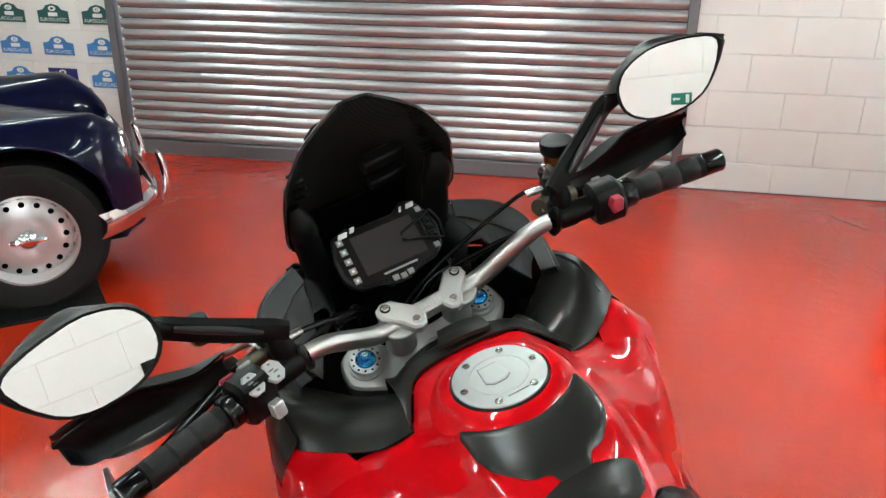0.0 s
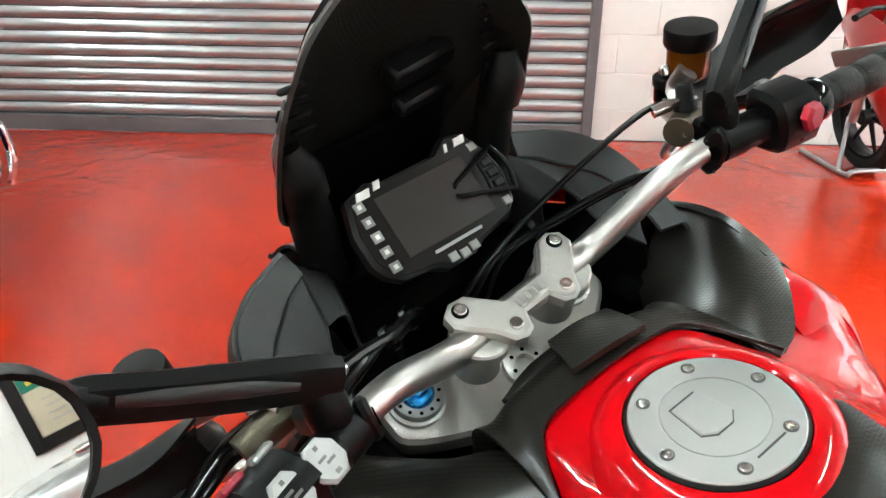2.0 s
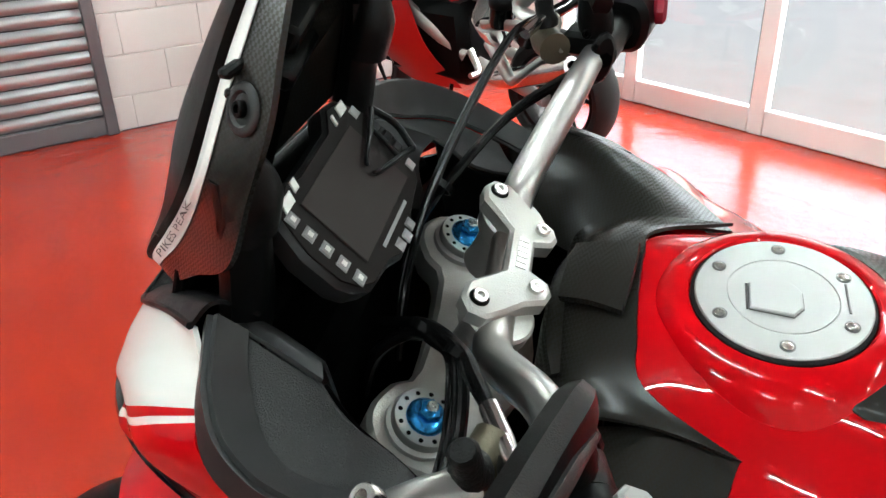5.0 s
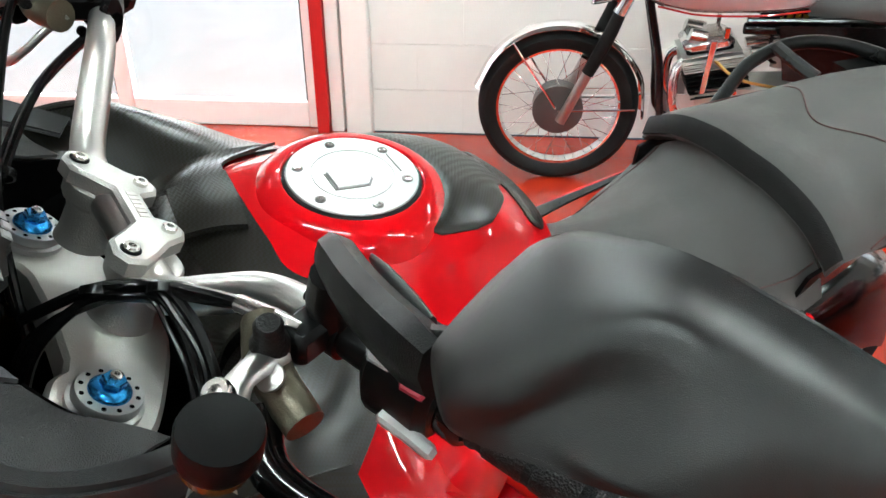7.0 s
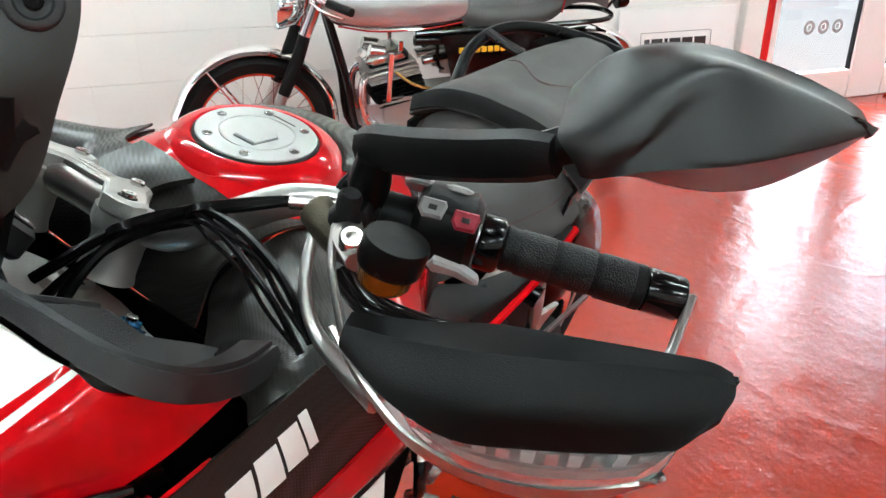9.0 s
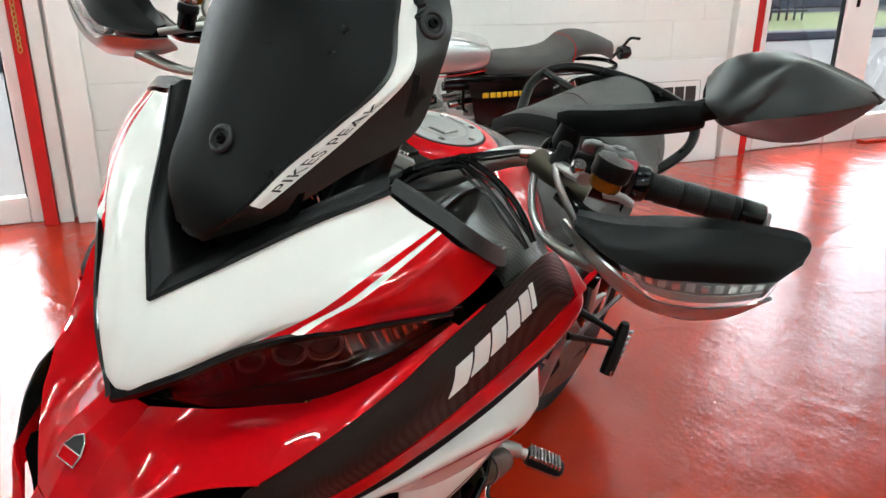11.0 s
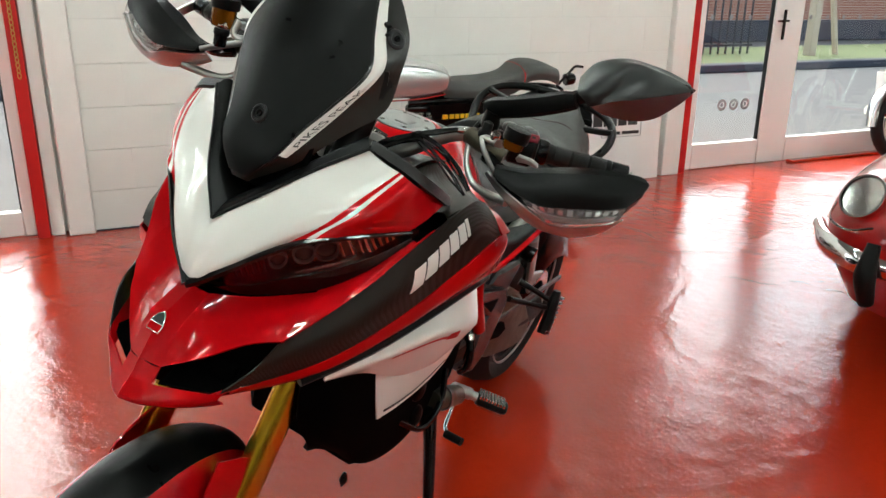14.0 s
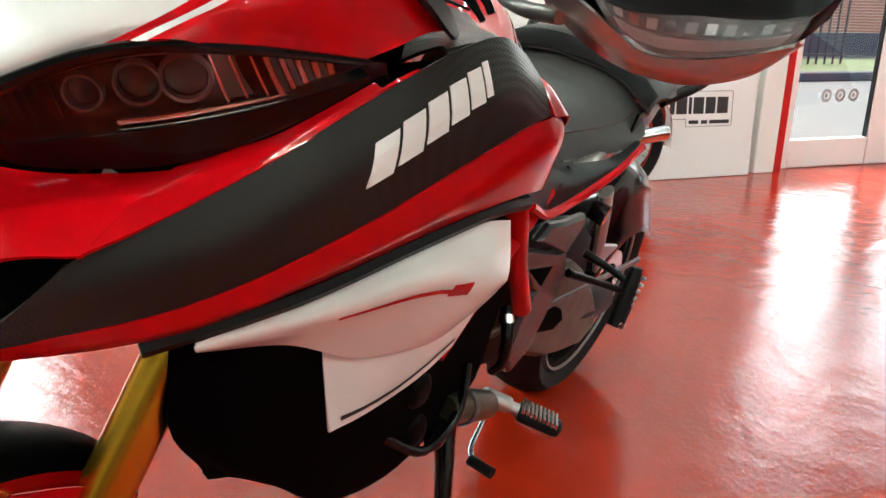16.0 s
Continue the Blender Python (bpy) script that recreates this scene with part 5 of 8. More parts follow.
# dark radiator housing, engine and belly; VOID parts have the shade painted in
ENGP = [[(-0.150, 0.43, 0.79), (-0.200, 0.36, 0.79), (-0.205, 0.20, 0.74), (-0.19, 0.02, 0.70), (-0.17, -0.20, 0.70)],
        [(-0.150, 0.42, 0.665), (-0.190, 0.37, 0.635), (-0.205, 0.22, 0.60), (-0.19, 0.02, 0.56), (-0.17, -0.20, 0.56)],
        [(-0.150, 0.375, 0.590), (-0.172, 0.28, 0.520), (-0.185, 0.18, 0.445), (-0.180, 0.0, 0.40), (-0.16, -0.20, 0.42)],
        [(-0.140, 0.35, 0.550), (-0.120, 0.24, 0.475), (-0.120, 0.14, 0.380), (-0.110, 0.0, 0.295), (-0.10, -0.20, 0.31)]]
part("engine_side", Surf(ENGP).shell(5, 5, 0.01), VOID, bike, "dark radiator cowl and engine casing, shade put into the near-black colour")
part("engine_side", Surf([[(x, -0.20 + (y + 0.20) * 0.58, z) for x, y, z in r] for r in ENGP]).shell(5, 5, 0.01).flip(), DARK, bike, "dark engine casing")
part("engine_core", box((-0.16, -0.22, 0.36), (0.16, 0.17, 0.80), 0.04), VOID, bike, "engine block with its shade put into near-black colour")
part("radiator", box((-0.15, 0.16, 0.57), (-0.02, 0.33, 0.78), 0.015), VOID, bike, "black radiator, darkened further for shade")
part("belly", box((-0.10, -0.18, 0.29), (0.10, 0.06, 0.38), 0.03), DARK, bike)
for y, z in ((0.10, 0.62), (0.04, 0.55), (0.02, 0.47), (-0.06, 0.42)):
    part("engine_boss", lathe([(0.026, 0), (0.026, 0.010), (0.021, 0.015), (0.009, 0.017), (0.0001, 0.017)], 18).at(frame_at((-0.185, y, z), (-1, 0, 0.1))), DARK, bike, "dark cast engine cover")
both("frame_tube", tube([(-0.190, -0.06, 0.86), (-0.186, -0.135, 0.755), (-0.184, -0.180, 0.680), (-0.182, -0.262, 0.570)], 0.017, 10, 5), RED, bike, "red trellis frame tube")
both("frame_tube", tube([(-0.060, 0.150, 0.900), (-0.120, 0.185, 0.890), (-0.190, 0.200, 0.875)], 0.012, 10, 4), RED, bike, "red frame tube below the handlebar")
both("frame_tube", tube([(-0.19, 0.02, 0.60), (-0.185, -0.10, 0.70), (-0.17, -0.24, 0.78)], 0.016, 10, 5), RED, bike, "red trellis frame tube")
both("hose", tube([(-0.19, 0.10, 0.50), (-0.215, 0.02, 0.45), (-0.205, -0.08, 0.46), (-0.18, -0.12, 0.52)], 0.007, 8, 5), CABLE, bike, "black hose")
part("drain_tip", lathe([(0.002, -0.03), (0.009, -0.012), (0.007, 0.0), (0.004, 0.008), (0.0001, 0.012)], 10).at(pose(-0.11, 0.12, 0.315)), SATIN, bike)

# the right flank stands closer in than the left
for ob in bike.children_recursive:
    if ob.name.split(".")[0] in ("tank", "tank_flank", "side_edging", "side_panel", "letter_block"):
        for v in ob.data.vertices:
            if v.co.x > 0:
                v.co.x -= 0.016 * min(1.0, max(0.0, (0.40 - v.co.y) / 0.2)) * min(1.0, max(0.0, (v.co.x - 0.12) / 0.12))
# the nose stands a little to the left of the tank's middle line
for ob in bike.children_recursive:
    for v in ob.data.vertices:
        if v.co.y > 0.2:
            c = -0.030 * min(1.0, (v.co.y - 0.2) / 0.4) ** 1.5 * min(1.0, max(0.0, (v.co.z - 0.86) / 0.07))
            v.co.x += c * (1 + min(1.0, max(-1.0, v.co.x / 0.12)))
            if v.co.x > 0 and v.co.y > 0.42:
                v.co.x *= 1 - 0.25 * min(1.0, max(0.0, (0.93 - v.co.z) / 0.05))
# ---- steering head, fork, handlebar and controls, built straight and turned with STEER


def steer(name, g, mat, parent=None, label="", smooth=40.0):
    return part(name, g.at(STEER), mat, parent or bike, label, smooth)


CL = pose(0, 0.193, 1.0955, RAKE, 0, 0)
TC = pose(0, 0.2555, 1.008, RAKE, 0, 0)
yoke_out = [(-0.142, -0.006), (-0.136, -0.028), (-0.095, -0.054), (-0.03, -0.082), (0.03, -0.082), (0.095, -0.054), (0.136, -0.028), (0.142, -0.006),
            (0.134, 0.026), (0.104, 0.042), (0.072, 0.030), (0.050, 0.012), (-0.050, 0.012), (-0.072, 0.030), (-0.104, 0.042), (-0.134, 0.026)]
yoke = steer("top_yoke", prism(yoke_out, 0.030, 0.004, 3).at(TC @ pose(0, 0, -0.038)), CASTING, None, "cast alloy top fork yoke")
steer("steering_stem", lathe([(0.022, 0), (0.022, 0.010), (0.018, 0.012), (0.010, 0.012), (0.009, 0.004), (0.0001, 0.004)], 24).at(TC @ pose(0, -0.042, -0.008)), ALU, yoke, "drilled alloy stem nut")
for a in range(6):
    # solid near-black pins: the shade of drilled holes painted on
    steer("stem_hole", cyl((0.0145 * math.cos(a * 1.047), -0.042 + 0.0145 * math.sin(a * 1.047), 0.002), (0.0145 * math.cos(a * 1.047), -0.042 + 0.0145 * math.sin(a * 1.047), 0.0046), 0.0022, 10, 0.0002).at(TC), VOID, yoke)
for sx in (-1, 1):
    leg = steer("fork_leg", cyl((0.103 * sx, 0, -0.02), (0.103 * sx, 0, -0.56), 0.0265, 28).at(TC), GOLD, None, "gold anodised upside-down fork leg")
    steer("fork_band", ring([(0.0250, 0), (0.0285, 0.001), (0.0285, 0.006), (0.0250, 0.007)], 28).at(TC @ pose(0.103 * sx, 0, -0.0085)), PLATE, leg)
    steer("slider", cyl((0.103 * sx, 0, -0.55), (0.103 * sx, 0, -0.78), 0.0215, 24).at(TC), STEEL, leg, "bright fork slider")
    steer("axle_foot", box((-0.028, -0.03, -0.86), (0.028, 0.05, -0.74), 0.012).at(TC @ pose(0.103 * sx, 0, 0)), DARK, leg)
    top = steer("fork_cap", lathe([(0.0255, 0), (0.0255, 0.006), (0.0245, 0.0075), (0.0150, 0.0075), (0.0148, 0.0065), (0.0001, 0.0065)], 32).at(TC @ pose(0.103 * sx, 0, 0.0)), PLATE, leg, "drilled silver fork cap with a blue adjuster")
    for a in range(12):
        c, s = 0.0205 * math.cos(a * math.pi / 6), 0.0205 * math.sin(a * math.pi / 6)
        steer("cap_hole", cyl((0.103 * sx + c, s, 0.0066), (0.103 * sx + c, s, 0.0080), 0.0019, 10, 0.0002).at(TC), VOID, top)
    steer("adjuster", lathe([(0.0160, 0.006), (0.0160, 0.0090), (0.0148, 0.0105), (0.0110, 0.0135)], 28).at(TC @ pose(0.103 * sx, 0, 0)), BLUE, top, "blue anodised adjuster")
    steer("adjuster_nut", lathe([(0.0095, 0.013), (0.0095, 0.019), (0.0085, 0.020)], 6).at(TC @ pose(0.103 * sx, 0, 0)), BLUE, top)
    steer("adjuster_screw", lathe([(0.0048, 0.019), (0.0048, 0.024), (0.0040, 0.0246), (0.0022, 0.0246), (0.0020, 0.0226), (0.0001, 0.0226)], 14).at(TC @ pose(0.103 * sx, 0, 0)), STEEL, top)
    steer("riser", lathe([(0.0235, -0.058), (0.0215, -0.05), (0.0210, -0.028), (0.0235, -0.02), (0.0235, -0.012)], 28).at(CL @ pose(0.050 * sx, 0, -0.016)), CASTING, yoke, "alloy handlebar riser")
# top clamp: two bolted ends joined by a narrow bridge
half = [(0.0, -0.016), (0.014, -0.016), (0.020, -0.030), (0.030, -0.034), (0.041, -0.030), (0.050, -0.014), (0.066, 0.002), (0.074, 0.012), (0.073, 0.026), (0.062, 0.033), (0.046, 0.031), (0.034, 0.018), (0.022, 0.006), (0.0, 0.006)]
outline = half + [(-x, y) for x, y in reversed(half[1:-1])]
clamp = steer("bar_clamp", prism(outline, 0.017, 0.003).at(CL @ pose(0, 0, -0.019)), CASTING, None, "cast alloy handlebar top clamp")
for sx in (-1, 1):
    steer("clamp_half", lathe([(0.026, -0.034), (0.028, -0.030), (0.028, -0.018), (0.026, -0.016)], 28).at(CL @ pose(0.052 * sx, 0, 0)), CASTING, clamp)
    for x, y in ((0.0595, 0.0205), (0.0315, -0.0195)):
        steer("clamp_bolt", bolt(0.0060, 0.0045).at(CL @ pose(x * sx, y, -0.0025)), STEEL, clamp)
    steer("clamp_recess", ring([(0.006, 0), (0.0078, 0), (0.0078, 0.0006), (0.006, 0.0006)], 20).at(CL @ pose(0.0595 * sx, 0.0205, -0.0021)), DARK, clamp)
for i in range(6):
    steer("print_bar", prism([(-0.0022, -0.004), (0.0022, -0.004), (0.0022, 0.004), (-0.0022, 0.004)], 0.0008, 0.0002).at(CL @ pose(-0.0145 + 0.0058 * i, -0.006, -0.0022)), ALU, clamp, "", 0)

BAR = [(0, 0.2026, 1.0757), (0.070, 0.2026, 1.0757), (0.098, 0.1975, 1.083), (0.130, 0.180, 1.106), (0.165, 0.160, 1.131), (0.200, 0.146, 1.142), (0.250, 0.128, 1.146), (0.318, 0.105, 1.147), (0.452, 0.061, 1.150)]
RADS = [0.0143, 0.0143, 0.0143, 0.0140, 0.0130, 0.0115, 0.0112, 0.0112, 0.0112]
bar = steer("handlebar", tube([(-x, y, z) for x, y, z in reversed(BAR[1:])] + BAR, RADS[:0:-1] + RADS, 18, 6), ALU, None, "satin silver tapered handlebar")
grip_dir = (Vector(BAR[-1]) - Vector(BAR[-2])).normalized()


def along(x, sx=1):
    """A place on the straight outer part of the bar, at x from the middle."""
    a, b = Vector(BAR[-2]), Vector(BAR[-1])
    p = a + (b - a) * ((x - a.x) / (b.x - a.x))
    return Vector((p.x * sx, p.y, p.z))


for sx in (-1, 1):
    d = Vector((grip_dir.x * sx, grip_dir.y, grip_dir.z))
    F = lambda x: frame_at(along(x, sx), d, (0, 0, 1))  # noqa: E731
    grip = steer("grip", lathe([(0.0150, 0), (0.0172, 0.002), (0.0172, 0.006), (0.0160, 0.008), (0.0166, 0.040), (0.0160, 0.098), (0.0172, 0.101), (0.0172, 0.107), (0.0150, 0.109)], 24).at(F(0.320)), RUBBER, bar, "ribbed black rubber grip")
    for i in range(3):
        steer("grip_pad", (lathe([(0.0164, 0), (0.0172, 0.001), (0.0172, 0.025), (0.0164, 0.026)], 24)).at(F(0.332 + 0.029 * i)), KNURL, grip)
    steer("bar_end", lathe([(0.0150, 0), (0.0168, 0.002), (0.0168, 0.028), (0.0155, 0.030), (0.0060, 0.030), (0.0050, 0.026), (0.0001, 0.026)], 24).at(F(0.4225)), GLOSS, bar, "gloss black bar end weight")
    steer("grip_collar", lathe([(0.0205, 0), (0.0215, 0.002), (0.0215, 0.015), (0.0190, 0.018)], 24).at(F(0.303)), GLOSS, bar, "gloss black grip collar")
    sw = steer("switch_box", prism([(-0.026, -0.020), (0.022, -0.024), (0.030, -0.004), (0.026, 0.022), (0.004, 0.030), (-0.022, 0.024), (-0.030, 0.004)], 0.048, 0.006, 2).at(F(0.256)), SATIN, bar, "black switch housing")
    col = 1 if sx < 0 else -1
    if sx < 0:
        for z, turn, m, text in ((0.008, 38, BUTTON, "grey fog light switch"), (0.033, 43, REDBUTTON, "red hazard switch")):
            f = F(0.260) @ pose(0, 0, z, 0, 0, turn) @ pose(0.0315, 0, 0, 0, 90, 0)
            key = steer("switch", prism([(-0.010, -0.004), (-0.008, -0.0075), (0.009, -0.007), (0.010, 0.002), (0.006, 0.0075), (-0.008, 0.0065)], 0.0050, 0.0015).at(f), m, sw, text)
            steer("symbol_bar", prism([(-0.003, -0.002), (0.003, -0.002), (0.003, 0.002), (-0.003, 0.002)], 0.0004, 0.0001).at(f @ pose(0, 0, 0.0051)), PRINT_K, key, "", 0)
        steer("flash_lever", prism([(0.0, -0.007), (-0.020, -0.005), (-0.034, 0.003), (-0.036, 0.009), (-0.030, 0.010), (-0.016, 0.006), (0.0, 0.008), (0.004, 0.002)], 0.009, 0.002).at(F(0.260) @ pose(0, 0, 0.018, 0, 0, 113) @ pose(0.026, 0, 0, 0, 90, 0)), PADM, sw, "grey flasher lever")
        for z, y in ((-0.011, 0.000), (0.018, 0.002)):
            f = F(0.262) @ pose(0, 0, 0, 0, 0, -42) @ pose(0.025, y, z + 0.002) @ pose(0, 0, 0, 0, 90, 0)
            pad = steer("switch", prism([(-0.013, -0.006), (-0.006, -0.0145), (0.006, -0.0145), (0.013, -0.006), (0.013, 0.006), (0.006, 0.0145), (-0.006, 0.0145), (-0.013, 0.006)], 0.007, 0.002).at(f), PADM, sw, "pale grey menu pad with small symbols")
            for x2, y2, w2, h2 in ((0.0, -0.0095, 0.004, 0.003), (0.002, -0.002, 0.007, 0.002), (-0.002, 0.002, 0.007, 0.002), (0.0, 0.0095, 0.003, 0.003)):
                steer("symbol_bar", prism([(x2 - w2 / 2, y2 - h2 / 2), (x2 + w2 / 2, y2 - h2 / 2), (x2 + w2 / 2, y2 + h2 / 2), (x2 - w2 / 2, y2 + h2 / 2)], 0.0004, 0.0001).at(f @ pose(0, 0, 0.0071)), DARKCAST, pad, "", 0)
        steer("thumb_switch", box((-0.010, -0.006, -0.008), (0.012, 0.010, 0.008), 0.002).at(F(0.266) @ pose(-0.020, -0.030, 0.004)), PADM, sw, "grey indicator switch")
    else:
        steer("switch_drum", lathe([(0.024, 0), (0.030, 0.003), (0.030, 0.030), (0.025, 0.036)], 28).at(F(0.264)), SATIN, sw, "round black switch drum")
        steer("switch", prism([(-0.012, -0.008), (0.004, -0.012), (0.012, -0.006), (0.013, 0.006), (0.002, 0.012), (-0.012, 0.007)], 0.012, 0.003).at(F(0.282) @ pose(0.008, 0.027, 0.0) @ pose(0, 0, 0, -78, 0, 0)), REDBUTTON, sw, "red engine stop switch")
        steer("switch", box((-0.008, -0.008, -0.007), (0.005, 0.008, 0.007), 0.002).at(F(0.262) @ pose(0.022, -0.022, 0.018)), BUTTON, sw, "grey starter switch")
    # lever bracket, master cylinder and reservoir
    mc = steer("master_cylinder", tube([(0.205 * sx, 0.178, 1.150), (0.235 * sx, 0.190, 1.146), (0.275 * sx, 0.188, 1.140)], [0.0145, 0.0135, 0.012], 14, 4), BRONZE, bar, "bronze-grey cast lever master cylinder")
    steer("lever_clamp", ring([(0.0115, -0.012), (0.0185, -0.011), (0.0185, 0.011), (0.0115, 0.012)], 24).at(frame_at((0.222 * sx, 0.138, 1.1442), d)), SATIN, mc)
    steer("clamp_block", box((-0.012, -0.014, -0.012), (0.012, 0.022, 0.012), 0.004).at(frame_at((0.222 * sx, 0.155, 1.150), d, (0, 0, 1))), SATIN, mc)
    for dy, dz2 in ((0.0, 0.017), (-0.018, 0.002), (0.012, -0.014)):
        steer("clamp_screw", bolt(0.0045, 0.004).at(frame_at((0.2095 * sx, 0.150 + dy, 1.146 + dz2), (-sx, 0.35, 0))), DARK, mc)
    steer("maker_disc", lathe([(0.0085, 0), (0.0085, 0.002), (0.007, 0.0025), (0.0001, 0.0025)], 18).at(frame_at((0.250 * sx, 0.196, 1.158), (0, 0.5, 0.86))), ALU, mc, "round embossed maker's disc")
    steer("banjo", lathe([(0.0115, 0), (0.0115, 0.006), (0.0085, 0.010), (0.0085, 0.022), (0.0065, 0.025)], 14).at(frame_at((0.232 * sx, 0.188, 1.160), (0.1 * sx, 0.1, 1))), RUBBER, mc, "black rubber cap on the bleed nipple")
    steer("lever", tube([(0.250 * sx, 0.205, 1.136), (0.285 * sx, 0.212, 1.126), (0.330 * sx, 0.190, 1.121), (0.365 * sx, 0.170, 1.118), (0.410 * sx, 0.150, 1.112), (0.450 * sx, 0.143, 1.108)], [0.010, 0.009, 0.007, 0.007, 0.0065, 0.008], 10, 5, 1.3), GLOSS, mc, "black lever")
    rz, rx, ry = (1.206, -0.298, 0.245) if sx < 0 else (1.222, 0.277, 0.212)
    q = 0.0200 if sx < 0 else 0.0255
    pot = steer("reservoir", lathe([(q * 0.72, -0.016 if sx < 0 else -0.034), (q * 0.83, -0.012 if sx < 0 else -0.030), (q * 0.83, 0.0)], 24).at(frame_at((rx, ry, rz - 0.015), (0.06 * sx, -0.1, 1))), AMBER, bar, "amber fluid reservoir with a black cap")
    steer("reservoir_cap", lathe([(q * 0.953, -0.002), (q, 0.001), (q, 0.014), (q * 0.964, 0.0165), (0.0001, 0.0172)], 32).at(frame_at((rx, ry, rz - 0.016), (0.06 * sx, -0.1, 1))), SATIN, pot, "round black cap")
    steer("reservoir_stay", tube([(0.235 * sx, 0.185, 1.158), (0.250 * sx, 0.214, 1.166), (rx * 0.92, ry - 0.012, rz - 0.035)], [0.006, 0.005, 0.007], 10, 4, 1.6), ALU, pot, "alloy reservoir stay")
    steer("stay_bolt", bolt(0.008, 0.010).at(frame_at((0.262 * sx, 0.228, 1.176), (0.2 * sx, 0.5, 1))), STEEL, pot)
    sleeve_a, sleeve_b = along(0.226, sx), along(0.262, sx)
    steer("bar_sleeve", cyl(tuple(sleeve_a), tuple(sleeve_b), 0.0168, 20), SATIN, bar, "black clamp sleeve")
    steer("clamp_cover", prism([(0.012 * math.cos(a), 0.024 * math.sin(a)) for a in np.linspace(0, 2 * math.pi, 13)[:-1]], 0.010, 0.003).at(frame_at((0.205 * sx, 0.139, 1.143), (-sx, -0.35, 0.1), (0, 1, 0.2))), SATIN, mc, "black bar clamp with an oval slot")
    steer("clamp_slot", lathe([(0.007, 0), (0.007, 0.0015), (0.0001, 0.0015)], 6).at(frame_at((0.1965 * sx, 0.134, 1.144), (-sx, -0.35, 0.1))), VOID, mc)
    if sx > 0:
        small = steer("small_pot", lathe([(0.010, -0.022), (0.0115, -0.018), (0.0115, 0.0)], 18).at(frame_at((0.262, 0.232, 1.166), (0.06, -0.1, 1))), GLOSS, mc, "small black fluid pot")
        steer("pot_cap", lathe([(0.0125, -0.002), (0.0135, 0.0), (0.0135, 0.007), (0.012, 0.009), (0.0001, 0.0095)], 20).at(frame_at((0.262, 0.232, 1.166), (0.06, -0.1, 1))), SATIN, small, "black cap")
    # inner liner of the guard
    # mirror
    mir = steer("mirror", tube([(0.222 * sx, 0.142, 1.150), (0.222 * sx, 0.144, 1.172), (0.223 * sx, 0.146, 1.192)], [0.015, 0.016, 0.013], 14, 4), SATIN, bar, "black mirror on a flat angled arm")
    steer("mirror_arm", tube([(0.206 * sx, 0.138, 1.190), (0.222 * sx, 0.142, 1.197), (0.260 * sx, 0.153, 1.214), (0.300 * sx, 0.163, 1.234), (0.334 * sx, 0.171, 1.253), (0.352 * sx, 0.174, 1.262)], [0.013, 0.0175, 0.0175, 0.0170, 0.0165, 0.013], 8, 4, 0.72), GRAIN, mir, "flat black arm")
    steer("arm_groove", tube([(0.236 * sx, 0.1295, 1.208), (0.262 * sx, 0.138, 1.222), (0.300 * sx, 0.149, 1.241), (0.324 * sx, 0.156, 1.253)], [0.003, 0.006, 0.006, 0.004], 8, 4, 0.5), TRIM, mir)
    MO = [(0.338, 1.268), (0.337, 1.294), (0.350, 1.316), (0.372, 1.330), (0.402, 1.339), (0.450, 1.337), (0.485, 1.330), (0.496, 1.319), (0.484, 1.287), (0.460, 1.256), (0.430, 1.242), (0.395, 1.238), (0.370, 1.241), (0.349, 1.252)]
    dz = 0.0 if sx < 0 else -0.006
    MO = [(x * (1 - f) + x2 * f, (z * (1 - f) + z2 * f) + dz) for (x, z), (x2, z2) in zip(MO, MO[1:] + MO[:1]) for f in (0.22, 0.78)]
    cx, cz = 0.418, 1.288 + dz
    gy = lambda x, z: (0.072 if sx < 0 else 0.078) + 0.32 * (0.500 - x) + 0.20 * (z - cz)  # noqa: E731
    steer("mirror_neck", tube([(0.328 * sx, 0.166, 1.251 + dz), (0.345 * sx, 0.167, 1.262 + dz), (0.366 * sx, 0.158, 1.276 + dz)], [0.010, 0.0115, 0.013], 10, 4, 0.8), SATIN, mir)
    MS = [
        [(0.338, 0.112, 1.292), (0.351, 0.110, 1.315), (0.372, 0.106, 1.329), (0.402, 0.100, 1.338), (0.450, 0.086, 1.336), (0.486, 0.076, 1.329), (0.500, 0.076, 1.319)],
        [(0.346, 0.152, 1.288), (0.353, 0.138, 1.312), (0.374, 0.132, 1.329), (0.402, 0.124, 1.341), (0.448, 0.112, 1.338), (0.482, 0.092, 1.332), (0.502, 0.082, 1.322)],
        [(0.347, 0.172, 1.279), (0.364, 0.170, 1.297), (0.388, 0.166, 1.316), (0.413, 0.150, 1.336), (0.450, 0.132, 1.335), (0.482, 0.106, 1.328), (0.5025, 0.084, 1.3215)],
        [(0.352, 0.180, 1.274), (0.372, 0.187, 1.284), (0.394, 0.180, 1.297), (0.408, 0.166, 1.308), (0.447, 0.150, 1.322), (0.481, 0.118, 1.322), (0.503, 0.086, 1.321)],
        [(0.366, 0.186, 1.268), (0.378, 0.190, 1.272), (0.392, 0.184, 1.282), (0.404, 0.177, 1.291), (0.446, 0.166, 1.302), (0.479, 0.128, 1.313), (0.503, 0.087, 1.3205)],
        [(0.372, 0.186, 1.262), (0.380, 0.187, 1.265), (0.394, 0.186, 1.274), (0.412, 0.181, 1.284), (0.446, 0.166, 1.298), (0.479, 0.128, 1.311), (0.503, 0.087, 1.320)],
        [(0.350, 0.112, 1.254), (0.372, 0.108, 1.242), (0.395, 0.102, 1.239), (0.430, 0.096, 1.243), (0.460, 0.090, 1.257), (0.486, 0.084, 1.288), (0.501, 0.078, 1.314)],
    ]
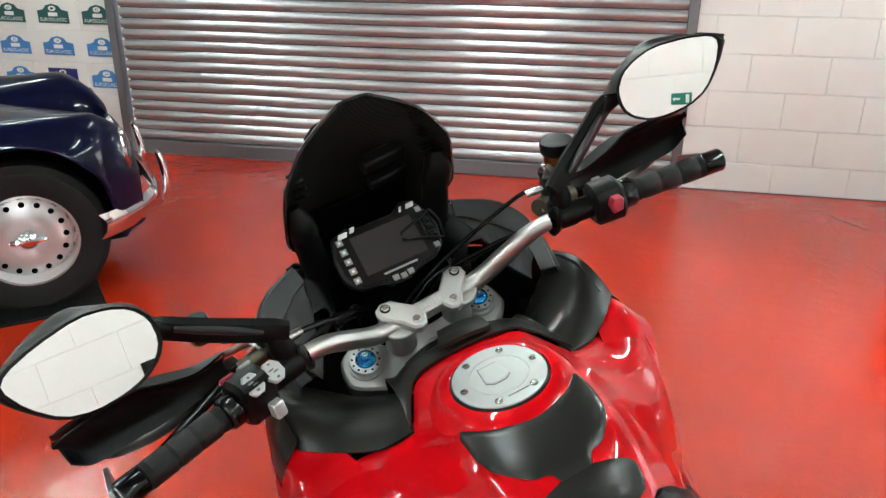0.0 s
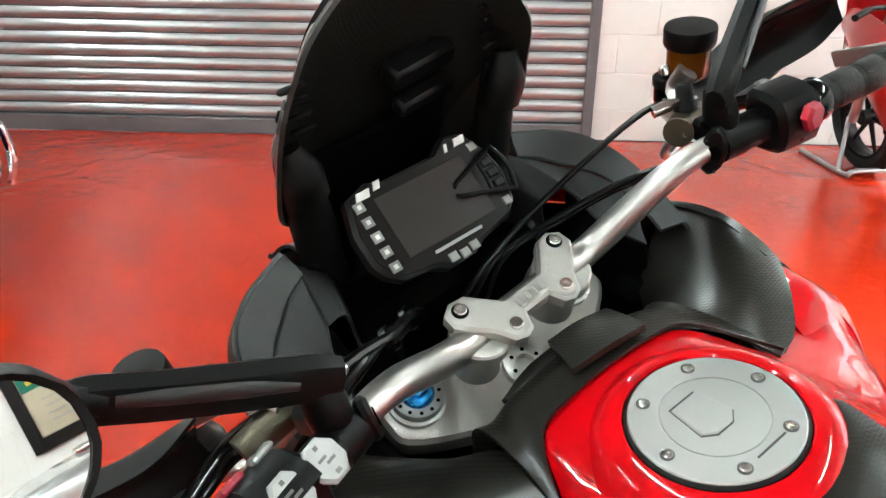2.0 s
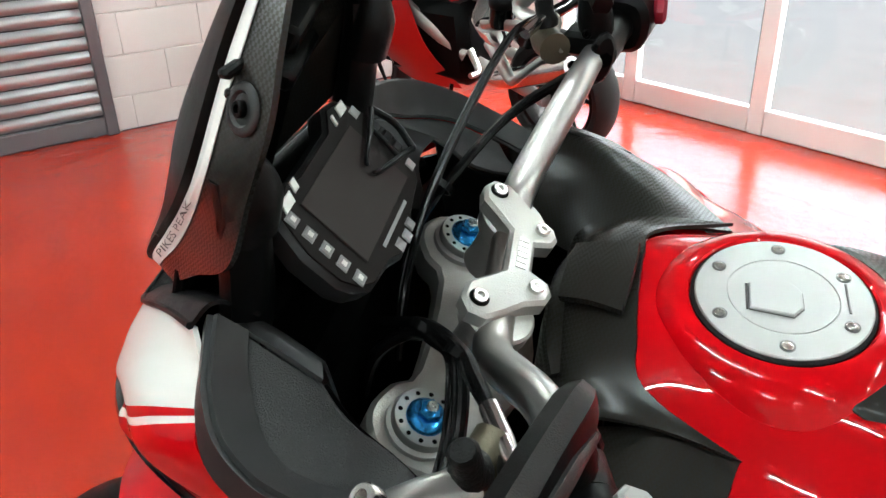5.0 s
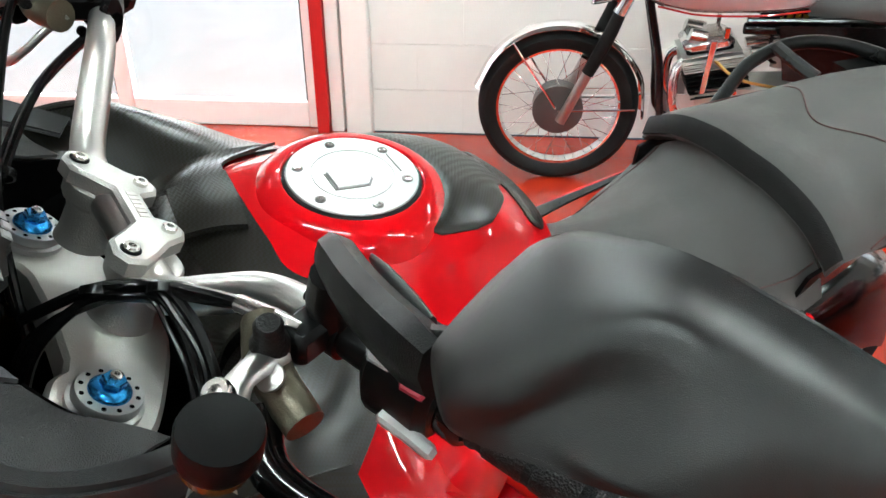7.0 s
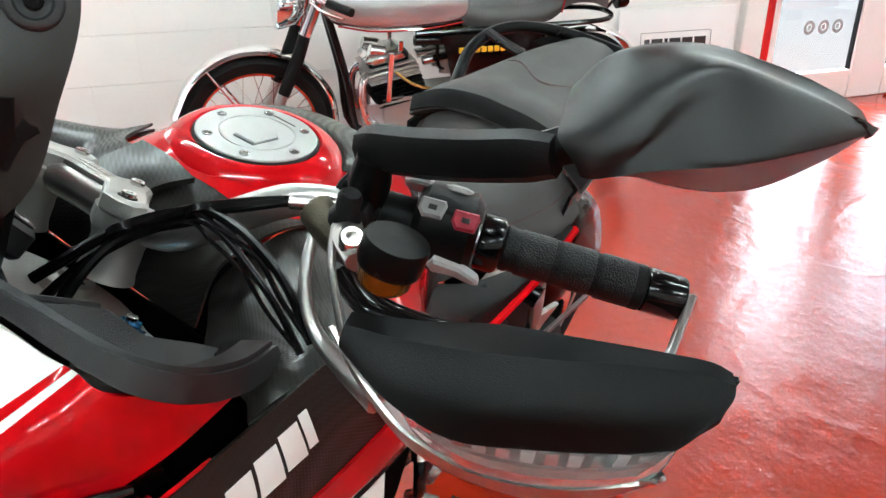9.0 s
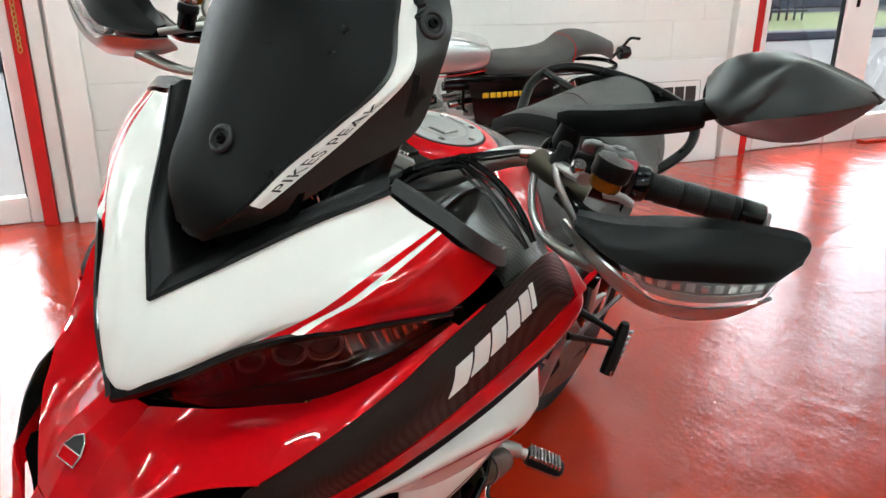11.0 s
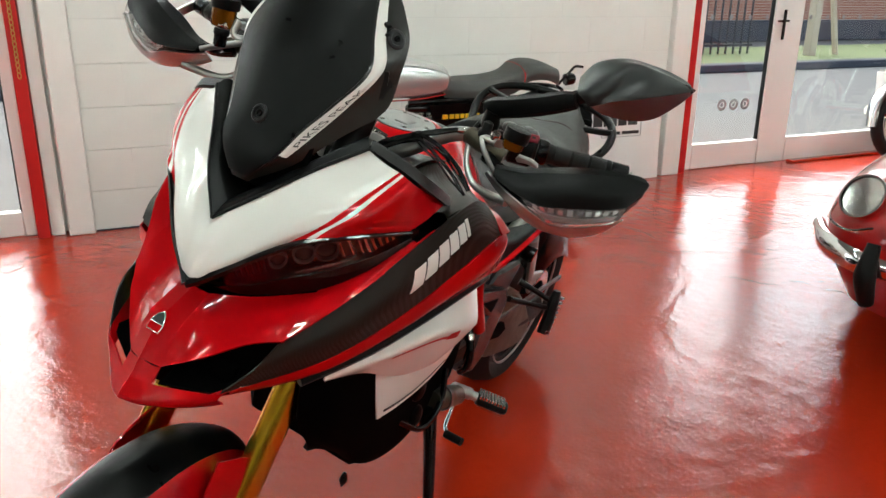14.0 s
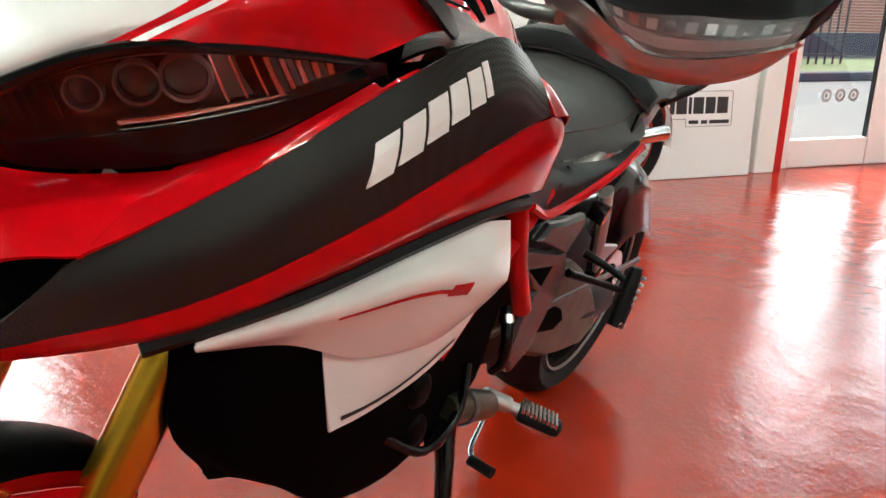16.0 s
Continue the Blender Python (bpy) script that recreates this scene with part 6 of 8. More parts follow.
    # its first and last rows meet the rim of the glass
    for r in (0, -1):
        MS[r] = [(x, gy(x, z + dz) - 0.001, z) for x, y, z in MS[r]]
    MS[1] = [(x, y + 0.015, z - 0.002) for x, y, z in MS[0]]
    MS = [[(x * sx, y, z + dz) for x, y, z in r] for r in (MS if sx < 0 else MS[::-1])]
    steer("mirror_shell", faceted(MS, (5,) if sx < 0 else (1,), (), 5, 5, 0.002), PEBBLE, mir, "grained black mirror shell", 30)
    rim = Geo([(sx * (cx + (x - cx) * f), gy(x, z) - e, cz + (z - cz) * f) for f, e in ((1.0, 0.0), (1.0, 0.002), (0.945, 0.002), (0.945, -0.004)) for x, z in MO], [])
    n = len(MO)
    rim.f = [(i * n + j, i * n + (j + 1) % n, (i + 1) * n + (j + 1) % n, (i + 1) * n + j) for i in range(3) for j in range(n)]
    steer("mirror_rim", rim, SATIN, mir, "", 30)
    gl = Geo([(sx * (cx + (x - cx) * 0.95), gy(x, z) - 0.0005, cz + (z - cz) * 0.95) for x, z in MO] + [(sx * (cx + (x - cx) * 0.95), gy(x, z) + 0.002, cz + (z - cz) * 0.95) for x, z in MO], [])
    gl.f = [tuple(range(n)), tuple(range(2 * n - 1, n - 1, -1))] + [(j, j + n, (j + 1) % n + n, (j + 1) % n) for j in range(n)]
    steer("mirror_glass", gl, MIRROR, mir, "mirror glass", 0)
    # hand guard with indicator lens and alloy spar
    HG = [
        [(0.282, 0.246, 1.144), (0.322, 0.224, 1.148), (0.362, 0.212, 1.163), (0.409, 0.210, 1.181), (0.450, 0.196, 1.188), (0.480, 0.184, 1.191), (0.494, 0.180, 1.189)],
        [(0.284, 0.256, 1.141), (0.325, 0.246, 1.147), (0.370, 0.240, 1.163), (0.405, 0.230, 1.174), (0.445, 0.209, 1.182), (0.480, 0.192, 1.186), (0.499, 0.186, 1.186)],
        [(0.286, 0.262, 1.135), (0.329, 0.266, 1.134), (0.373, 0.262, 1.143), (0.412, 0.249, 1.153), (0.450, 0.229, 1.160), (0.482, 0.209, 1.168), (0.501, 0.192, 1.180)],
        [(0.288, 0.264, 1.130), (0.332, 0.274, 1.122), (0.374, 0.270, 1.118), (0.415, 0.254, 1.127), (0.454, 0.234, 1.136), (0.483, 0.220, 1.146), (0.498, 0.203, 1.170)],
    ]
    LZ = [[(0.344, 0.275, 1.120), (0.382, 0.267, 1.120), (0.420, 0.252, 1.128), (0.455, 0.234, 1.136), (0.486, 0.218, 1.149)],
          [(0.352, 0.275, 1.113), (0.385, 0.264, 1.107), (0.422, 0.253, 1.113), (0.455, 0.239, 1.123), (0.485, 0.222, 1.138)],
          [(0.362, 0.270, 1.104), (0.390, 0.258, 1.092), (0.423, 0.249, 1.098), (0.453, 0.239, 1.110), (0.481, 0.225, 1.123)]]
    SP = [[(0.272, 0.252, 1.129), (0.302, 0.265, 1.120), (0.340, 0.277, 1.112), (0.362, 0.272, 1.103), (0.390, 0.259, 1.091), (0.423, 0.250, 1.097), (0.453, 0.240, 1.109), (0.484, 0.226, 1.126)],
          [(0.268, 0.244, 1.121), (0.300, 0.256, 1.106), (0.339, 0.268, 1.096), (0.365, 0.265, 1.087), (0.393, 0.256, 1.081), (0.427, 0.247, 1.086), (0.459, 0.235, 1.099), (0.489, 0.222, 1.130)],
          [(0.272, 0.232, 1.113), (0.300, 0.236, 1.096), (0.340, 0.246, 1.081), (0.372, 0.248, 1.074), (0.397, 0.243, 1.073), (0.429, 0.236, 1.078), (0.463, 0.222, 1.096), (0.487, 0.214, 1.126)]]

    def sided(rows):
        return Surf([[(x * sx, y, z) for x, y, z in r] for r in (rows if sx < 0 else rows[::-1])])

    steer("guard_liner", sided([[(x, y - 0.010, z - 0.004) for x, y, z in HG[1]], [(x, y - 0.020, z) for x, y, z in HG[2]], [(x, y - 0.024, z) for x, y, z in HG[3]], [(x - 0.004, y - 0.034, z - 0.022) for x, y, z in HG[3]]]).shell(4, 6, 0.003), SATIN, bar, "black inner guard liner")
    hg = steer("hand_guard", faceted([[(x * sx, y, z) for x, y, z in r] for r in (HG if sx < 0 else HG[::-1])], (1,) if sx < 0 else (2,), (), 6, 6, 0.003), GRAIN, bar, "black hand guard with a clear indicator")
    steer("indicator_lens", sided(LZ).shell(4, 7, 0.002), CLEAR, hg, "clear indicator lens")
    steer("indicator_back", sided([[(x, y - 0.016, z) for x, y, z in r] for r in LZ]).shell(3, 5, 0.002), SATIN, hg, "black indicator housing")
    inner = sided([[(x, y - 0.006, z) for x, y, z in r] for r in LZ])
    k = (lambda u: u) if sx < 0 else (lambda u: 1 - u)
    for i in range(10):
        v = 0.08 + 0.088 * i
        steer("led_cell", inner.decal([(k(0.16), v), (k(0.16), v + 0.05), (k(0.42), v + 0.05), (k(0.42), v)][::1 if sx < 0 else -1], 0.001, 3, 0.003), CHROME if i % 2 else PLATE, hg)
    steer("light_bar", inner.decal([(k(0.55), 0.06), (k(0.55), 0.94), (k(0.82), 0.92), (k(0.82), 0.08)][::1 if sx < 0 else -1], 0.001, 8, 0.003), PLATE, hg, "bright indicator reflector")
    steer("guard_spar", sided(SP).shell(4, 5, 0.003), ALU, hg, "satin alloy guard spar")
    steer("spar_arm", tube([(0.210 * sx, 0.172, 1.148), (0.213 * sx, 0.193, 1.133), (0.226 * sx, 0.212, 1.110), (0.248 * sx, 0.224, 1.092), (0.280 * sx, 0.236, 1.089), (0.318 * sx, 0.254, 1.096)], [0.0036, 0.0036, 0.0038, 0.0045, 0.006, 0.007], 10, 5, 1.2), ALU, hg)
    steer("guard_bracket", tube([(0.228 * sx, 0.192, 1.160), (0.250 * sx, 0.225, 1.150), (0.284 * sx, 0.256, 1.134)], [0.006, 0.006, 0.005], 8, 4, 0.5), ALU, hg, "flat alloy guard bracket")
    steer("spar_end", box((-0.003, -0.009, 0), (0.003, 0.009, 0.11), 0.0015).at(frame_at((0.4570 * sx, 0.060, 1.152), (0.012 * sx, 0.155, -0.055), (1, 0, 0))), ALU, hg, "flat alloy end bracket")

# cables and hoses
for pts, r in (([(-0.200, 0.180, 1.155), (-0.186, 0.186, 1.152), (-0.158, 0.199, 1.141), (-0.129, 0.212, 1.127), (-0.089, 0.245, 1.104), (-0.052, 0.290, 1.060)], 0.0058),
               ([(-0.132, 0.214, 1.121), (-0.092, 0.250, 1.098), (-0.083, 0.288, 1.060), (-0.080, 0.310, 1.000)], 0.0055),
               ([(-0.134, 0.208, 1.122), (-0.096, 0.240, 1.099), (-0.066, 0.284, 1.056), (-0.060, 0.310, 1.000)], 0.0050),
               ([(-0.100, 0.236, 1.109), (-0.129, 0.215, 1.128), (-0.156, 0.207, 1.125), (-0.186, 0.206, 1.114), (-0.215, 0.211, 1.099), (-0.243, 0.218, 1.074)], 0.0050),
               ([(-0.100, 0.242, 1.102), (-0.131, 0.219, 1.122), (-0.153, 0.213, 1.116), (-0.180, 0.214, 1.103), (-0.210, 0.218, 1.088), (-0.240, 0.224, 1.066)], 0.0040),
               ([(0.236, 0.186, 1.168), (0.205, 0.215, 1.165), (0.130, 0.250, 1.125), (0.060, 0.275, 1.085), (0.00, 0.285, 1.050), (-0.04, 0.29, 1.00)], 0.0042),
               ([(0.215, 0.150, 1.128), (0.170, 0.210, 1.110), (0.110, 0.255, 1.085), (0.050, 0.285, 1.065), (0.0, 0.29, 1.03)], 0.0050),
               ([(0.218, 0.150, 1.124), (0.170, 0.218, 1.100), (0.110, 0.262, 1.075), (0.060, 0.290, 1.055), (0.02, 0.30, 1.0)], 0.0045)):
    steer("cable", tube(pts, r * 0.78, 8, 6), CABLE, bar, "black cable")
    # a thinner strand bound beside it
    wave = [0.0, 0.6, 1.0, 0.7, 0.9, 0.2]
    steer("cable_strand", tube([(x + 0.004 * wave[i], y + 0.006 * wave[i], z + 0.003 - 0.008 * wave[i]) for i, (x, y, z) in enumerate(pts)], r * 0.45, 7, 6), CABLE, bar)
for x, y, z in ((-0.091, 0.246, 1.101), (-0.130, 0.213, 1.124), (0.085, 0.267, 1.086)):
    steer("cable_tie", ring([(0.0095, -0.003), (0.0115, -0.003), (0.0115, 0.003), (0.0095, 0.003)], 14).at(frame_at((x, y, z), (0.7, -0.4, 0.4))), CABLE, bar)
for pts in ([(-0.228, 0.167, 1.161), (-0.210, 0.175, 1.157), (-0.186, 0.186, 1.152)], [(0.232, 0.188, 1.170), (0.216, 0.198, 1.168), (0.204, 0.205, 1.166)]):
    steer("hose_ferrule", tube(pts, [0.0042, 0.0062, 0.0060], 10, 3), STEEL, bar, "silver hose ferrule")

# ---- front wheel and mudguard (turned with the fork)
AX = TC @ Vector((0, 0.035, -0.80))


def wheel(parent, at, r, w, spokes, fn, rim_mat, tyre_name="tyre", turn=None):
    """A road wheel standing across x at a place: tyre, rim, hub, spokes, discs."""
    m = frame_at(at, (1, 0, 0), (0, 1, 0))
    rr = r * 0.735
    prof = [(rr, -w * 0.36), (rr + 0.012, -w * 0.44), (rr + (r - rr) * 0.5, -w * 0.5), (r - 0.022, -w * 0.40), (r - 0.004, -w * 0.2), (r, 0), (r - 0.004, w * 0.2), (r - 0.022, w * 0.40), (rr + (r - rr) * 0.5, w * 0.5), (rr + 0.012, w * 0.44), (rr, w * 0.36)]
    t = fn(tyre_name, ring(prof, 56).at(m), TYRE, parent, "black road tyre")
    fn("rim", ring([(rr + 0.002, -w * 0.37), (rr + 0.002, w * 0.37), (rr - 0.016, w * 0.36), (rr - 0.024, w * 0.1), (rr - 0.024, -w * 0.1), (rr - 0.016, -w * 0.36)], 56).at(m), rim_mat, t, "black alloy rim")
    fn("hub", lathe([(0.03, -w * 0.5), (0.042, -w * 0.4), (0.042, w * 0.4), (0.03, w * 0.5)], 24).at(m), rim_mat, t)
    for i in range(spokes):
        a = 2 * math.pi * i / spokes
        c, s = math.cos(a), math.sin(a)
        fn("spoke", tube([(0.035 * c, 0.035 * s, 0), ((rr - 0.02) * math.cos(a + 0.12), (rr - 0.02) * math.sin(a + 0.12), 0)], [0.015, 0.009], 8, 1).at(m), rim_mat, t)
    return t, m


fw, _ = wheel(None, AX, 0.300, 0.120, 10, steer, SATIN)
for sx in (-1, 1):
    steer("brake_disc", ring([(0.105, -0.0025), (0.165, -0.0025), (0.165, 0.0025), (0.105, 0.0025)], 48).at(frame_at(AX + Vector((0.072 * sx, 0, 0)), (1, 0, 0))), STEEL, fw, "drilled steel brake disc")
    steer("caliper", box((-0.02, -0.045, -0.05), (0.02, 0.035, 0.05), 0.012).at(frame_at(AX + Vector((0.085 * sx, -0.125, 0.055)), (0, 0.4, 1))), GOLD, fw, "brake caliper")


def fender_row(a0, a1, n, r, w, drop):
    rows = []
    for i in range(n):
        a = radians(a0 + (a1 - a0) * i / (n - 1))
        p = AX + Vector((0, math.cos(a) * r, math.sin(a) * r))
        o = Vector((0, math.cos(a), math.sin(a)))
        k = 0.72 + 0.28 * math.sin(math.pi * (0.15 + 0.75 * i / (n - 1)))
        rows.append([tuple(p + o * (-drop * abs(s) ** 2.4) + Vector((w * k * s, 0, 0))) for s in (-1, -0.8, -0.5, 0, 0.5, 0.8, 1)])
    return rows


fen = Surf(fender_row(38, 150, 8, 0.335, 0.088, 0.075))
fender = steer("mudguard", fen.shell(5, 5, 0.003, v0=0.30, v1=0.70), SATIN, None, "carbon and red front mudguard")
steer("mudguard_side", fen.shell(5, 5, 0.003, v1=0.30), RED, fender, "red side")
steer("mudguard_side", fen.shell(5, 5, 0.003, v0=0.70), RED, fender, "red side")
for sx in (-1, 1):
    g = Surf([[(0.090 * sx, AX.y - 0.02, AX.z + 0.20), (0.100 * sx, AX.y - 0.09, AX.z + 0.16), (0.108 * sx, AX.y - 0.14, AX.z + 0.08)][::sx],
              [(0.092 * sx, AX.y - 0.045, AX.z + 0.27), (0.106 * sx, AX.y - 0.12, AX.z + 0.24), (0.110 * sx, AX.y - 0.17, AX.z + 0.16)][::sx],
              [(0.080 * sx, AX.y - 0.09, AX.z + 0.315), (0.098 * sx, AX.y - 0.155, AX.z + 0.29), (0.104 * sx, AX.y - 0.20, AX.z + 0.22)][::sx]])
    steer("mudguard_wing", g.shell(5, 5, 0.003), RED, fender, "red fork shroud")

# ---- seats, tail and rack
RS = []
for y, hw, z, drop in ((-0.185, 0.075, 0.975, 0.10), (-0.24, 0.082, 0.934, 0.12), (-0.32, 0.092, 0.897, 0.12), (-0.42, 0.120, 0.880, 0.10), (-0.52, 0.158, 0.880, 0.09), (-0.600, 0.180, 0.893, 0.09), (-0.635, 0.184, 0.915, 0.09)):
    RS.append([(hw * s, y, z - drop * abs(s) ** 3.2) for s in (-1, -0.9, -0.65, -0.3, 0, 0.3, 0.65, 0.9, 1)])
seat = part("rider_seat", Surf(RS).shell(5, 5, 0.02), SEAT, bike, "grey-black vinyl rider seat")
PS = []
for y, hw, z, drop in ((-0.618, 0.180, 0.914, 0.05), (-0.632, 0.186, 0.948, 0.06), (-0.665, 0.188, 0.962, 0.07), (-0.74, 0.186, 0.962, 0.075), (-0.84, 0.172, 0.972, 0.075), (-0.94, 0.138, 0.990, 0.07), (-1.02, 0.090, 1.003, 0.06)):
    PS.append([(hw * s, y, z - drop * abs(s) ** 3.0) for s in (-1, -0.9, -0.65, -0.3, 0, 0.3, 0.65, 0.9, 1)])
ps = Surf(PS)
pseat = part("pillion_seat", ps.shell(5, 5, 0.02), SEAT, bike, "grey-black vinyl pillion seat with a padded front roll")
part("stitching", tube([ps(0.40, 0.02, 0.001), ps(0.62, 0.12, 0.001), ps(0.66, 0.30, 0.001), ps(0.55, 0.5, 0.001), ps(0.66, 0.70, 0.001), ps(0.62, 0.88, 0.001), ps(0.40, 0.98, 0.001)], 0.0012, 6, 8), STITCH, pseat, "dark red stitching")
part("seat_roll", ps.shell(8, 6, 0.012, u0=0.02, u1=0.16, v0=0.04, v1=0.96, off=0.008), RUBBER, pseat, "black ribbed roll")
rs = Surf(RS)
for v in (0.17, 0.83):
    part("stitching", tube([rs(u, v, 0.0008) for u in (0.02, 0.2, 0.4, 0.6, 0.8, 0.98)], 0.0011, 6, 5), STITCH, seat, "red seam")
TAIL = Surf([[(0.165, -0.60, 0.86), (0.160, -0.74, 0.885), (0.145, -0.84, 0.895), (0.112, -0.93, 0.91), (0.07, -1.0, 0.93), (0, -1.03, 0.935)],
             [(0.160, -0.60, 0.80), (0.150, -0.74, 0.82), (0.132, -0.84, 0.84), (0.10, -0.93, 0.87), (0.06, -0.99, 0.89), (0, -1.02, 0.90)]])
for sx in (1, -1):
    g = TAIL.shell(4, 6, 0.006)
    part("tail_panel", g if sx > 0 else g.flip(), SATIN, bike, "satin black tail panel")
part("tail_top", Surf([[(s * 0.125, -0.98, 0.965), (s * 0.085, -1.04, 0.985), (s * 0.03, -1.09, 0.970)] for s in (1, 0.4, -0.4, -1)]).shell(4, 5, 0.02), SATIN, bike)
part("tail_badge", box((-0.018, -0.008, 0), (0.018, 0.008, 0.003), 0.001).at(frame_at((0, -1.055, 0.996), (0, -0.15, 1))), RED, bike, "small red tail badge")
RAIL = [(0.165, -0.74, 0.870), (0.196, -0.82, 0.902), (0.212, -0.88, 0.935), (0.198, -0.945, 0.966), (0.152, -1.000, 0.984), (0.060, -1.030, 0.994)]
rack = part("grab_rail", tube(RAIL + [(-x, y, z) for x, y, z in reversed(RAIL)], 0.0122, 10, 6), SATIN, bike, "black tubular grab rail")
for sx in (1, -1):
    part("rail_stay", tube([(0.205 * sx, -0.925, 0.965), (0.165 * sx, -0.93, 0.955), (0.12 * sx, -0.94, 0.945)], 0.010, 8, 4, 1.6), SATIN, rack)
    part("rail_stay", tube([(0.09 * sx, -1.020, 0.995), (0.07 * sx, -1.045, 0.975), (0.06 * sx, -1.045, 0.945)], 0.010, 8, 4, 1.6), SATIN, rack)
# the seats and tail stand a little to the right of the tank's middle line
for ob in bike.children_recursive:
    if ob.name.split(".")[0] in ("rider_seat", "pillion_seat", "seat_roll", "stitching", "tail_panel", "tail_top", "tail_badge", "grab_rail", "rail_stay"):
        for v in ob.data.vertices:
            v.co.x += 0.026 * max(0.0, -0.2 - v.co.y)
# side cover under the seat with a red lower edge
SC = [[(-0.150, -0.12, 0.890), (-0.128, -0.22, 0.845), (-0.140, -0.34, 0.800), (-0.168, -0.48, 0.795), (-0.172, -0.60, 0.815)],
      [(-0.188, -0.11, 0.840), (-0.175, -0.22, 0.805), (-0.178, -0.34, 0.785), (-0.186, -0.48, 0.790), (-0.180, -0.60, 0.812)],
      [(-0.195, -0.13, 0.790), (-0.190, -0.22, 0.760), (-0.188, -0.34, 0.765), (-0.188, -0.48, 0.785), (-0.180, -0.60, 0.810)]]
pair("side_cover", SC, SATIN, 0.003, "satin black side cover", 6, 6)
both("cover_edging", tube([(-0.195, -0.14, 0.786), (-0.192, -0.22, 0.754), (-0.190, -0.34, 0.758), (-0.190, -0.48, 0.778), (-0.182, -0.61, 0.804)], 0.008, 8, 5), RED, bike, "red lower edge")
# subframe, swing arm, rear wheel
side = lambda q: [(-y, z) for y, z in q]  # noqa: E731
LEFT = lambda x: frame_at((x, 0, 0), (-1, 0, 0), (0, -1, 0))  # noqa: E731
both("subframe", tube([(-0.15, -0.16, 0.735), (-0.14, -0.35, 0.745), (-0.13, -0.60, 0.80), (-0.10, -0.85, 0.86)], 0.018, 10, 5), ALU, bike, "cast alloy subframe")
both("foot_plate", Surf([[(-0.120, -0.24, 0.64), (-0.125, -0.40, 0.66), (-0.125, -0.56, 0.64), (-0.120, -0.70, 0.56)], [(-0.120, -0.26, 0.54), (-0.125, -0.40, 0.52), (-0.125, -0.56, 0.50), (-0.120, -0.74, 0.46)], [(-0.115, -0.28, 0.40), (-0.12, -0.40, 0.38), (-0.12, -0.56, 0.38), (-0.115, -0.78, 0.36)]]).shell(5, 5, 0.014), DARK, bike, "dark cast swing arm plate")
both("foot_bracket", prism(side([(-0.236, 0.700), (-0.270, 0.722), (-0.330, 0.712), (-0.415, 0.708), (-0.424, 0.690), (-0.376, 0.640)]), 0.020, 0.006).at(LEFT(-0.168)), HANGER, bike, "dark glossy upper bracket")
both("hanger_plate", prism(side([(-0.180, 0.702), (-0.386, 0.642), (-0.412, 0.592), (-0.392, 0.540), (-0.352, 0.452), (-0.292, 0.425), (-0.256, 0.470), (-0.266, 0.552), (-0.290, 0.590), (-0.215, 0.652)]), 0.022, 0.007).at(LEFT(-0.165)), HANGER, bike, "dark glossy cast footrest hanger")
# thin near-black plate: the recess is only its shade, painted on
both("hanger_recess", prism(side([(-0.226, 0.655), (-0.330, 0.632), (-0.304, 0.600)]), 0.002, 0.0005).at(LEFT(-0.186)), VOID, bike)
both("swing_arm_plate", prism(side([(-0.36, 0.53), (-0.48, 0.560), (-0.578, 0.548), (-0.661, 0.502), (-0.768, 0.421), (-0.845, 0.345), (-0.860, 0.290), (-0.786, 0.262), (-0.660, 0.290), (-0.550, 0.325), (-0.45, 0.372), (-0.40, 0.420)]), 0.04, 0.014).at(LEFT(-0.110)), BRONZE, bike, "bronze-grey cast swing arm side")
# thin near-black plate paints the shade of an opening in the arm
both("arm_window", prism(side([(-0.470, 0.492), (-0.563, 0.446), (-0.596, 0.409), (-0.555, 0.399), (-0.470, 0.424)]), 0.002, 0.0005).at(LEFT(-0.1495)), VOID, bike)
both("chain_run", box((0.10, 0.43, 0), (0.90, 0.446, 0.010), 0.003).at(frame_at((-0.145, -0.10, 0.08), (-1, 0, 0), (0, -1, -0.10))), DARKCAST, bike, "drive chain")
both("chain_wheel", ring([(0.062, -0.006), (0.100, -0.006), (0.100, 0.006), (0.062, 0.006)], 36).at(frame_at((-0.128, -0.940, 0.320), (-1, 0, 0))), BRASS, bike, "dull brass sprocket")
for i in range(20):
    both("chain_tooth", box((-0.007, 0.094, -0.008), (0.007, 0.112, 0.008), 0.003).at(frame_at((-0.128, -0.940, 0.320), (-1, 0, 0)) @ pose(0, 0, 0, 0, 0, 18 * i)), BRONZE, bike)
for y, z, r in ((-0.300, 0.500, 0.009), (-0.345, 0.618, 0.010), (-0.220, 0.680, 0.008)):
    both("hanger_bolt", bolt(r, 0.008).at(frame_at((-0.186, y, z), (-1, 0, 0))), STEEL, bike)
both("mount_tube", tube([(-0.186, -0.075, 0.455), (-0.192, -0.14, 0.435), (-0.190, -0.215, 0.400)], [0.023, 0.027, 0.025], 14, 3), BRONZE, bike, "cast engine mount")
both("mount_collar", tube([(-0.188, -0.118, 0.443), (-0.189, -0.132, 0.438)], 0.031, 14, 1), DARKCAST, bike)
both("hose", tube([(-0.175, -0.215, 0.585), (-0.200, -0.195, 0.545), (-0.200, -0.205, 0.500), (-0.180, -0.225, 0.460)], 0.010, 10, 6), CABLE, bike, "black hose")
both("hose_clip", tube([(-0.182, -0.208, 0.575), (-0.189, -0.203, 0.565)], 0.0125, 12, 1), STEEL, bike)
both("bracket_window", tube([(-0.172, -0.18, 0.77), (-0.176, -0.27, 0.77)], [0.024, 0.016], 10, 1, 0.5), VOID, bike)
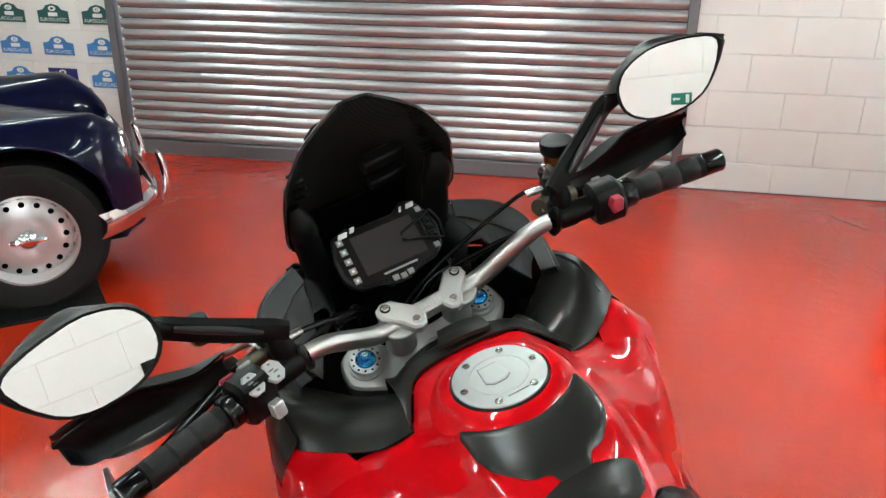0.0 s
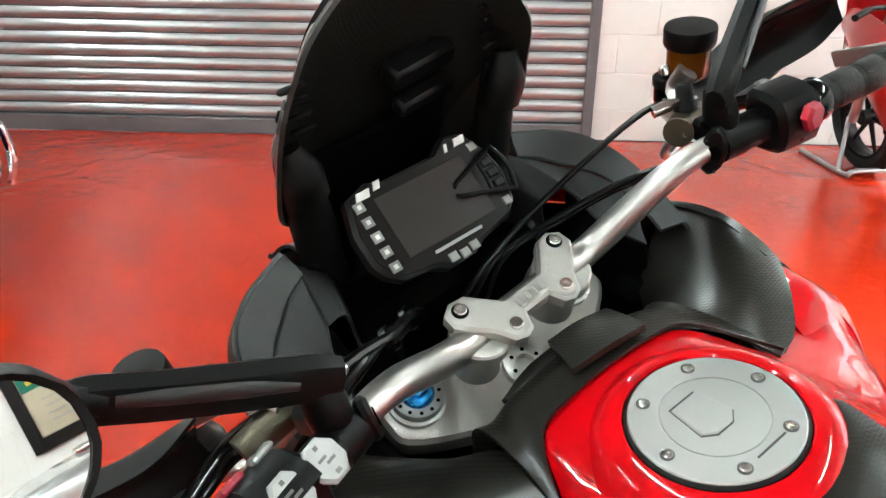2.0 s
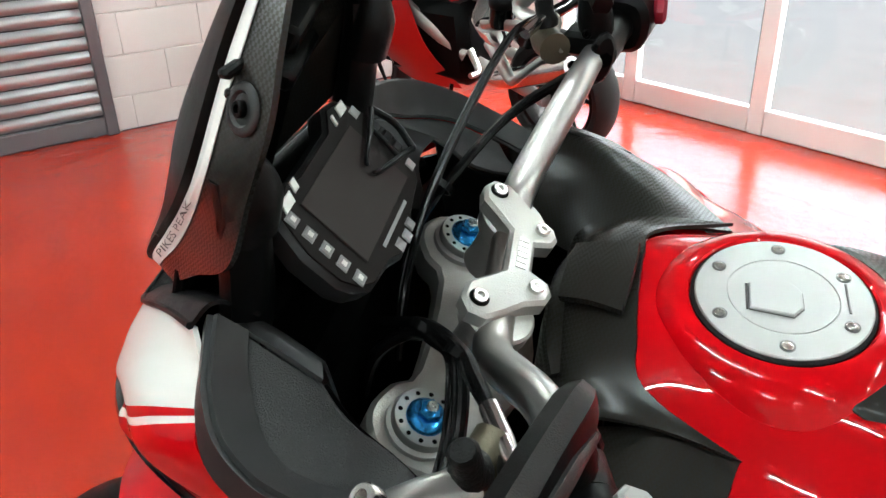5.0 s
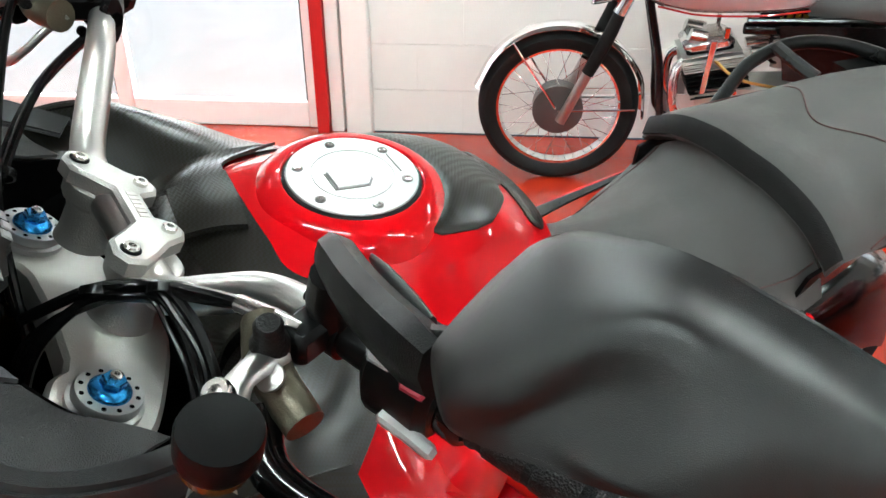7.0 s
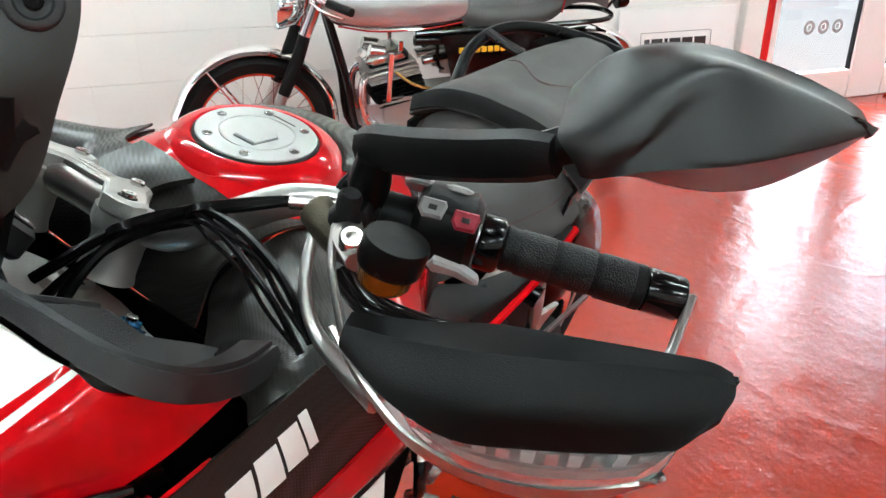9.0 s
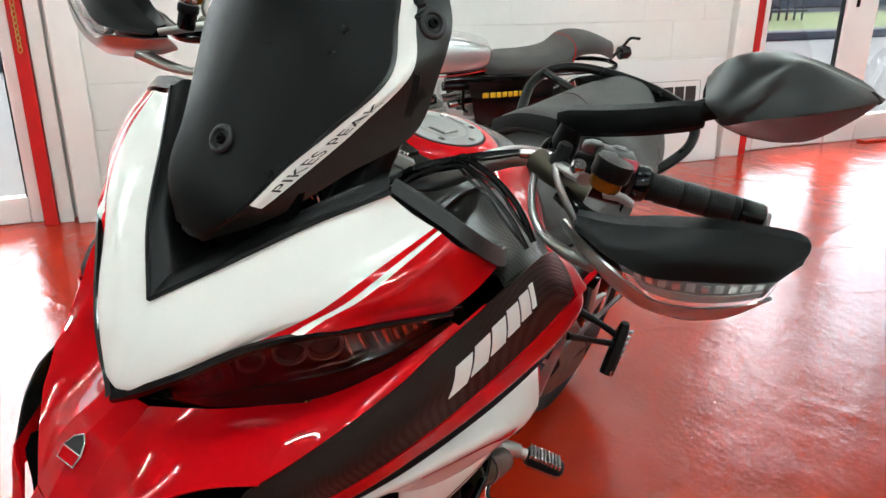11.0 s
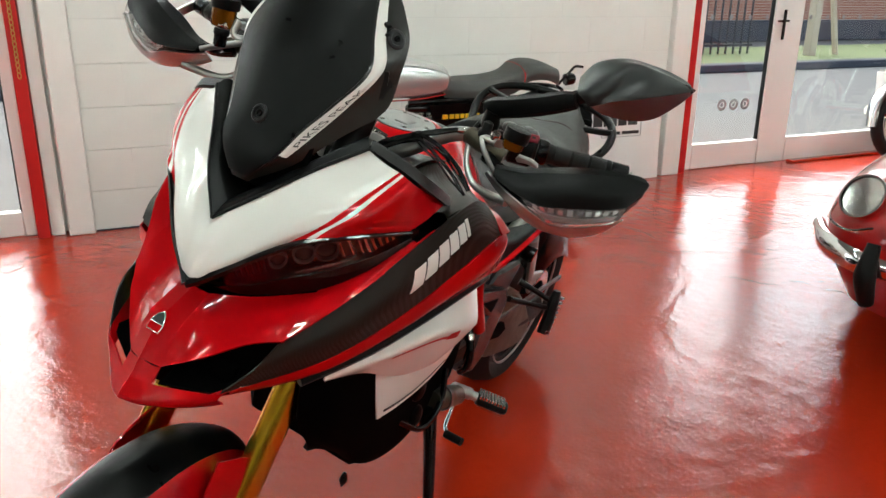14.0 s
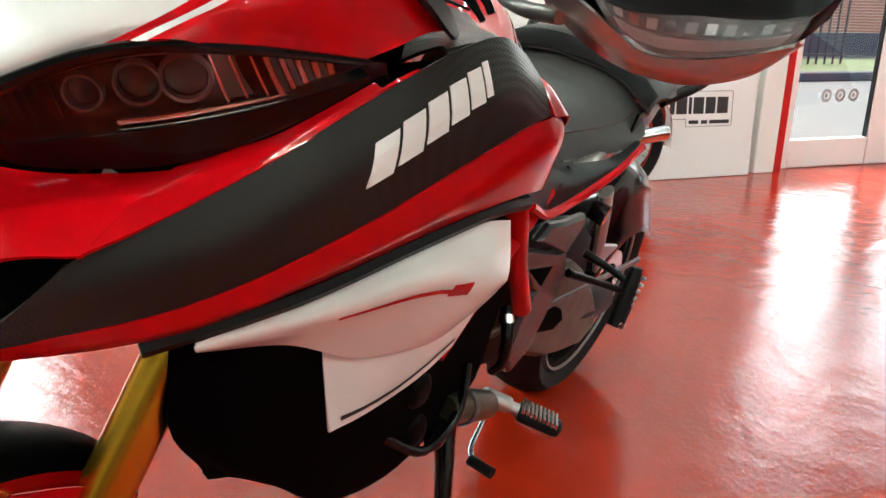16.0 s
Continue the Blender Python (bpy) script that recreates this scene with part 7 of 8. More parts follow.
both("tail_strut", tube([(-0.149, -0.600, 0.70), (-0.150, -0.640, 0.630), (-0.150, -0.680, 0.545)], [0.020, 0.018, 0.016], 10, 4, 0.6), CASTING, bike, "light cast subframe strut")
both("tail_strut", prism(side([(-0.660, 0.565), (-0.70, 0.560), (-0.790, 0.535), (-0.720, 0.515), (-0.700, 0.490), (-0.680, 0.520)]), 0.012, 0.003).at(LEFT(-0.145)), CASTING, bike, "light cast subframe end")
both("strut_knob", tube([(-0.135, -0.588, 0.660), (-0.168, -0.592, 0.656)], [0.020, 0.022], 16, 2), GLOSS, bike, "round black bung")
both("mount_nut", lathe([(0.013, 0), (0.013, 0.012), (0.009, 0.015), (0.0001, 0.015)], 6).at(frame_at((-0.200, -0.235, 0.455), (-1, 0, 0))), STEEL, bike)
arm = part("swing_arm", tube([(-0.02, -0.28, 0.44), (-0.09, -0.45, 0.42), (-0.115, -0.75, 0.36), (-0.10, -0.98, 0.31)], [0.05, 0.045, 0.045, 0.05], 14, 5, 0.8), DARK, bike, "single-sided swing arm")
R_AX = Vector((0.0, -0.985, 0.318))
rw, rm = wheel(bike, R_AX, 0.318, 0.185, 10, part, SATIN)
part("rim_band", ring([(0.224, -0.082), (0.230, -0.084), (0.230, -0.080), (0.224, -0.078)], 56).at(rm), PLATE, rw, "bright rim edge")
part("rear_disc", ring([(0.085, -0.100), (0.122, -0.100), (0.122, -0.095), (0.085, -0.095)], 40).at(rm), STEEL, rw, "rear brake disc")
part("sprocket", ring([(0.05, 0.10), (0.10, 0.10), (0.10, 0.107), (0.05, 0.107)], 40).at(rm), CASTING, rw)
hug = Surf([[tuple(R_AX + Vector((0.128 * s, math.cos(radians(a)) * (0.352 - 0.03 * abs(s) ** 3), math.sin(radians(a)) * 0.352 - 0.17 * abs(s) ** 3))) for s in (1, 0.94, 0.6, 0, -0.6, -0.94, -1)] for a in (42, 60, 75, 90, 105, 118)])
part("rear_hugger", hug.shell(4, 4, 0.003), GLOSS, bike, "gloss black rear hugger")
# foot pegs, gear lever and side stand


def peg(name, a, b, label):
    a, b = Vector(a), Vector(b)
    d = b - a
    p = part(name, tube([a, a + d * 0.25], [0.011, 0.013], 10, 1), ALU, bike, label)
    part("peg_rubber", tube([a + d * 0.22, a + d * 0.3, a + d * 0.9, b], [0.013, 0.0185, 0.0175, 0.012], 12, 3, 1.25), RUBBER, p, "ribbed black rubber")
    for i in range(9):
        q = a + d * (0.30 + 0.075 * i)
        part("peg_tooth", box((-0.003, -0.019, -0.019), (0.003, 0.019, 0.0195), 0.001).at(frame_at(q, (0, 0, 1), d)), STEEL, p)


for sx in (-1, 1):
    peg("foot_peg", (0.180 * sx, -0.345, 0.328), (0.278 * sx, -0.392, 0.308), "rubber-topped rider foot peg")
    # the pillion peg hangs folded on two thin struts, its ribbed edge outwards
    pp = part("pillion_peg", tube([(0.250 * sx, -0.628, 0.572), (0.252 * sx, -0.622, 0.545), (0.256 * sx, -0.606, 0.490), (0.258 * sx, -0.592, 0.452)], [0.010, 0.015, 0.017, 0.016], 10, 4, 1.5), RUBBER, bike, "folded black pillion foot peg")
    for i in range(8):
        part("peg_tooth", box((-0.004, -0.012, -0.004), (0.004, 0.012, 0.004), 0.0015).at(frame_at((0.268 * sx, -0.638 + 0.0050 * i, 0.552 - 0.0135 * i), (0, 0.35, -0.94), (sx, 0, 0))), PLATE, pp, "grey rib")
    part("peg_bolt", bolt(0.007, 0.004).at(frame_at((0.268 * sx, -0.585, 0.462), (sx, 0.5, 0.1))), STEEL, pp)
    part("pillion_bracket", tube([(0.150 * sx, -0.590, 0.568), (0.200 * sx, -0.603, 0.556), (0.250 * sx, -0.615, 0.540)], [0.010, 0.0075, 0.008], 10, 4), SATIN, bike, "black pillion bracket")
    part("pillion_bracket", tube([(0.172 * sx, -0.465, 0.570), (0.212 * sx, -0.540, 0.545), (0.252 * sx, -0.615, 0.520)], [0.009, 0.0065, 0.008], 10, 4), SATIN, bike)
    part("footrest_hinge", tube([(0.150 * sx, -0.305, 0.350), (0.184 * sx, -0.345, 0.330)], [0.017, 0.016], 12, 1), CASTING, bike, "alloy footrest hinge")
part("gear_lever", tube([(-0.160, -0.318, 0.335), (-0.164, -0.300, 0.300), (-0.172, -0.262, 0.268), (-0.190, -0.242, 0.260)], [0.007, 0.0055, 0.0055, 0.006], 10, 4), STEEL, bike, "bright gear lever")
part("gear_toe", tube([(-0.184, -0.242, 0.259), (-0.234, -0.237, 0.264)], 0.0105, 12, 1), RUBBER, bike, "rubber toe piece")
stand = part("side_stand", tube([(-0.155, -0.16, 0.36), (-0.185, -0.14, 0.30), (-0.240, -0.10, 0.16), (-0.288, -0.06, 0.02)], [0.020, 0.016, 0.0135, 0.012], 12, 5), GLOSS, bike, "black side stand, down")
# ---- the silver café racer against the block wall


def wire_wheel(parent, at, r, w, drum, n=36):
    m = frame_at(at, (1, 0, 0), (0, 1, 0))
    rr = r * 0.77
    t = part("tyre", ring([(rr, -w * 0.3), (rr + 0.02, -w * 0.45), (r - 0.03, -w * 0.48), (r - 0.006, -w * 0.26), (r, 0), (r - 0.006, w * 0.26), (r - 0.03, w * 0.48), (rr + 0.02, w * 0.45), (rr, w * 0.3)], 52).at(m), TYRE, parent, "black narrow tyre")
    part("rim", ring([(rr + 0.004, -w * 0.3), (rr + 0.004, w * 0.3), (rr - 0.010, w * 0.28), (rr - 0.018, 0), (rr - 0.010, -w * 0.28)], 52).at(m), CHROME, t, "chromed wheel rim")
    hub = part("hub", lathe([(0.03, -0.06), (drum, -0.045), (drum, 0.03), (0.035, 0.04), (0.03, 0.06)], 28).at(m), DARKCAST, t, "dark cast brake drum")
    for k in range(7):
        a = 2 * math.pi * k / 7
        # near-black disc paints the slot's shade on the drum
        part("drum_slot", lathe([(0.016, 0), (0.016, 0.002), (0.0001, 0.002)], 10).at(m @ pose(drum * 0.66 * math.cos(a), drum * 0.66 * math.sin(a), -0.047, 180)), VOID, hub)
    for i in range(n):
        a, b = 2 * math.pi * i / n, 2 * math.pi * i / n + (0.42 if i % 2 else -0.42)
        z = 0.03 if i % 4 < 2 else -0.03
        part("spoke", tube([(drum * 0.9 * math.cos(b), drum * 0.9 * math.sin(b), z), ((rr - 0.012) * math.cos(a), (rr - 0.012) * math.sin(a), 0)], 0.0016, 5, 1).at(m), CHROME, t)
    return t


def arc_guard(at, r, a0, a1, w, lip=0.02):
    """A curved mudguard blade over a wheel."""
    return Surf([[tuple(Vector(at) + Vector((w * s, math.cos(radians(a)) * r, math.sin(radians(a)) * r)) - Vector((0, math.cos(radians(a)), math.sin(radians(a)))) * lip * abs(s) ** 2) for s in (-1, -0.6, 0, 0.6, 1)] for a in np.linspace(a0, a1, 7)]).shell(4, 3, 0.002)


def cafe_racer(m):
    b = thing("cafe_racer", m, "silver café racer motorcycle with wire wheels beside the block wall", "motorcycle", "parked motorcycles")
    fa, ra = Vector((0, 0.71, 0.332)), Vector((0, -0.71, 0.332))
    wire_wheel(b, fa, 0.332, 0.095, 0.105)
    wire_wheel(b, ra, 0.332, 0.105, 0.095)
    part("front_mudguard", arc_guard(fa, 0.362, 15, 185, 0.058), CHROME, b, "chromed front mudguard")
    part("rear_mudguard", arc_guard(ra, 0.372, 10, 185, 0.062), CHROME, b, "chromed rear mudguard")
    for s in (-1, 1):
        x = 0.088 * s
        f = part("fork_leg", tube([(x, 0.70, 0.30), (x, 0.60, 0.52)], [0.022, 0.021], 12, 1), ALU, b, "bright fork slider")
        part("gaiter", tube([(x, 0.605, 0.51), (x, 0.545, 0.64), (x, 0.50, 0.76)], [0.026, 0.028, 0.024], 12, 4), RUBBER, f, "black rubber gaiter")
        part("fork_shroud", tube([(x, 0.505, 0.75), (x, 0.45, 0.88)], 0.026, 12, 1), CHROME, f)
        part("guard_stay", tube([(x * 0.8, 0.71, 0.34), (x * 0.75, 0.40, 0.35)], 0.005, 6, 1), CHROME, b, "bright mudguard stay")
        part("guard_stay", tube([(x * 0.8, 0.72, 0.35), (x * 0.75, 0.90, 0.62)], 0.005, 6, 1), CHROME, b)
        part("down_tube", tube([(0.03 * s, 0.40, 0.82), (0.06 * s, 0.33, 0.55), (0.09 * s, 0.27, 0.27), (0.10 * s, 0.0, 0.22), (0.10 * s, -0.35, 0.24)], 0.016, 10, 4), GLOSS, b, "black frame tube")
        part("exhaust", tube([(0.06 * s, 0.21, 0.58), (0.09 * s, 0.27, 0.52), (0.115 * s, 0.245, 0.36), (0.13 * s, 0.08, 0.30), (0.14 * s, -0.25, 0.31), (0.15 * s, -0.40, 0.35), (0.15 * s, -0.95, 0.42)], [0.02, 0.02, 0.02, 0.02, 0.022, 0.042, 0.040], 12, 5), CHROME, b, "chromed exhaust")
        part("shock", tube([(0.12 * s, -0.66, 0.36), (0.11 * s, -0.52, 0.70)], 0.022, 12, 1), CHROME, b, "chromed rear shock")
        part("side_panel", Surf([[(0.145 * s, 0.02, 0.73), (0.15 * s, -0.18, 0.73), (0.13 * s, -0.42, 0.72)], [(0.155 * s, 0.0, 0.62), (0.16 * s, -0.18, 0.60), (0.14 * s, -0.40, 0.62)], [(0.14 * s, -0.02, 0.52), (0.15 * s, -0.18, 0.50), (0.12 * s, -0.36, 0.54)]]).shell(4, 4, 0.012), GLOSS, b, "gloss black side panel with gold script")
        for i in range(7):
            part("script_bar", box((0.158 * s - 0.004, -0.235 + 0.03 * i, 0.655), (0.158 * s + 0.004, -0.213 + 0.03 * i, 0.678), 0.001), YELLOW, b, "", 0)
        part("clip_on_bar", tube([(0.09 * s, 0.46, 0.90), (0.20 * s, 0.47, 0.92), (0.34 * s, 0.38, 0.90)], 0.012, 10, 4), CHROME, b, "low chromed handlebar")
        part("grip", tube([(0.25 * s, 0.44, 0.913), (0.35 * s, 0.374, 0.90)], 0.017, 10, 1), RUBBER, b)
        part("lever", tube([(0.21 * s, 0.50, 0.91), (0.30 * s, 0.47, 0.895), (0.37 * s, 0.41, 0.885)], 0.005, 8, 4), CHROME, b)
    tank = []
    for y, hw, zt, zb in ((0.42, 0.05, 0.90, 0.82), (0.36, 0.105, 0.935, 0.775), (0.22, 0.135, 0.955, 0.755), (0.06, 0.132, 0.945, 0.755), (-0.06, 0.10, 0.91, 0.765), (-0.10, 0.06, 0.88, 0.80)):
        tank.append([(-hw * 0.6, y, zb), (-hw, y, zb + 0.03), (-hw * 1.02, y, (zt + zb) / 2 + 0.02), (-hw * 0.75, y, zt - 0.022), (0, y, zt), (hw * 0.75, y, zt - 0.022), (hw * 1.02, y, (zt + zb) / 2 + 0.02), (hw, y, zb + 0.03), (hw * 0.6, y, zb)])
    t = part("tank", Surf(tank).shell(5, 4, 0.004), SILVER, b, "polished silver fuel tank with a red lower line")
    part("tank_line", tube([(-0.10, 0.37, 0.782), (-0.135, 0.22, 0.762), (-0.130, 0.06, 0.762), (-0.10, -0.06, 0.772)], 0.004, 6, 5), BACKRED, t)
    part("tank_cap", lathe([(0.03, 0), (0.032, 0.01), (0.028, 0.02), (0.0001, 0.022)], 20).at(pose(0, 0.2, 0.955)), CHROME, t)
    seat = []
    for y, hw, z in ((-0.06, 0.08, 0.835), (-0.16, 0.12, 0.832), (-0.34, 0.14, 0.835), (-0.46, 0.14, 0.86), (-0.54, 0.135, 0.915), (-0.66, 0.12, 0.915), (-0.78, 0.06, 0.87)):
        seat.append([(-hw, y, z - 0.085), (-hw, y, z - 0.04), (-hw * 0.7, y, z - 0.006), (0, y, z), (hw * 0.7, y, z - 0.006), (hw, y, z - 0.04), (hw, y, z - 0.085)])
    st = part("seat", Surf(seat).shell(4, 4, 0.01), SEAT, b, "black humped seat with red piping")
    part("piping", tube([(-0.142, -0.50, 0.80), (-0.138, -0.51, 0.86), (-0.09, -0.515, 0.893), (0, -0.52, 0.902), (0.09, -0.515, 0.893), (0.138, -0.51, 0.86)], 0.004, 6, 4), BACKRED, st, "red piping")
    part("seat_rail", tube([(-0.12, 0.10, 0.74), (-0.125, -0.30, 0.745), (-0.12, -0.72, 0.75), (0, -0.82, 0.755), (0.12, -0.72, 0.75), (0.125, -0.30, 0.745), (0.12, 0.10, 0.74)], 0.012, 8, 5), GLOSS, b)
    # engine: crankcase, leaning finned barrels, head, primary case
    e = part("crankcase", Surf([[(-0.10, 0.20, z), (-0.12, 0.05, z + 0.01), (-0.115, -0.16, z + 0.02), (-0.08, -0.22, z + 0.03)] for z in (0.46, 0.36, 0.26)]).shell(4, 4, 0.19), CASTING, b, "cast alloy engine")
    part("primary_case", lathe([(0.085, 0), (0.09, 0.01), (0.085, 0.025), (0.05, 0.03), (0.0001, 0.03)], 26).at(frame_at((-0.12, 0.06, 0.36), (-1, 0, 0)) @ Matrix.Diagonal((1.0, 1.75, 1, 1))), STEEL, e, "polished primary case")
    tilt = pose(0, 0.13, 0.44, -15, 0, 0)
    for i in range(9):
        part("fin", box((-0.115 + 0.004 * (i % 2), -0.085, 0.0), (0.115, 0.085, 0.006), 0.002).at(tilt @ pose(0, 0, 0.018 * i)), CASTING if i > 5 else DARK, e)
    part("barrel", box((-0.085, -0.065, -0.02), (0.085, 0.065, 0.20), 0.01).at(tilt), DARK, e)
    part("rocker_box", box((-0.09, -0.07, 0.165), (0.09, 0.07, 0.225), 0.02).at(tilt), STEEL, e)
    for s in (-1, 1):
        part("carburettor", tube([(0.05 * s, 0.06, 0.60), (0.05 * s, -0.04, 0.62), (0.05 * s, -0.08, 0.62)], [0.022, 0.026, 0.034], 14, 3), STEEL, e, "alloy carburettor")
        part("float_bowl", cyl((0.05 * s, -0.02, 0.54), (0.05 * s, -0.02, 0.61), 0.022), CASTING, e)
        part("rocker_cap", cyl((0.06 * s, 0.19, 0.655), (0.06 * s, 0.235, 0.665), 0.024), STEEL, e)
        part("head_bolt", cyl((0.085 * s, 0.14, 0.66), (0.085 * s, 0.14, 0.70), 0.008, 8), CHROME, e)
        part("bell_mouth", lathe([(0.024, 0), (0.028, 0.02), (0.036, 0.032), (0.034, 0.033), (0.022, 0.0)], 18).at(frame_at((0.05 * s, -0.075, 0.62), (0, -1, 0))), CHROME, e, "bright intake trumpet")
        part("fuel_hose", tube([(0.05 * s, -0.02, 0.55), (0.10 * s, 0.02, 0.60), (0.09 * s, 0.02, 0.74)], 0.006, 8, 5), CABLE, e)
        part("push_rod_tube", cyl((0.115 * s, 0.185, 0.45), (0.115 * s, 0.175, 0.66), 0.010, 10), CHROME, e)
        part("engine_plate", box((0.105 * s - 0.004, 0.20, 0.27), (0.105 * s + 0.004, 0.28, 0.44), 0.003), PLATE, e, "alloy engine plate")
        for y, z in ((0.22, 0.30), (0.26, 0.40), (0.05, 0.30), (-0.05, 0.44), (-0.14, 0.40), (-0.20, 0.30), (0.10, 0.46)):
            part("case_bolt", cyl((0.10 * s, y, z), (0.132 * s, y, z), 0.010, 8), CHROME, e)
    for i in range(4):
        part("head_fin", box((-0.112, -0.082, 0.0), (0.112, 0.082, 0.004), 0.0015).at(tilt @ pose(0, 0, 0.118 + 0.016 * i)), CASTING, e, "pale alloy cylinder head fin")
    part("intake_box", box((-0.10, -0.26, 0.47), (0.10, -0.09, 0.70), 0.03), DARK, b, "black air box behind the carburettors")
    part("coil", cyl((-0.10, -0.02, 0.70), (-0.10, 0.10, 0.705), 0.022), GLOSS, b, "black ignition coil")
    part("timing_cover", lathe([(0.06, 0), (0.062, 0.012), (0.045, 0.022), (0.0001, 0.024)], 22).at(frame_at((-0.118, 0.19, 0.40), (-1, 0, 0))), CHROME, e, "polished timing cover")
    part("gearbox", box((-0.10, -0.24, 0.28), (0.09, -0.06, 0.46), 0.03), CASTING, e)
    part("oil_pipe", tube([(-0.10, 0.18, 0.60), (-0.13, 0.10, 0.52), (-0.12, -0.02, 0.48)], 0.006, 8, 5), BRASS, e)
    part("battery_box", box((-0.12, -0.40, 0.44), (0.12, -0.24, 0.70), 0.02), GLOSS, b)
    part("headlamp", lathe([(0.03, -0.11), (0.075, -0.07), (0.092, -0.01), (0.094, 0.0), (0.088, 0.008), (0.0001, 0.022)], 28).at(frame_at((0, 0.60, 0.85), (0, 1, 0.05))), CHROME, b, "chromed headlamp")
    part("swing_arm", tube([(-0.08, -0.26, 0.34), (-0.085, -0.70, 0.332)], 0.02, 10, 1), GLOSS, b)
    part("swing_arm", tube([(0.08, -0.26, 0.34), (0.085, -0.70, 0.332)], 0.02, 10, 1), GLOSS, b)
    part("tail_lamp", lathe([(0.035, 0), (0.035, 0.04), (0.028, 0.055), (0.0001, 0.058)], 18).at(frame_at((0, -0.86, 0.80), (0, -1, 0.1))), GLOSS, b, "black tail lamp housing")
    part("tail_bracket", tube([(0, -0.80, 0.76), (0, -0.88, 0.84), (0.02, -0.93, 0.87), (-0.04, -0.94, 0.88)], 0.008, 8, 4), GLOSS, b)
    part("plate", box((-0.10, -0.945, 0.56), (0.10, -0.94, 0.72), 0.002), SIGNW, b, "blank pale number plate")
    part("centre_stand", tube([(-0.12, -0.18, 0.26), (-0.16, -0.22, 0.02), (0.16, -0.22, 0.02), (0.12, -0.18, 0.26)], 0.013, 8, 1), GLOSS, b)
    return b


racer = cafe_racer(pose(2.60, -0.98, 0) @ pose(0, 0, 0, 0, -7, 0))
# a long wheelbase: everything behind the engine sits further back
for ob in racer.children_recursive:
    for v in ob.data.vertices:
        v.co.y -= 0.12 * min(1.0, max(0.0, (0.25 - v.co.y) / 0.32))
far_racer = copy_thing(racer, pose(2.62, -6.18, 0, 0, 0, 172) @ pose(0, 0, 0, 0, -6, 0))
for ob in [q for q in racer.children_recursive if q.name.startswith("plate")]:
    bpy.data.objects.remove(ob)
tagged(far_racer, "chromed classic motorcycle parked by the glazed door")


# ---- the maroon sports bike behind, nose to the roller door side
def sports_bike(m):
    b = thing("sports_bike", m, "maroon and black faired sports motorcycle parked near the glazing", "motorcycle", "parked motorcycles")
    for y, w in ((0.70, 0.12), (-0.70, 0.18)):
        wheel(b, Vector((0, y, 0.305)), 0.305, w, 6, part, SATIN)
    for s in (-1, 1):
        f = [[(0.16 * s, 0.72, 0.90), (0.20 * s, 0.55, 0.92), (0.22 * s, 0.30, 0.88), (0.20 * s, 0.12, 0.84)],
             [(0.17 * s, 0.76, 0.80), (0.235 * s, 0.55, 0.76), (0.265 * s, 0.30, 0.72), (0.23 * s, 0.05, 0.70)],
             [(0.12 * s, 0.66, 0.66), (0.225 * s, 0.46, 0.58), (0.25 * s, 0.22, 0.52), (0.22 * s, -0.02, 0.50)],
             [(0.07 * s, 0.42, 0.40), (0.14 * s, 0.34, 0.32), (0.16 * s, 0.10, 0.27), (0.14 * s, -0.16, 0.28)]]
        sf = part("side_fairing", Surf(f if s < 0 else [r[::-1] for r in f]).shell(5, 6, 0.004), BACKRED, b, "maroon side fairing")
        part("fairing_vent", box((0.24 * s - 0.02, 0.22, 0.60), (0.24 * s + 0.02, 0.40, 0.66), 0.01), VOID, sf, "black vent")
        part("clip_on_bar", tube([(0.10 * s, 0.46, 0.93), (0.22 * s, 0.44, 0.94), (0.34 * s, 0.36, 0.93)], 0.012, 8, 4), SATIN, b)
        part("grip", tube([(0.24 * s, 0.43, 0.94), (0.36 * s, 0.345, 0.93)], 0.017, 10, 1), RUBBER, b)
        part("fork_leg", tube([(0.10 * s, 0.70, 0.30), (0.10 * s, 0.46, 0.90)], 0.026, 12, 1), CASTING, b)
        part("frame_spar", tube([(0.10 * s, 0.40, 0.82), (0.17 * s, 0.10, 0.66), (0.15 * s, -0.22, 0.46)], [0.04, 0.045, 0.04], 10, 4, 0.6), CASTING, b, "cast alloy frame spar")
        part("rearset", tube([(0.15 * s, -0.26, 0.50), (0.19 * s, -0.34, 0.42), (0.26 * s, -0.35, 0.42)], [0.02, 0.016, 0.014], 8, 3), ALU, b, "alloy footrest")
        part("mirror", tube([(0.15 * s, 0.62, 0.98), (0.28 * s, 0.60, 1.08), (0.38 * s, 0.56, 1.10)], [0.010, 0.014, 0.035], 10, 4), SATIN, b, "black mirror")
        part("exhaust", tube([(0.12 * s, -0.30, 0.36), (0.20 * s, -0.55, 0.42), (0.24 * s, -0.95, 0.55)], [0.025, 0.05, 0.05], 14, 4), STEEL, b, "steel silencer")
    part("nose_cone", Surf([[(x * 0.17, 0.72 + 0.14 * (1 - x * x), z) for x in (-1, -0.5, 0, 0.5, 1)] for z in (0.98, 0.88, 0.78, 0.68)]).shell(4, 4, 0.004), BACKRED, b, "maroon nose fairing")
    part("screen", Surf([[(x * 0.15, 0.70 + 0.10 * (1 - x * x) - d, z) for x in (-1, -0.5, 0, 0.5, 1)] for z, d in ((0.98, 0.0), (1.06, 0.06), (1.13, 0.15))]).shell(4, 4, 0.003), SMOKE, b, "smoked screen")
    tk = [[(x * hw, y, z - 0.16 * abs(x) ** 2.5) for x in (-1, -0.7, -0.35, 0, 0.35, 0.7, 1)] for y, hw, z in ((0.36, 0.12, 0.90), (0.26, 0.17, 0.97), (0.08, 0.175, 0.98), (-0.08, 0.14, 0.92), (-0.16, 0.10, 0.85))]
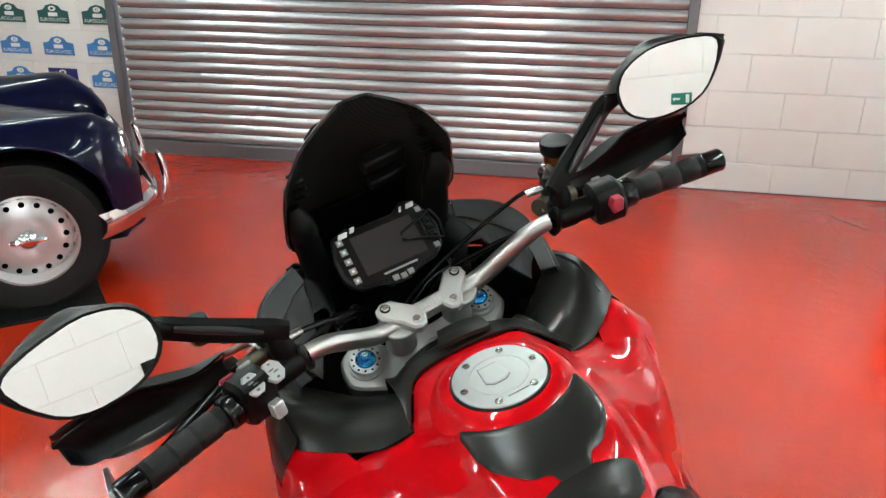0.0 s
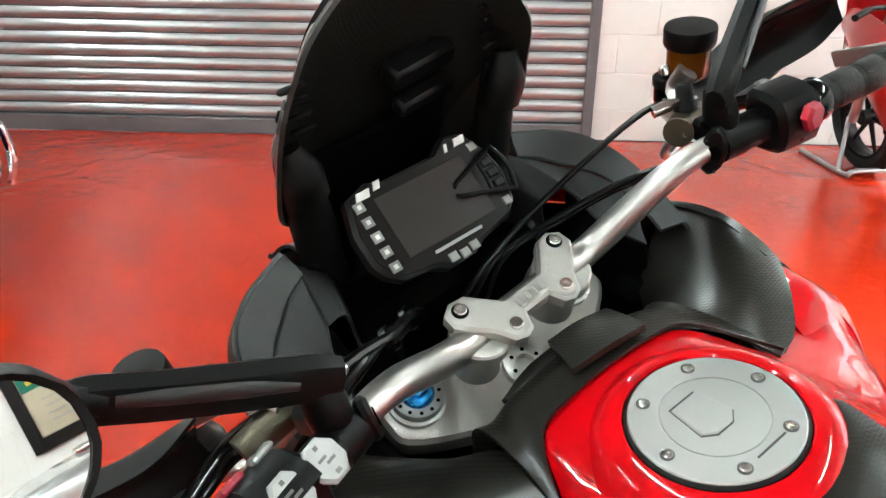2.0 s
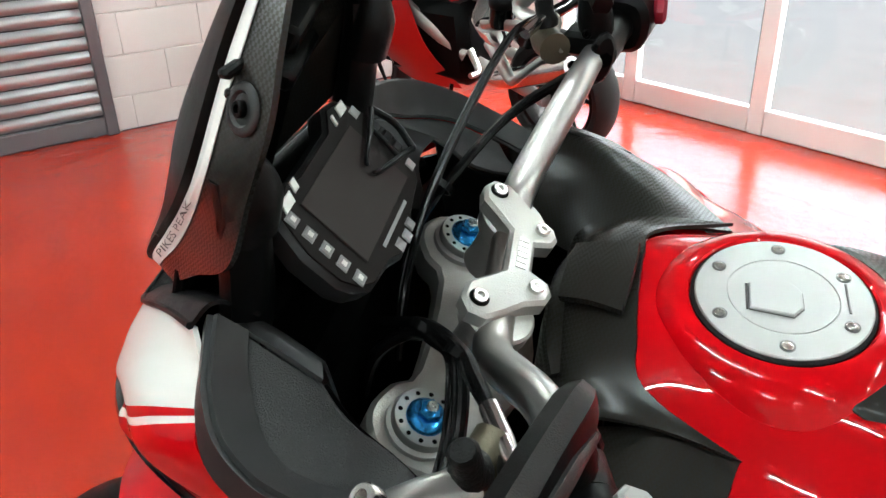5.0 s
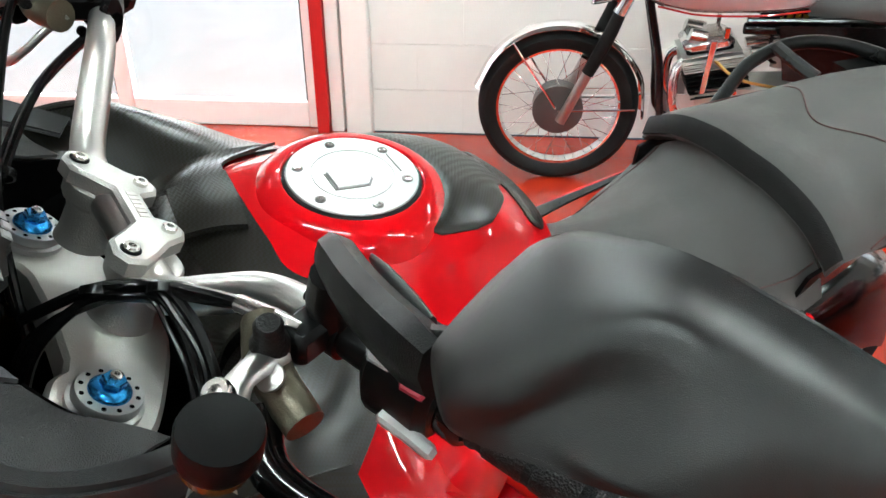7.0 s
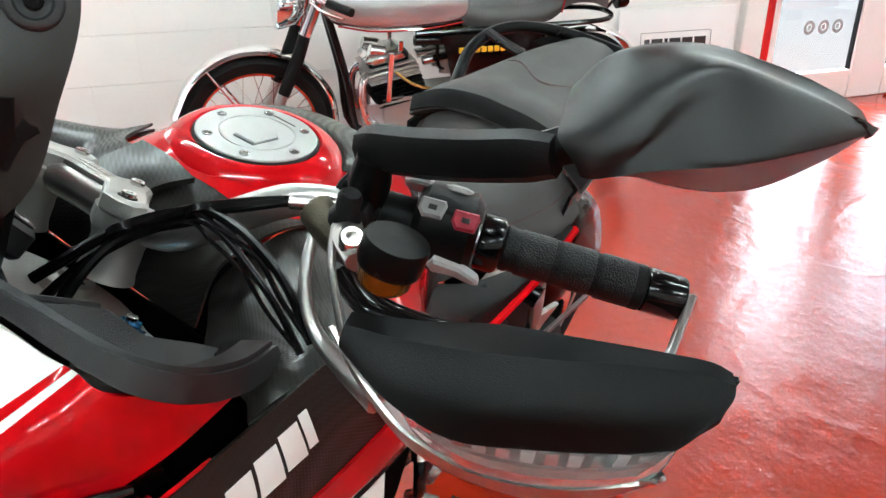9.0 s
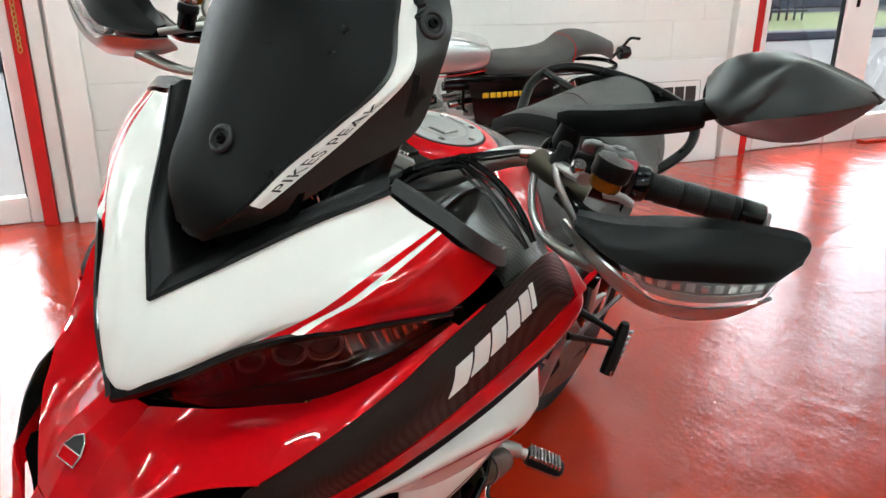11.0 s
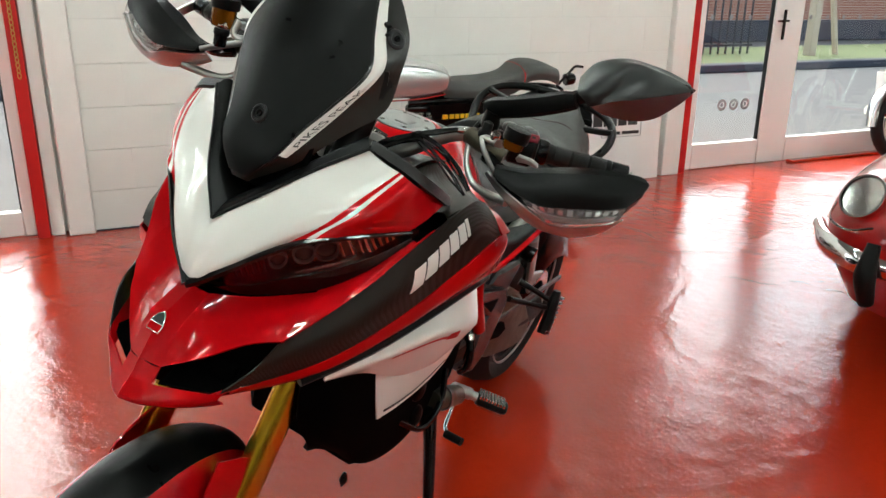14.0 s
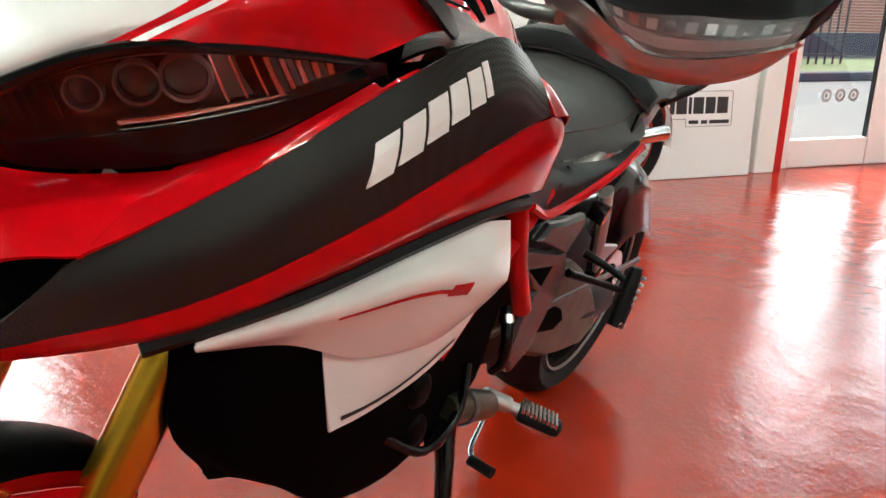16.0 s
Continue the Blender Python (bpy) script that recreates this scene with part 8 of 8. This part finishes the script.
    part("tank", Surf(tk).shell(5, 4, 0.004), BACKRED, b, "maroon fuel tank")
    part("seat", Surf([[(x * hw, y, z - 0.05 * abs(x) ** 3) for x in (-1, -0.6, 0, 0.6, 1)] for y, hw, z in ((-0.14, 0.10, 0.84), (-0.30, 0.15, 0.82), (-0.46, 0.16, 0.84))]).shell(4, 4, 0.03), SEAT, b, "black seat")
    part("tail", Surf([[(x * hw, y, z - 0.10 * abs(x) ** 2) for x in (-1, -0.6, 0, 0.6, 1)] for y, hw, z in ((-0.44, 0.16, 0.88), (-0.62, 0.14, 0.96), (-0.86, 0.08, 1.0), (-0.94, 0.03, 1.0))]).shell(4, 4, 0.02), BACKRED, b, "maroon tail")
    part("engine", box((-0.18, -0.25, 0.30), (0.18, 0.36, 0.72), 0.05), DARK, b, "dark engine")
    part("swing_arm", tube([(-0.10, -0.26, 0.42), (-0.12, -0.70, 0.305)], 0.035, 10, 1), CASTING, b)
    part("swing_arm", tube([(0.10, -0.26, 0.42), (0.12, -0.70, 0.305)], 0.035, 10, 1), CASTING, b)
    part("front_mudguard", arc_guard((0, 0.70, 0.305), 0.33, 30, 150, 0.075), BACKRED, b, "maroon mudguard")
    part("side_stand", tube([(-0.15, -0.10, 0.30), (-0.22, -0.06, 0.02)], 0.012, 8, 1), GLOSS, b)
    return b


sports_bike(pose(2.145, 3.11, 0, 0, 0, 8) @ pose(0, 0, 0, 0, -8, 0))


def paddock_stand(m):
    s = thing("paddock_stand", m, "grey tubular steel paddock stand on the floor", "stand")
    part("frame", tube([(-0.20, 0.45, 0.014), (-0.20, 0.0, 0.014), (-0.17, -0.06, 0.05), (0.17, -0.06, 0.05), (0.20, 0.0, 0.014), (0.20, 0.45, 0.014)], 0.014, 10, 4), GALV, s)
    for x in (-0.2, 0.2):
        part("upright", tube([(x, 0.05, 0.014), (x * 0.8, 0.12, 0.30)], 0.012, 8, 1), GALV, s)


paddock_stand(pose(2.07, 3.70, 0, 0, 0, 8))


# ---- the two classic cars
def road_wheel(parent, at, side, r, w):
    """A pressed steel disc wheel with round holes and a two-eared spinner."""
    m = frame_at(at, (side, 0, 0), (0, 0, 1))
    rr = 0.62 * r
    t = part("tyre", ring([(rr, -w / 2), (rr + 0.03, -w * 0.56), (r - 0.03, -w * 0.54), (r, -w * 0.36), (r, w * 0.36), (r - 0.03, w * 0.54), (rr + 0.03, w * 0.56), (rr, w / 2)], 60).at(m), TYRE, parent, "black road tyre")
    d = part("wheel_disc", lathe([(rr + 0.004, -0.05), (rr + 0.006, w * 0.46), (rr - 0.010, w * 0.48), (rr - 0.022, w * 0.36), (rr - 0.030, w * 0.18), (rr * 0.66, w * 0.24), (rr * 0.50, w * 0.34), (rr * 0.30, w * 0.32), (0.03, w * 0.30), (0.0001, w * 0.30)], 60).at(m), SILVER, t, "silver painted disc wheel with round holes")
    for i in range(16):
        a = 2 * math.pi * i / 16
        # near-black disc paints the hole's shade on the wheel
        part("hole", lathe([(0.0125, 0), (0.0125, 0.003), (0.0001, 0.003)], 14).at(m @ pose(rr * 0.745 * math.cos(a), rr * 0.745 * math.sin(a), w * 0.216, 0, 0, 0)), VOID, d)
    sp = part("spinner", lathe([(0.042, w * 0.30), (0.040, w * 0.42), (0.026, w * 0.50), (0.0001, w * 0.52)], 24).at(m), CHROME, d, "chromed two-eared spinner")
    for s in (-1, 1):
        part("ear", tube([(0, 0.02 * s, w * 0.44), (0, 0.06 * s, w * 0.47), (0, 0.075 * s, w * 0.45)], [0.014, 0.011, 0.005], 8, 3).at(m), CHROME, sp)
    return t


def roadster(m):
    """The front end and flank of a small 1950s roadster; y ahead, front axle at y = 0."""
    c = thing("roadster", m, "dark navy classic roadster with chrome bumper and grille", "car")
    rows = []
    for y in (0.60, 0.56, 0.48, 0.40, 0.30, 0.16, 0.0, -0.16, -0.30, -0.40, -0.60, -0.9, -1.3, -1.8):
        f = min(1.0, max(0.0, (0.62 - y) / 0.30)) ** 0.5
        hw = 0.50 + 0.23 * f
        crest = 0.60 + 0.22 * f - 0.05 * max(0.0, -y - 0.2)
        bon = 0.60 + 0.20 * min(1.0, max(0.0, (0.62 - y) / 0.9)) + 0.06 * min(1.0, max(0.0, -y))
        low = max(0.30, 0.34 + math.sqrt(max(0.0, 0.385**2 - y * y)) if abs(y) < 0.385 else 0.30)
        rows.append([(hw - 0.01, y, low), (hw + 0.01, y, max(low + 0.015, 0.52)), (hw - 0.02, y, max(low + 0.03, crest - 0.10)), (hw - 0.12, y, crest), (hw - 0.26, y, crest - 0.04), (0.36, y, bon - 0.05), (0.24, y, bon), (0.0, y, bon + 0.035)])
    s = Surf([[(-x, y, z) for x, y, z in r] + [(x, y, z) for x, y, z in reversed(r[:-1])] for r in rows])
    body = part("body", s.shell(5, 5, 0.006), NAVY, c, "glossy navy bodywork")
    for k in (-1, 1):
        for i in range(9):
            part("louvre", box((0.19 * k - 0.035, -0.62 - 0.035 * i, 0.0), (0.19 * k + 0.035, -0.605 - 0.035 * i, 0.006), 0.002).at(pose(0, 0, 0.862)), NAVY, body)
    part("front_panel", Surf([[(x * w, 0.585 + 0.03 * (1 - x * x), z) for x in (-1, -0.6, -0.2, 0.2, 0.6, 1)] for z, w in ((0.62, 0.48), (0.50, 0.56), (0.40, 0.58), (0.30, 0.52))]).shell(4, 4, 0.01), NAVY, body)
    g = part("grille", ring([(0.155, -0.02), (0.185, -0.02), (0.185, 0.02), (0.155, 0.02)], 32).at(frame_at((0, 0.615, 0.52), (0, 1, 0.55)) @ Matrix.Diagonal((1.5, 1.0, 1, 1))), CHROME, c, "chromed upright-bar grille")
    for i in range(-8, 9):
        part("grille_bar", tube([(0.027 * i, 0.665 - 0.004 * abs(i), 0.40), (0.026 * i, 0.65 - 0.004 * abs(i), 0.52), (0.024 * i, 0.585 - 0.004 * abs(i), 0.635)], 0.006, 6, 3), CHROME, g)
    for k in (-1, 1):
        h = part("headlamp", lathe([(0.08, -0.06), (0.098, -0.01), (0.100, 0.006), (0.090, 0.016), (0.084, 0.014), (0.0001, 0.04)], 28).at(frame_at((0.56 * k, 0.52, 0.64), (0.1 * k, 1, 0.06))), CHROME, c, "chrome-ringed headlamp")
        part("lamp_lens", lathe([(0.086, 0.014), (0.06, 0.032), (0.0001, 0.042)], 24).at(frame_at((0.56 * k, 0.525, 0.64), (0.1 * k, 1, 0.06))), CLEAR, h)
        part("side_lamp", lathe([(0.034, 0), (0.036, 0.02), (0.025, 0.04), (0.0001, 0.045)], 18).at(frame_at((0.52 * k, 0.575, 0.47), (0.1 * k, 1, 0))), CHROME, c, "small side lamp")
        part("overrider", tube([(0.34 * k, 0.80, 0.30), (0.34 * k, 0.845, 0.40), (0.34 * k, 0.82, 0.52), (0.34 * k, 0.79, 0.56)], [0.022, 0.032, 0.028, 0.014], 12, 4), CHROME, c, "chromed overrider")
        road_wheel(c, (0.60 * k, 0.0, 0.325), k, 0.325, 0.165)
        # the shade inside the arch is painted in as near-black
        part("wheel_arch", Surf([[(0.55 * k, math.cos(a) * r, 0.33 + math.sin(a) * r) for a in np.linspace(0, math.pi, 9)][::-k] for r in (0.39, 0.20)]).shell(3, 4, 0.02), VOID, c, "wheel arch with its shade put into near-black colour")
    part("bumper", Surf([[(x, 0.80 - 0.55 * (abs(x) / 0.78) ** 3.2 + dy, z) for x in (-0.76, -0.6, -0.35, 0, 0.35, 0.6, 0.76)] for z, dy in ((0.31, -0.015), (0.345, 0.012), (0.385, 0.012), (0.42, -0.015))]).shell(4, 6, 0.006), CHROME, c, "chromed wrap-round bumper")
    part("chassis", box((-0.45, -1.8, 0.18), (0.45, 0.50, 0.34), 0.03), VOID, c)
    for k in (-1, 1):
        road_wheel(c, (0.60 * k, -2.39, 0.325), k, 0.325, 0.165)
    tail = [[(x * w, y, z - d * abs(x) ** 3) for x in (-1, -0.85, -0.5, 0, 0.5, 0.85, 1)] for y, w, z, d in ((-1.75, 0.73, 0.84, 0.5), (-2.2, 0.73, 0.86, 0.5), (-2.7, 0.66, 0.76, 0.42), (-3.05, 0.5, 0.60, 0.3))]
    part("rear_body", Surf(tail).shell(4, 4, 0.01), NAVY, c)
    part("floor_mat", box((0.35, -1.0, 0.002), (0.78, 0.25, 0.012), 0.004), RUBBER, c, "black rubber drip mat")
    return c


car = roadster(pose(-2.69, 2.30, 0, 0, 0, -48.3))
# short front overhang
for ob in car.children_recursive:
    for v in ob.data.vertices:
        v.co.y -= 0.40 * max(0.0, v.co.y - 0.33)


def coupe(m):
    """A long-nosed red coupé; y ahead, nose at y = 0."""
    c = thing("coupe", m, "long-nosed red classic coupé with faired headlamps and chrome bumper", "car")
    rows = []
    for y, w, top, side in ((0.0, 0.22, 0.50, 0.36), (-0.05, 0.42, 0.60, 0.42), (-0.15, 0.58, 0.67, 0.48), (-0.35, 0.70, 0.74, 0.54), (-0.7, 0.78, 0.80, 0.60), (-1.3, 0.81, 0.85, 0.66), (-2.0, 0.81, 0.88, 0.70)):
        rows.append([(-w * 0.86, y, 0.24), (-w, y, side - 0.10), (-w * 0.98, y, side), (-w * 0.80, y, top - 0.09), (-w * 0.45, y, top - 0.015), (0, y, top + 0.015), (w * 0.45, y, top - 0.015), (w * 0.80, y, top - 0.09), (w * 0.98, y, side), (w, y, side - 0.10), (w * 0.86, y, 0.24)])
    part("body", Surf(rows).shell(5, 5, 0.006), BACKRED, c, "glossy red bodywork")
    part("mouth", lathe([(0.10, -0.05), (0.13, 0.0), (0.115, 0.012), (0.09, -0.02), (0.0001, -0.03)], 32).at(frame_at((0, 0.0, 0.40), (0, 1, 0)) @ Matrix.Diagonal((2.4, 0.85, 1, 1))), VOID, c, "black oval mouth")
    for z in (0.335, 0.365, 0.435, 0.465):
        part("grille_bar", tube([(-0.24, 0.004, z), (0, 0.022, z), (0.24, 0.004, z)], 0.005, 6, 4), STEEL, c)
    part("mouth_bar", tube([(-0.28, 0.01, 0.40), (0, 0.035, 0.40), (0.28, 0.01, 0.40)], 0.010, 8, 4), CHROME, c, "chromed grille bar")
    for k in (-1, 1):
        part("bumper", tube([(0.24 * k, 0.14, 0.455), (0.36 * k, 0.145, 0.465), (0.50 * k, 0.06, 0.472), (0.63 * k, -0.12, 0.476)], [0.03, 0.038, 0.040, 0.032], 12, 5, 0.7), CHROME, c, "chromed quarter bumper")
        part("overrider", tube([(0.30 * k, 0.15, 0.34), (0.30 * k, 0.19, 0.44), (0.30 * k, 0.165, 0.54)], [0.025, 0.034, 0.02], 12, 4), RUBBER, c, "black-faced overrider")
        lm = frame_at((0.50 * k, -0.14, 0.605), (0.15 * k, 0.85, 0.50))
        h = part("headlamp", lathe([(0.074, 0.0), (0.062, -0.030), (0.030, -0.048), (0.0001, -0.050)], 28).at(lm), STEEL, c, "round headlamp with a bright reflector under clear glass")
        part("bulb_shield", lathe([(0.016, -0.046), (0.018, -0.020), (0.010, -0.012), (0.0001, -0.010)], 16).at(lm), CHROME, h)
        part("lamp_ring", ring([(0.072, -0.006), (0.084, -0.006), (0.082, 0.010), (0.075, 0.010)], 36).at(lm), CHROME, h, "chromed rim")
        part("lamp_glass", lathe([(0.074, 0.002), (0.05, 0.012), (0.0001, 0.017)], 28).at(lm), SMOKE, h, "clear glass")
        part("lamp_trim", tube([(0.60 * k, -0.16, 0.56), (0.57 * k, -0.07, 0.525), (0.48 * k, -0.02, 0.51), (0.40 * k, -0.035, 0.53)], 0.005, 8, 5), CHROME, c, "thin chromed trim below the headlamp")
        part("indicator", lathe([(0.028, 0), (0.028, 0.016), (0.0001, 0.024)], 16).at(frame_at((0.46 * k, -0.045, 0.40), (0.3 * k, 1, 0))), ORANGE, c, "orange indicator")
        road_wheel(c, (0.66 * k, -0.95, 0.32), k, 0.32, 0.17)
        road_wheel(c, (0.66 * k, -3.4, 0.32), k, 0.32, 0.17)
    cab = [[(x * w, y, z - d * abs(x) ** 3) for x in (-1, -0.85, -0.5, 0, 0.5, 0.85, 1)] for y, w, z, d in ((-1.95, 0.81, 0.89, 0.6), (-2.4, 0.80, 1.18, 0.9), (-3.0, 0.80, 1.22, 0.92), (-3.8, 0.76, 0.95, 0.65), (-4.3, 0.6, 0.70, 0.4))]
    part("rear_body", Surf(cab).shell(4, 4, 0.01), BACKRED, c)
    part("chassis", box((-0.55, -4.0, 0.16), (0.55, -0.30, 0.34), 0.03), VOID, c)
    return c


coupe(pose(-0.106, -1.832, 0, 0, 0, 12))


# ---- rally plates on the block wall
def rally_plate(x, z, mat, dark, number=None):
    p = thing("rally_plate", pose(x, Y1 - 0.006, z), "enamelled arched rally plate fixed to the wall" if not dark else "square navy rally plate fixed to the wall", "plate", "rally plates")
    out = [(-0.125, -0.06), (0.125, -0.06), (0.125, 0.025), (0.075, 0.035), (0.05, 0.062), (0, 0.075), (-0.05, 0.062), (-0.075, 0.035), (-0.125, 0.025)]
    if dark:
        out = [(-0.12, -0.07), (0.12, -0.07), (0.12, 0.07), (-0.12, 0.07)]
    f = frame_at((0, 0, 0), (0, -1, 0), (1, 0, 0))
    part("enamel", prism(out, 0.004, 0.001).at(f), mat, p, "", 0)
    part("number_disc", prism([(0.030 * math.cos(a), 0.042 + 0.018 * math.sin(a)) for a in np.linspace(0, 2 * math.pi, 17)[:-1]], 0.0052, 0.0004).at(f), PRINT_W, p, "white oval number disc", 0)
    def centred(body, size, y, m2):
        g = lettering(body, size)
        w = max(q.x for q in g.v)
        return part("lettering", g.at(f @ pose(-w / 2, y, 0.0060)), m2, p, "", 0)

    if number:
        centred(number, 0.030, 0.032, PRINT_K)
    else:
        part("number_bar", prism([(-0.012, 0.034), (0.012, 0.034), (0.012, 0.050), (-0.012, 0.050)], 0.0058, 0.0003).at(f), PRINT_K, p, "", 0)
    if dark:
        part("bar", prism([(-0.055, -0.012), (0.055, -0.012), (0.055, 0.014), (-0.055, 0.014)], 0.005, 0.0003).at(f), ORANGE, p, "", 0)
    else:
        part("bar", prism([(-0.038, -0.012), (0.038, -0.012), (0.038, 0.014), (-0.038, 0.014)], 0.005, 0.0003).at(f), PRINT_W, p, "", 0)
        centred("EUROCLASSIC", 0.034, -0.046, PRINT_W)



NUMBERS = {(1, 0): "42", (1, 2): "45", (2, 0): "14", (2, 1): "18", (2, 2): "23", (3, 0): "14", (3, 2): "23"}
for r in range(4):
    for k in range(4):
        dark = r == 3 and k == 1
        rally_plate(-3.50 - 0.36 * k, 1.20 - 0.225 * r, PLNAVY if dark else (PLGREEN if r < 2 else PLBLUE), dark, NUMBERS.get((r, k)))
# ---- the block courses, each block a piece of its wall, sharing one mesh
BLOCK_MESH = {}


def block(w, b):
    if (w, b) not in BLOCK_MESH:
        o = part("block", box((0, 0, 0), (w, 0.009, 0.2195), b), BLOCK, None)
        BLOCK_MESH[w, b] = o.data
        bpy.data.objects.remove(o)
    return BLOCK_MESH[w, b]


def courses(wall, origin, turn, length, base, phase, top, gap=0.0045):
    """Lay blocks 0.45 m apart in 0.225 m courses along a wall from origin, half a block's shift from course to course."""
    z, r = base, 0
    while z < top:
        u = -((phase + 0.225 * (r % 2)) % 0.45)
        while u < length - 0.02:
            a, b = max(u, 0.0), min(u + 0.45 - gap, length)
            if b - a > 0.03:
                ob = new("block", block(round(b - a, 3), 0.002 if gap > 0.001 else 0.0005))
                ob.parent = wall
                ob.matrix_parent_inverse = Matrix()
                ob.matrix_basis = origin @ pose(0, 0, 0, 0, 0, turn) @ pose(a, -0.003, z)
            u += 0.45
        z, r = z + 0.225, r + 1


B0 = 0.413 - 0.225 - 0.2205
courses(wall_n2, pose(SH1 + 0.06, Y1, 0), 0, X1 - SH1 - 0.06, B0, 0.337, 1.9)
courses(wall_n1, pose(-4.9, Y1, 0), 0, SH0 - 0.09 + 4.9, B0, 0.1, 1.9)
courses(wall_e1, pose(X1, 0.62, 0), -90, 3.82, 0.671 - 0.225 * 3 + 0.004, 0.0, 2.05, 0.0006)
courses(wall_e2, pose(X1, Y1, 0), -90, 0.85, 0.671 - 0.225 * 3 + 0.004, 0.1, 1.6)
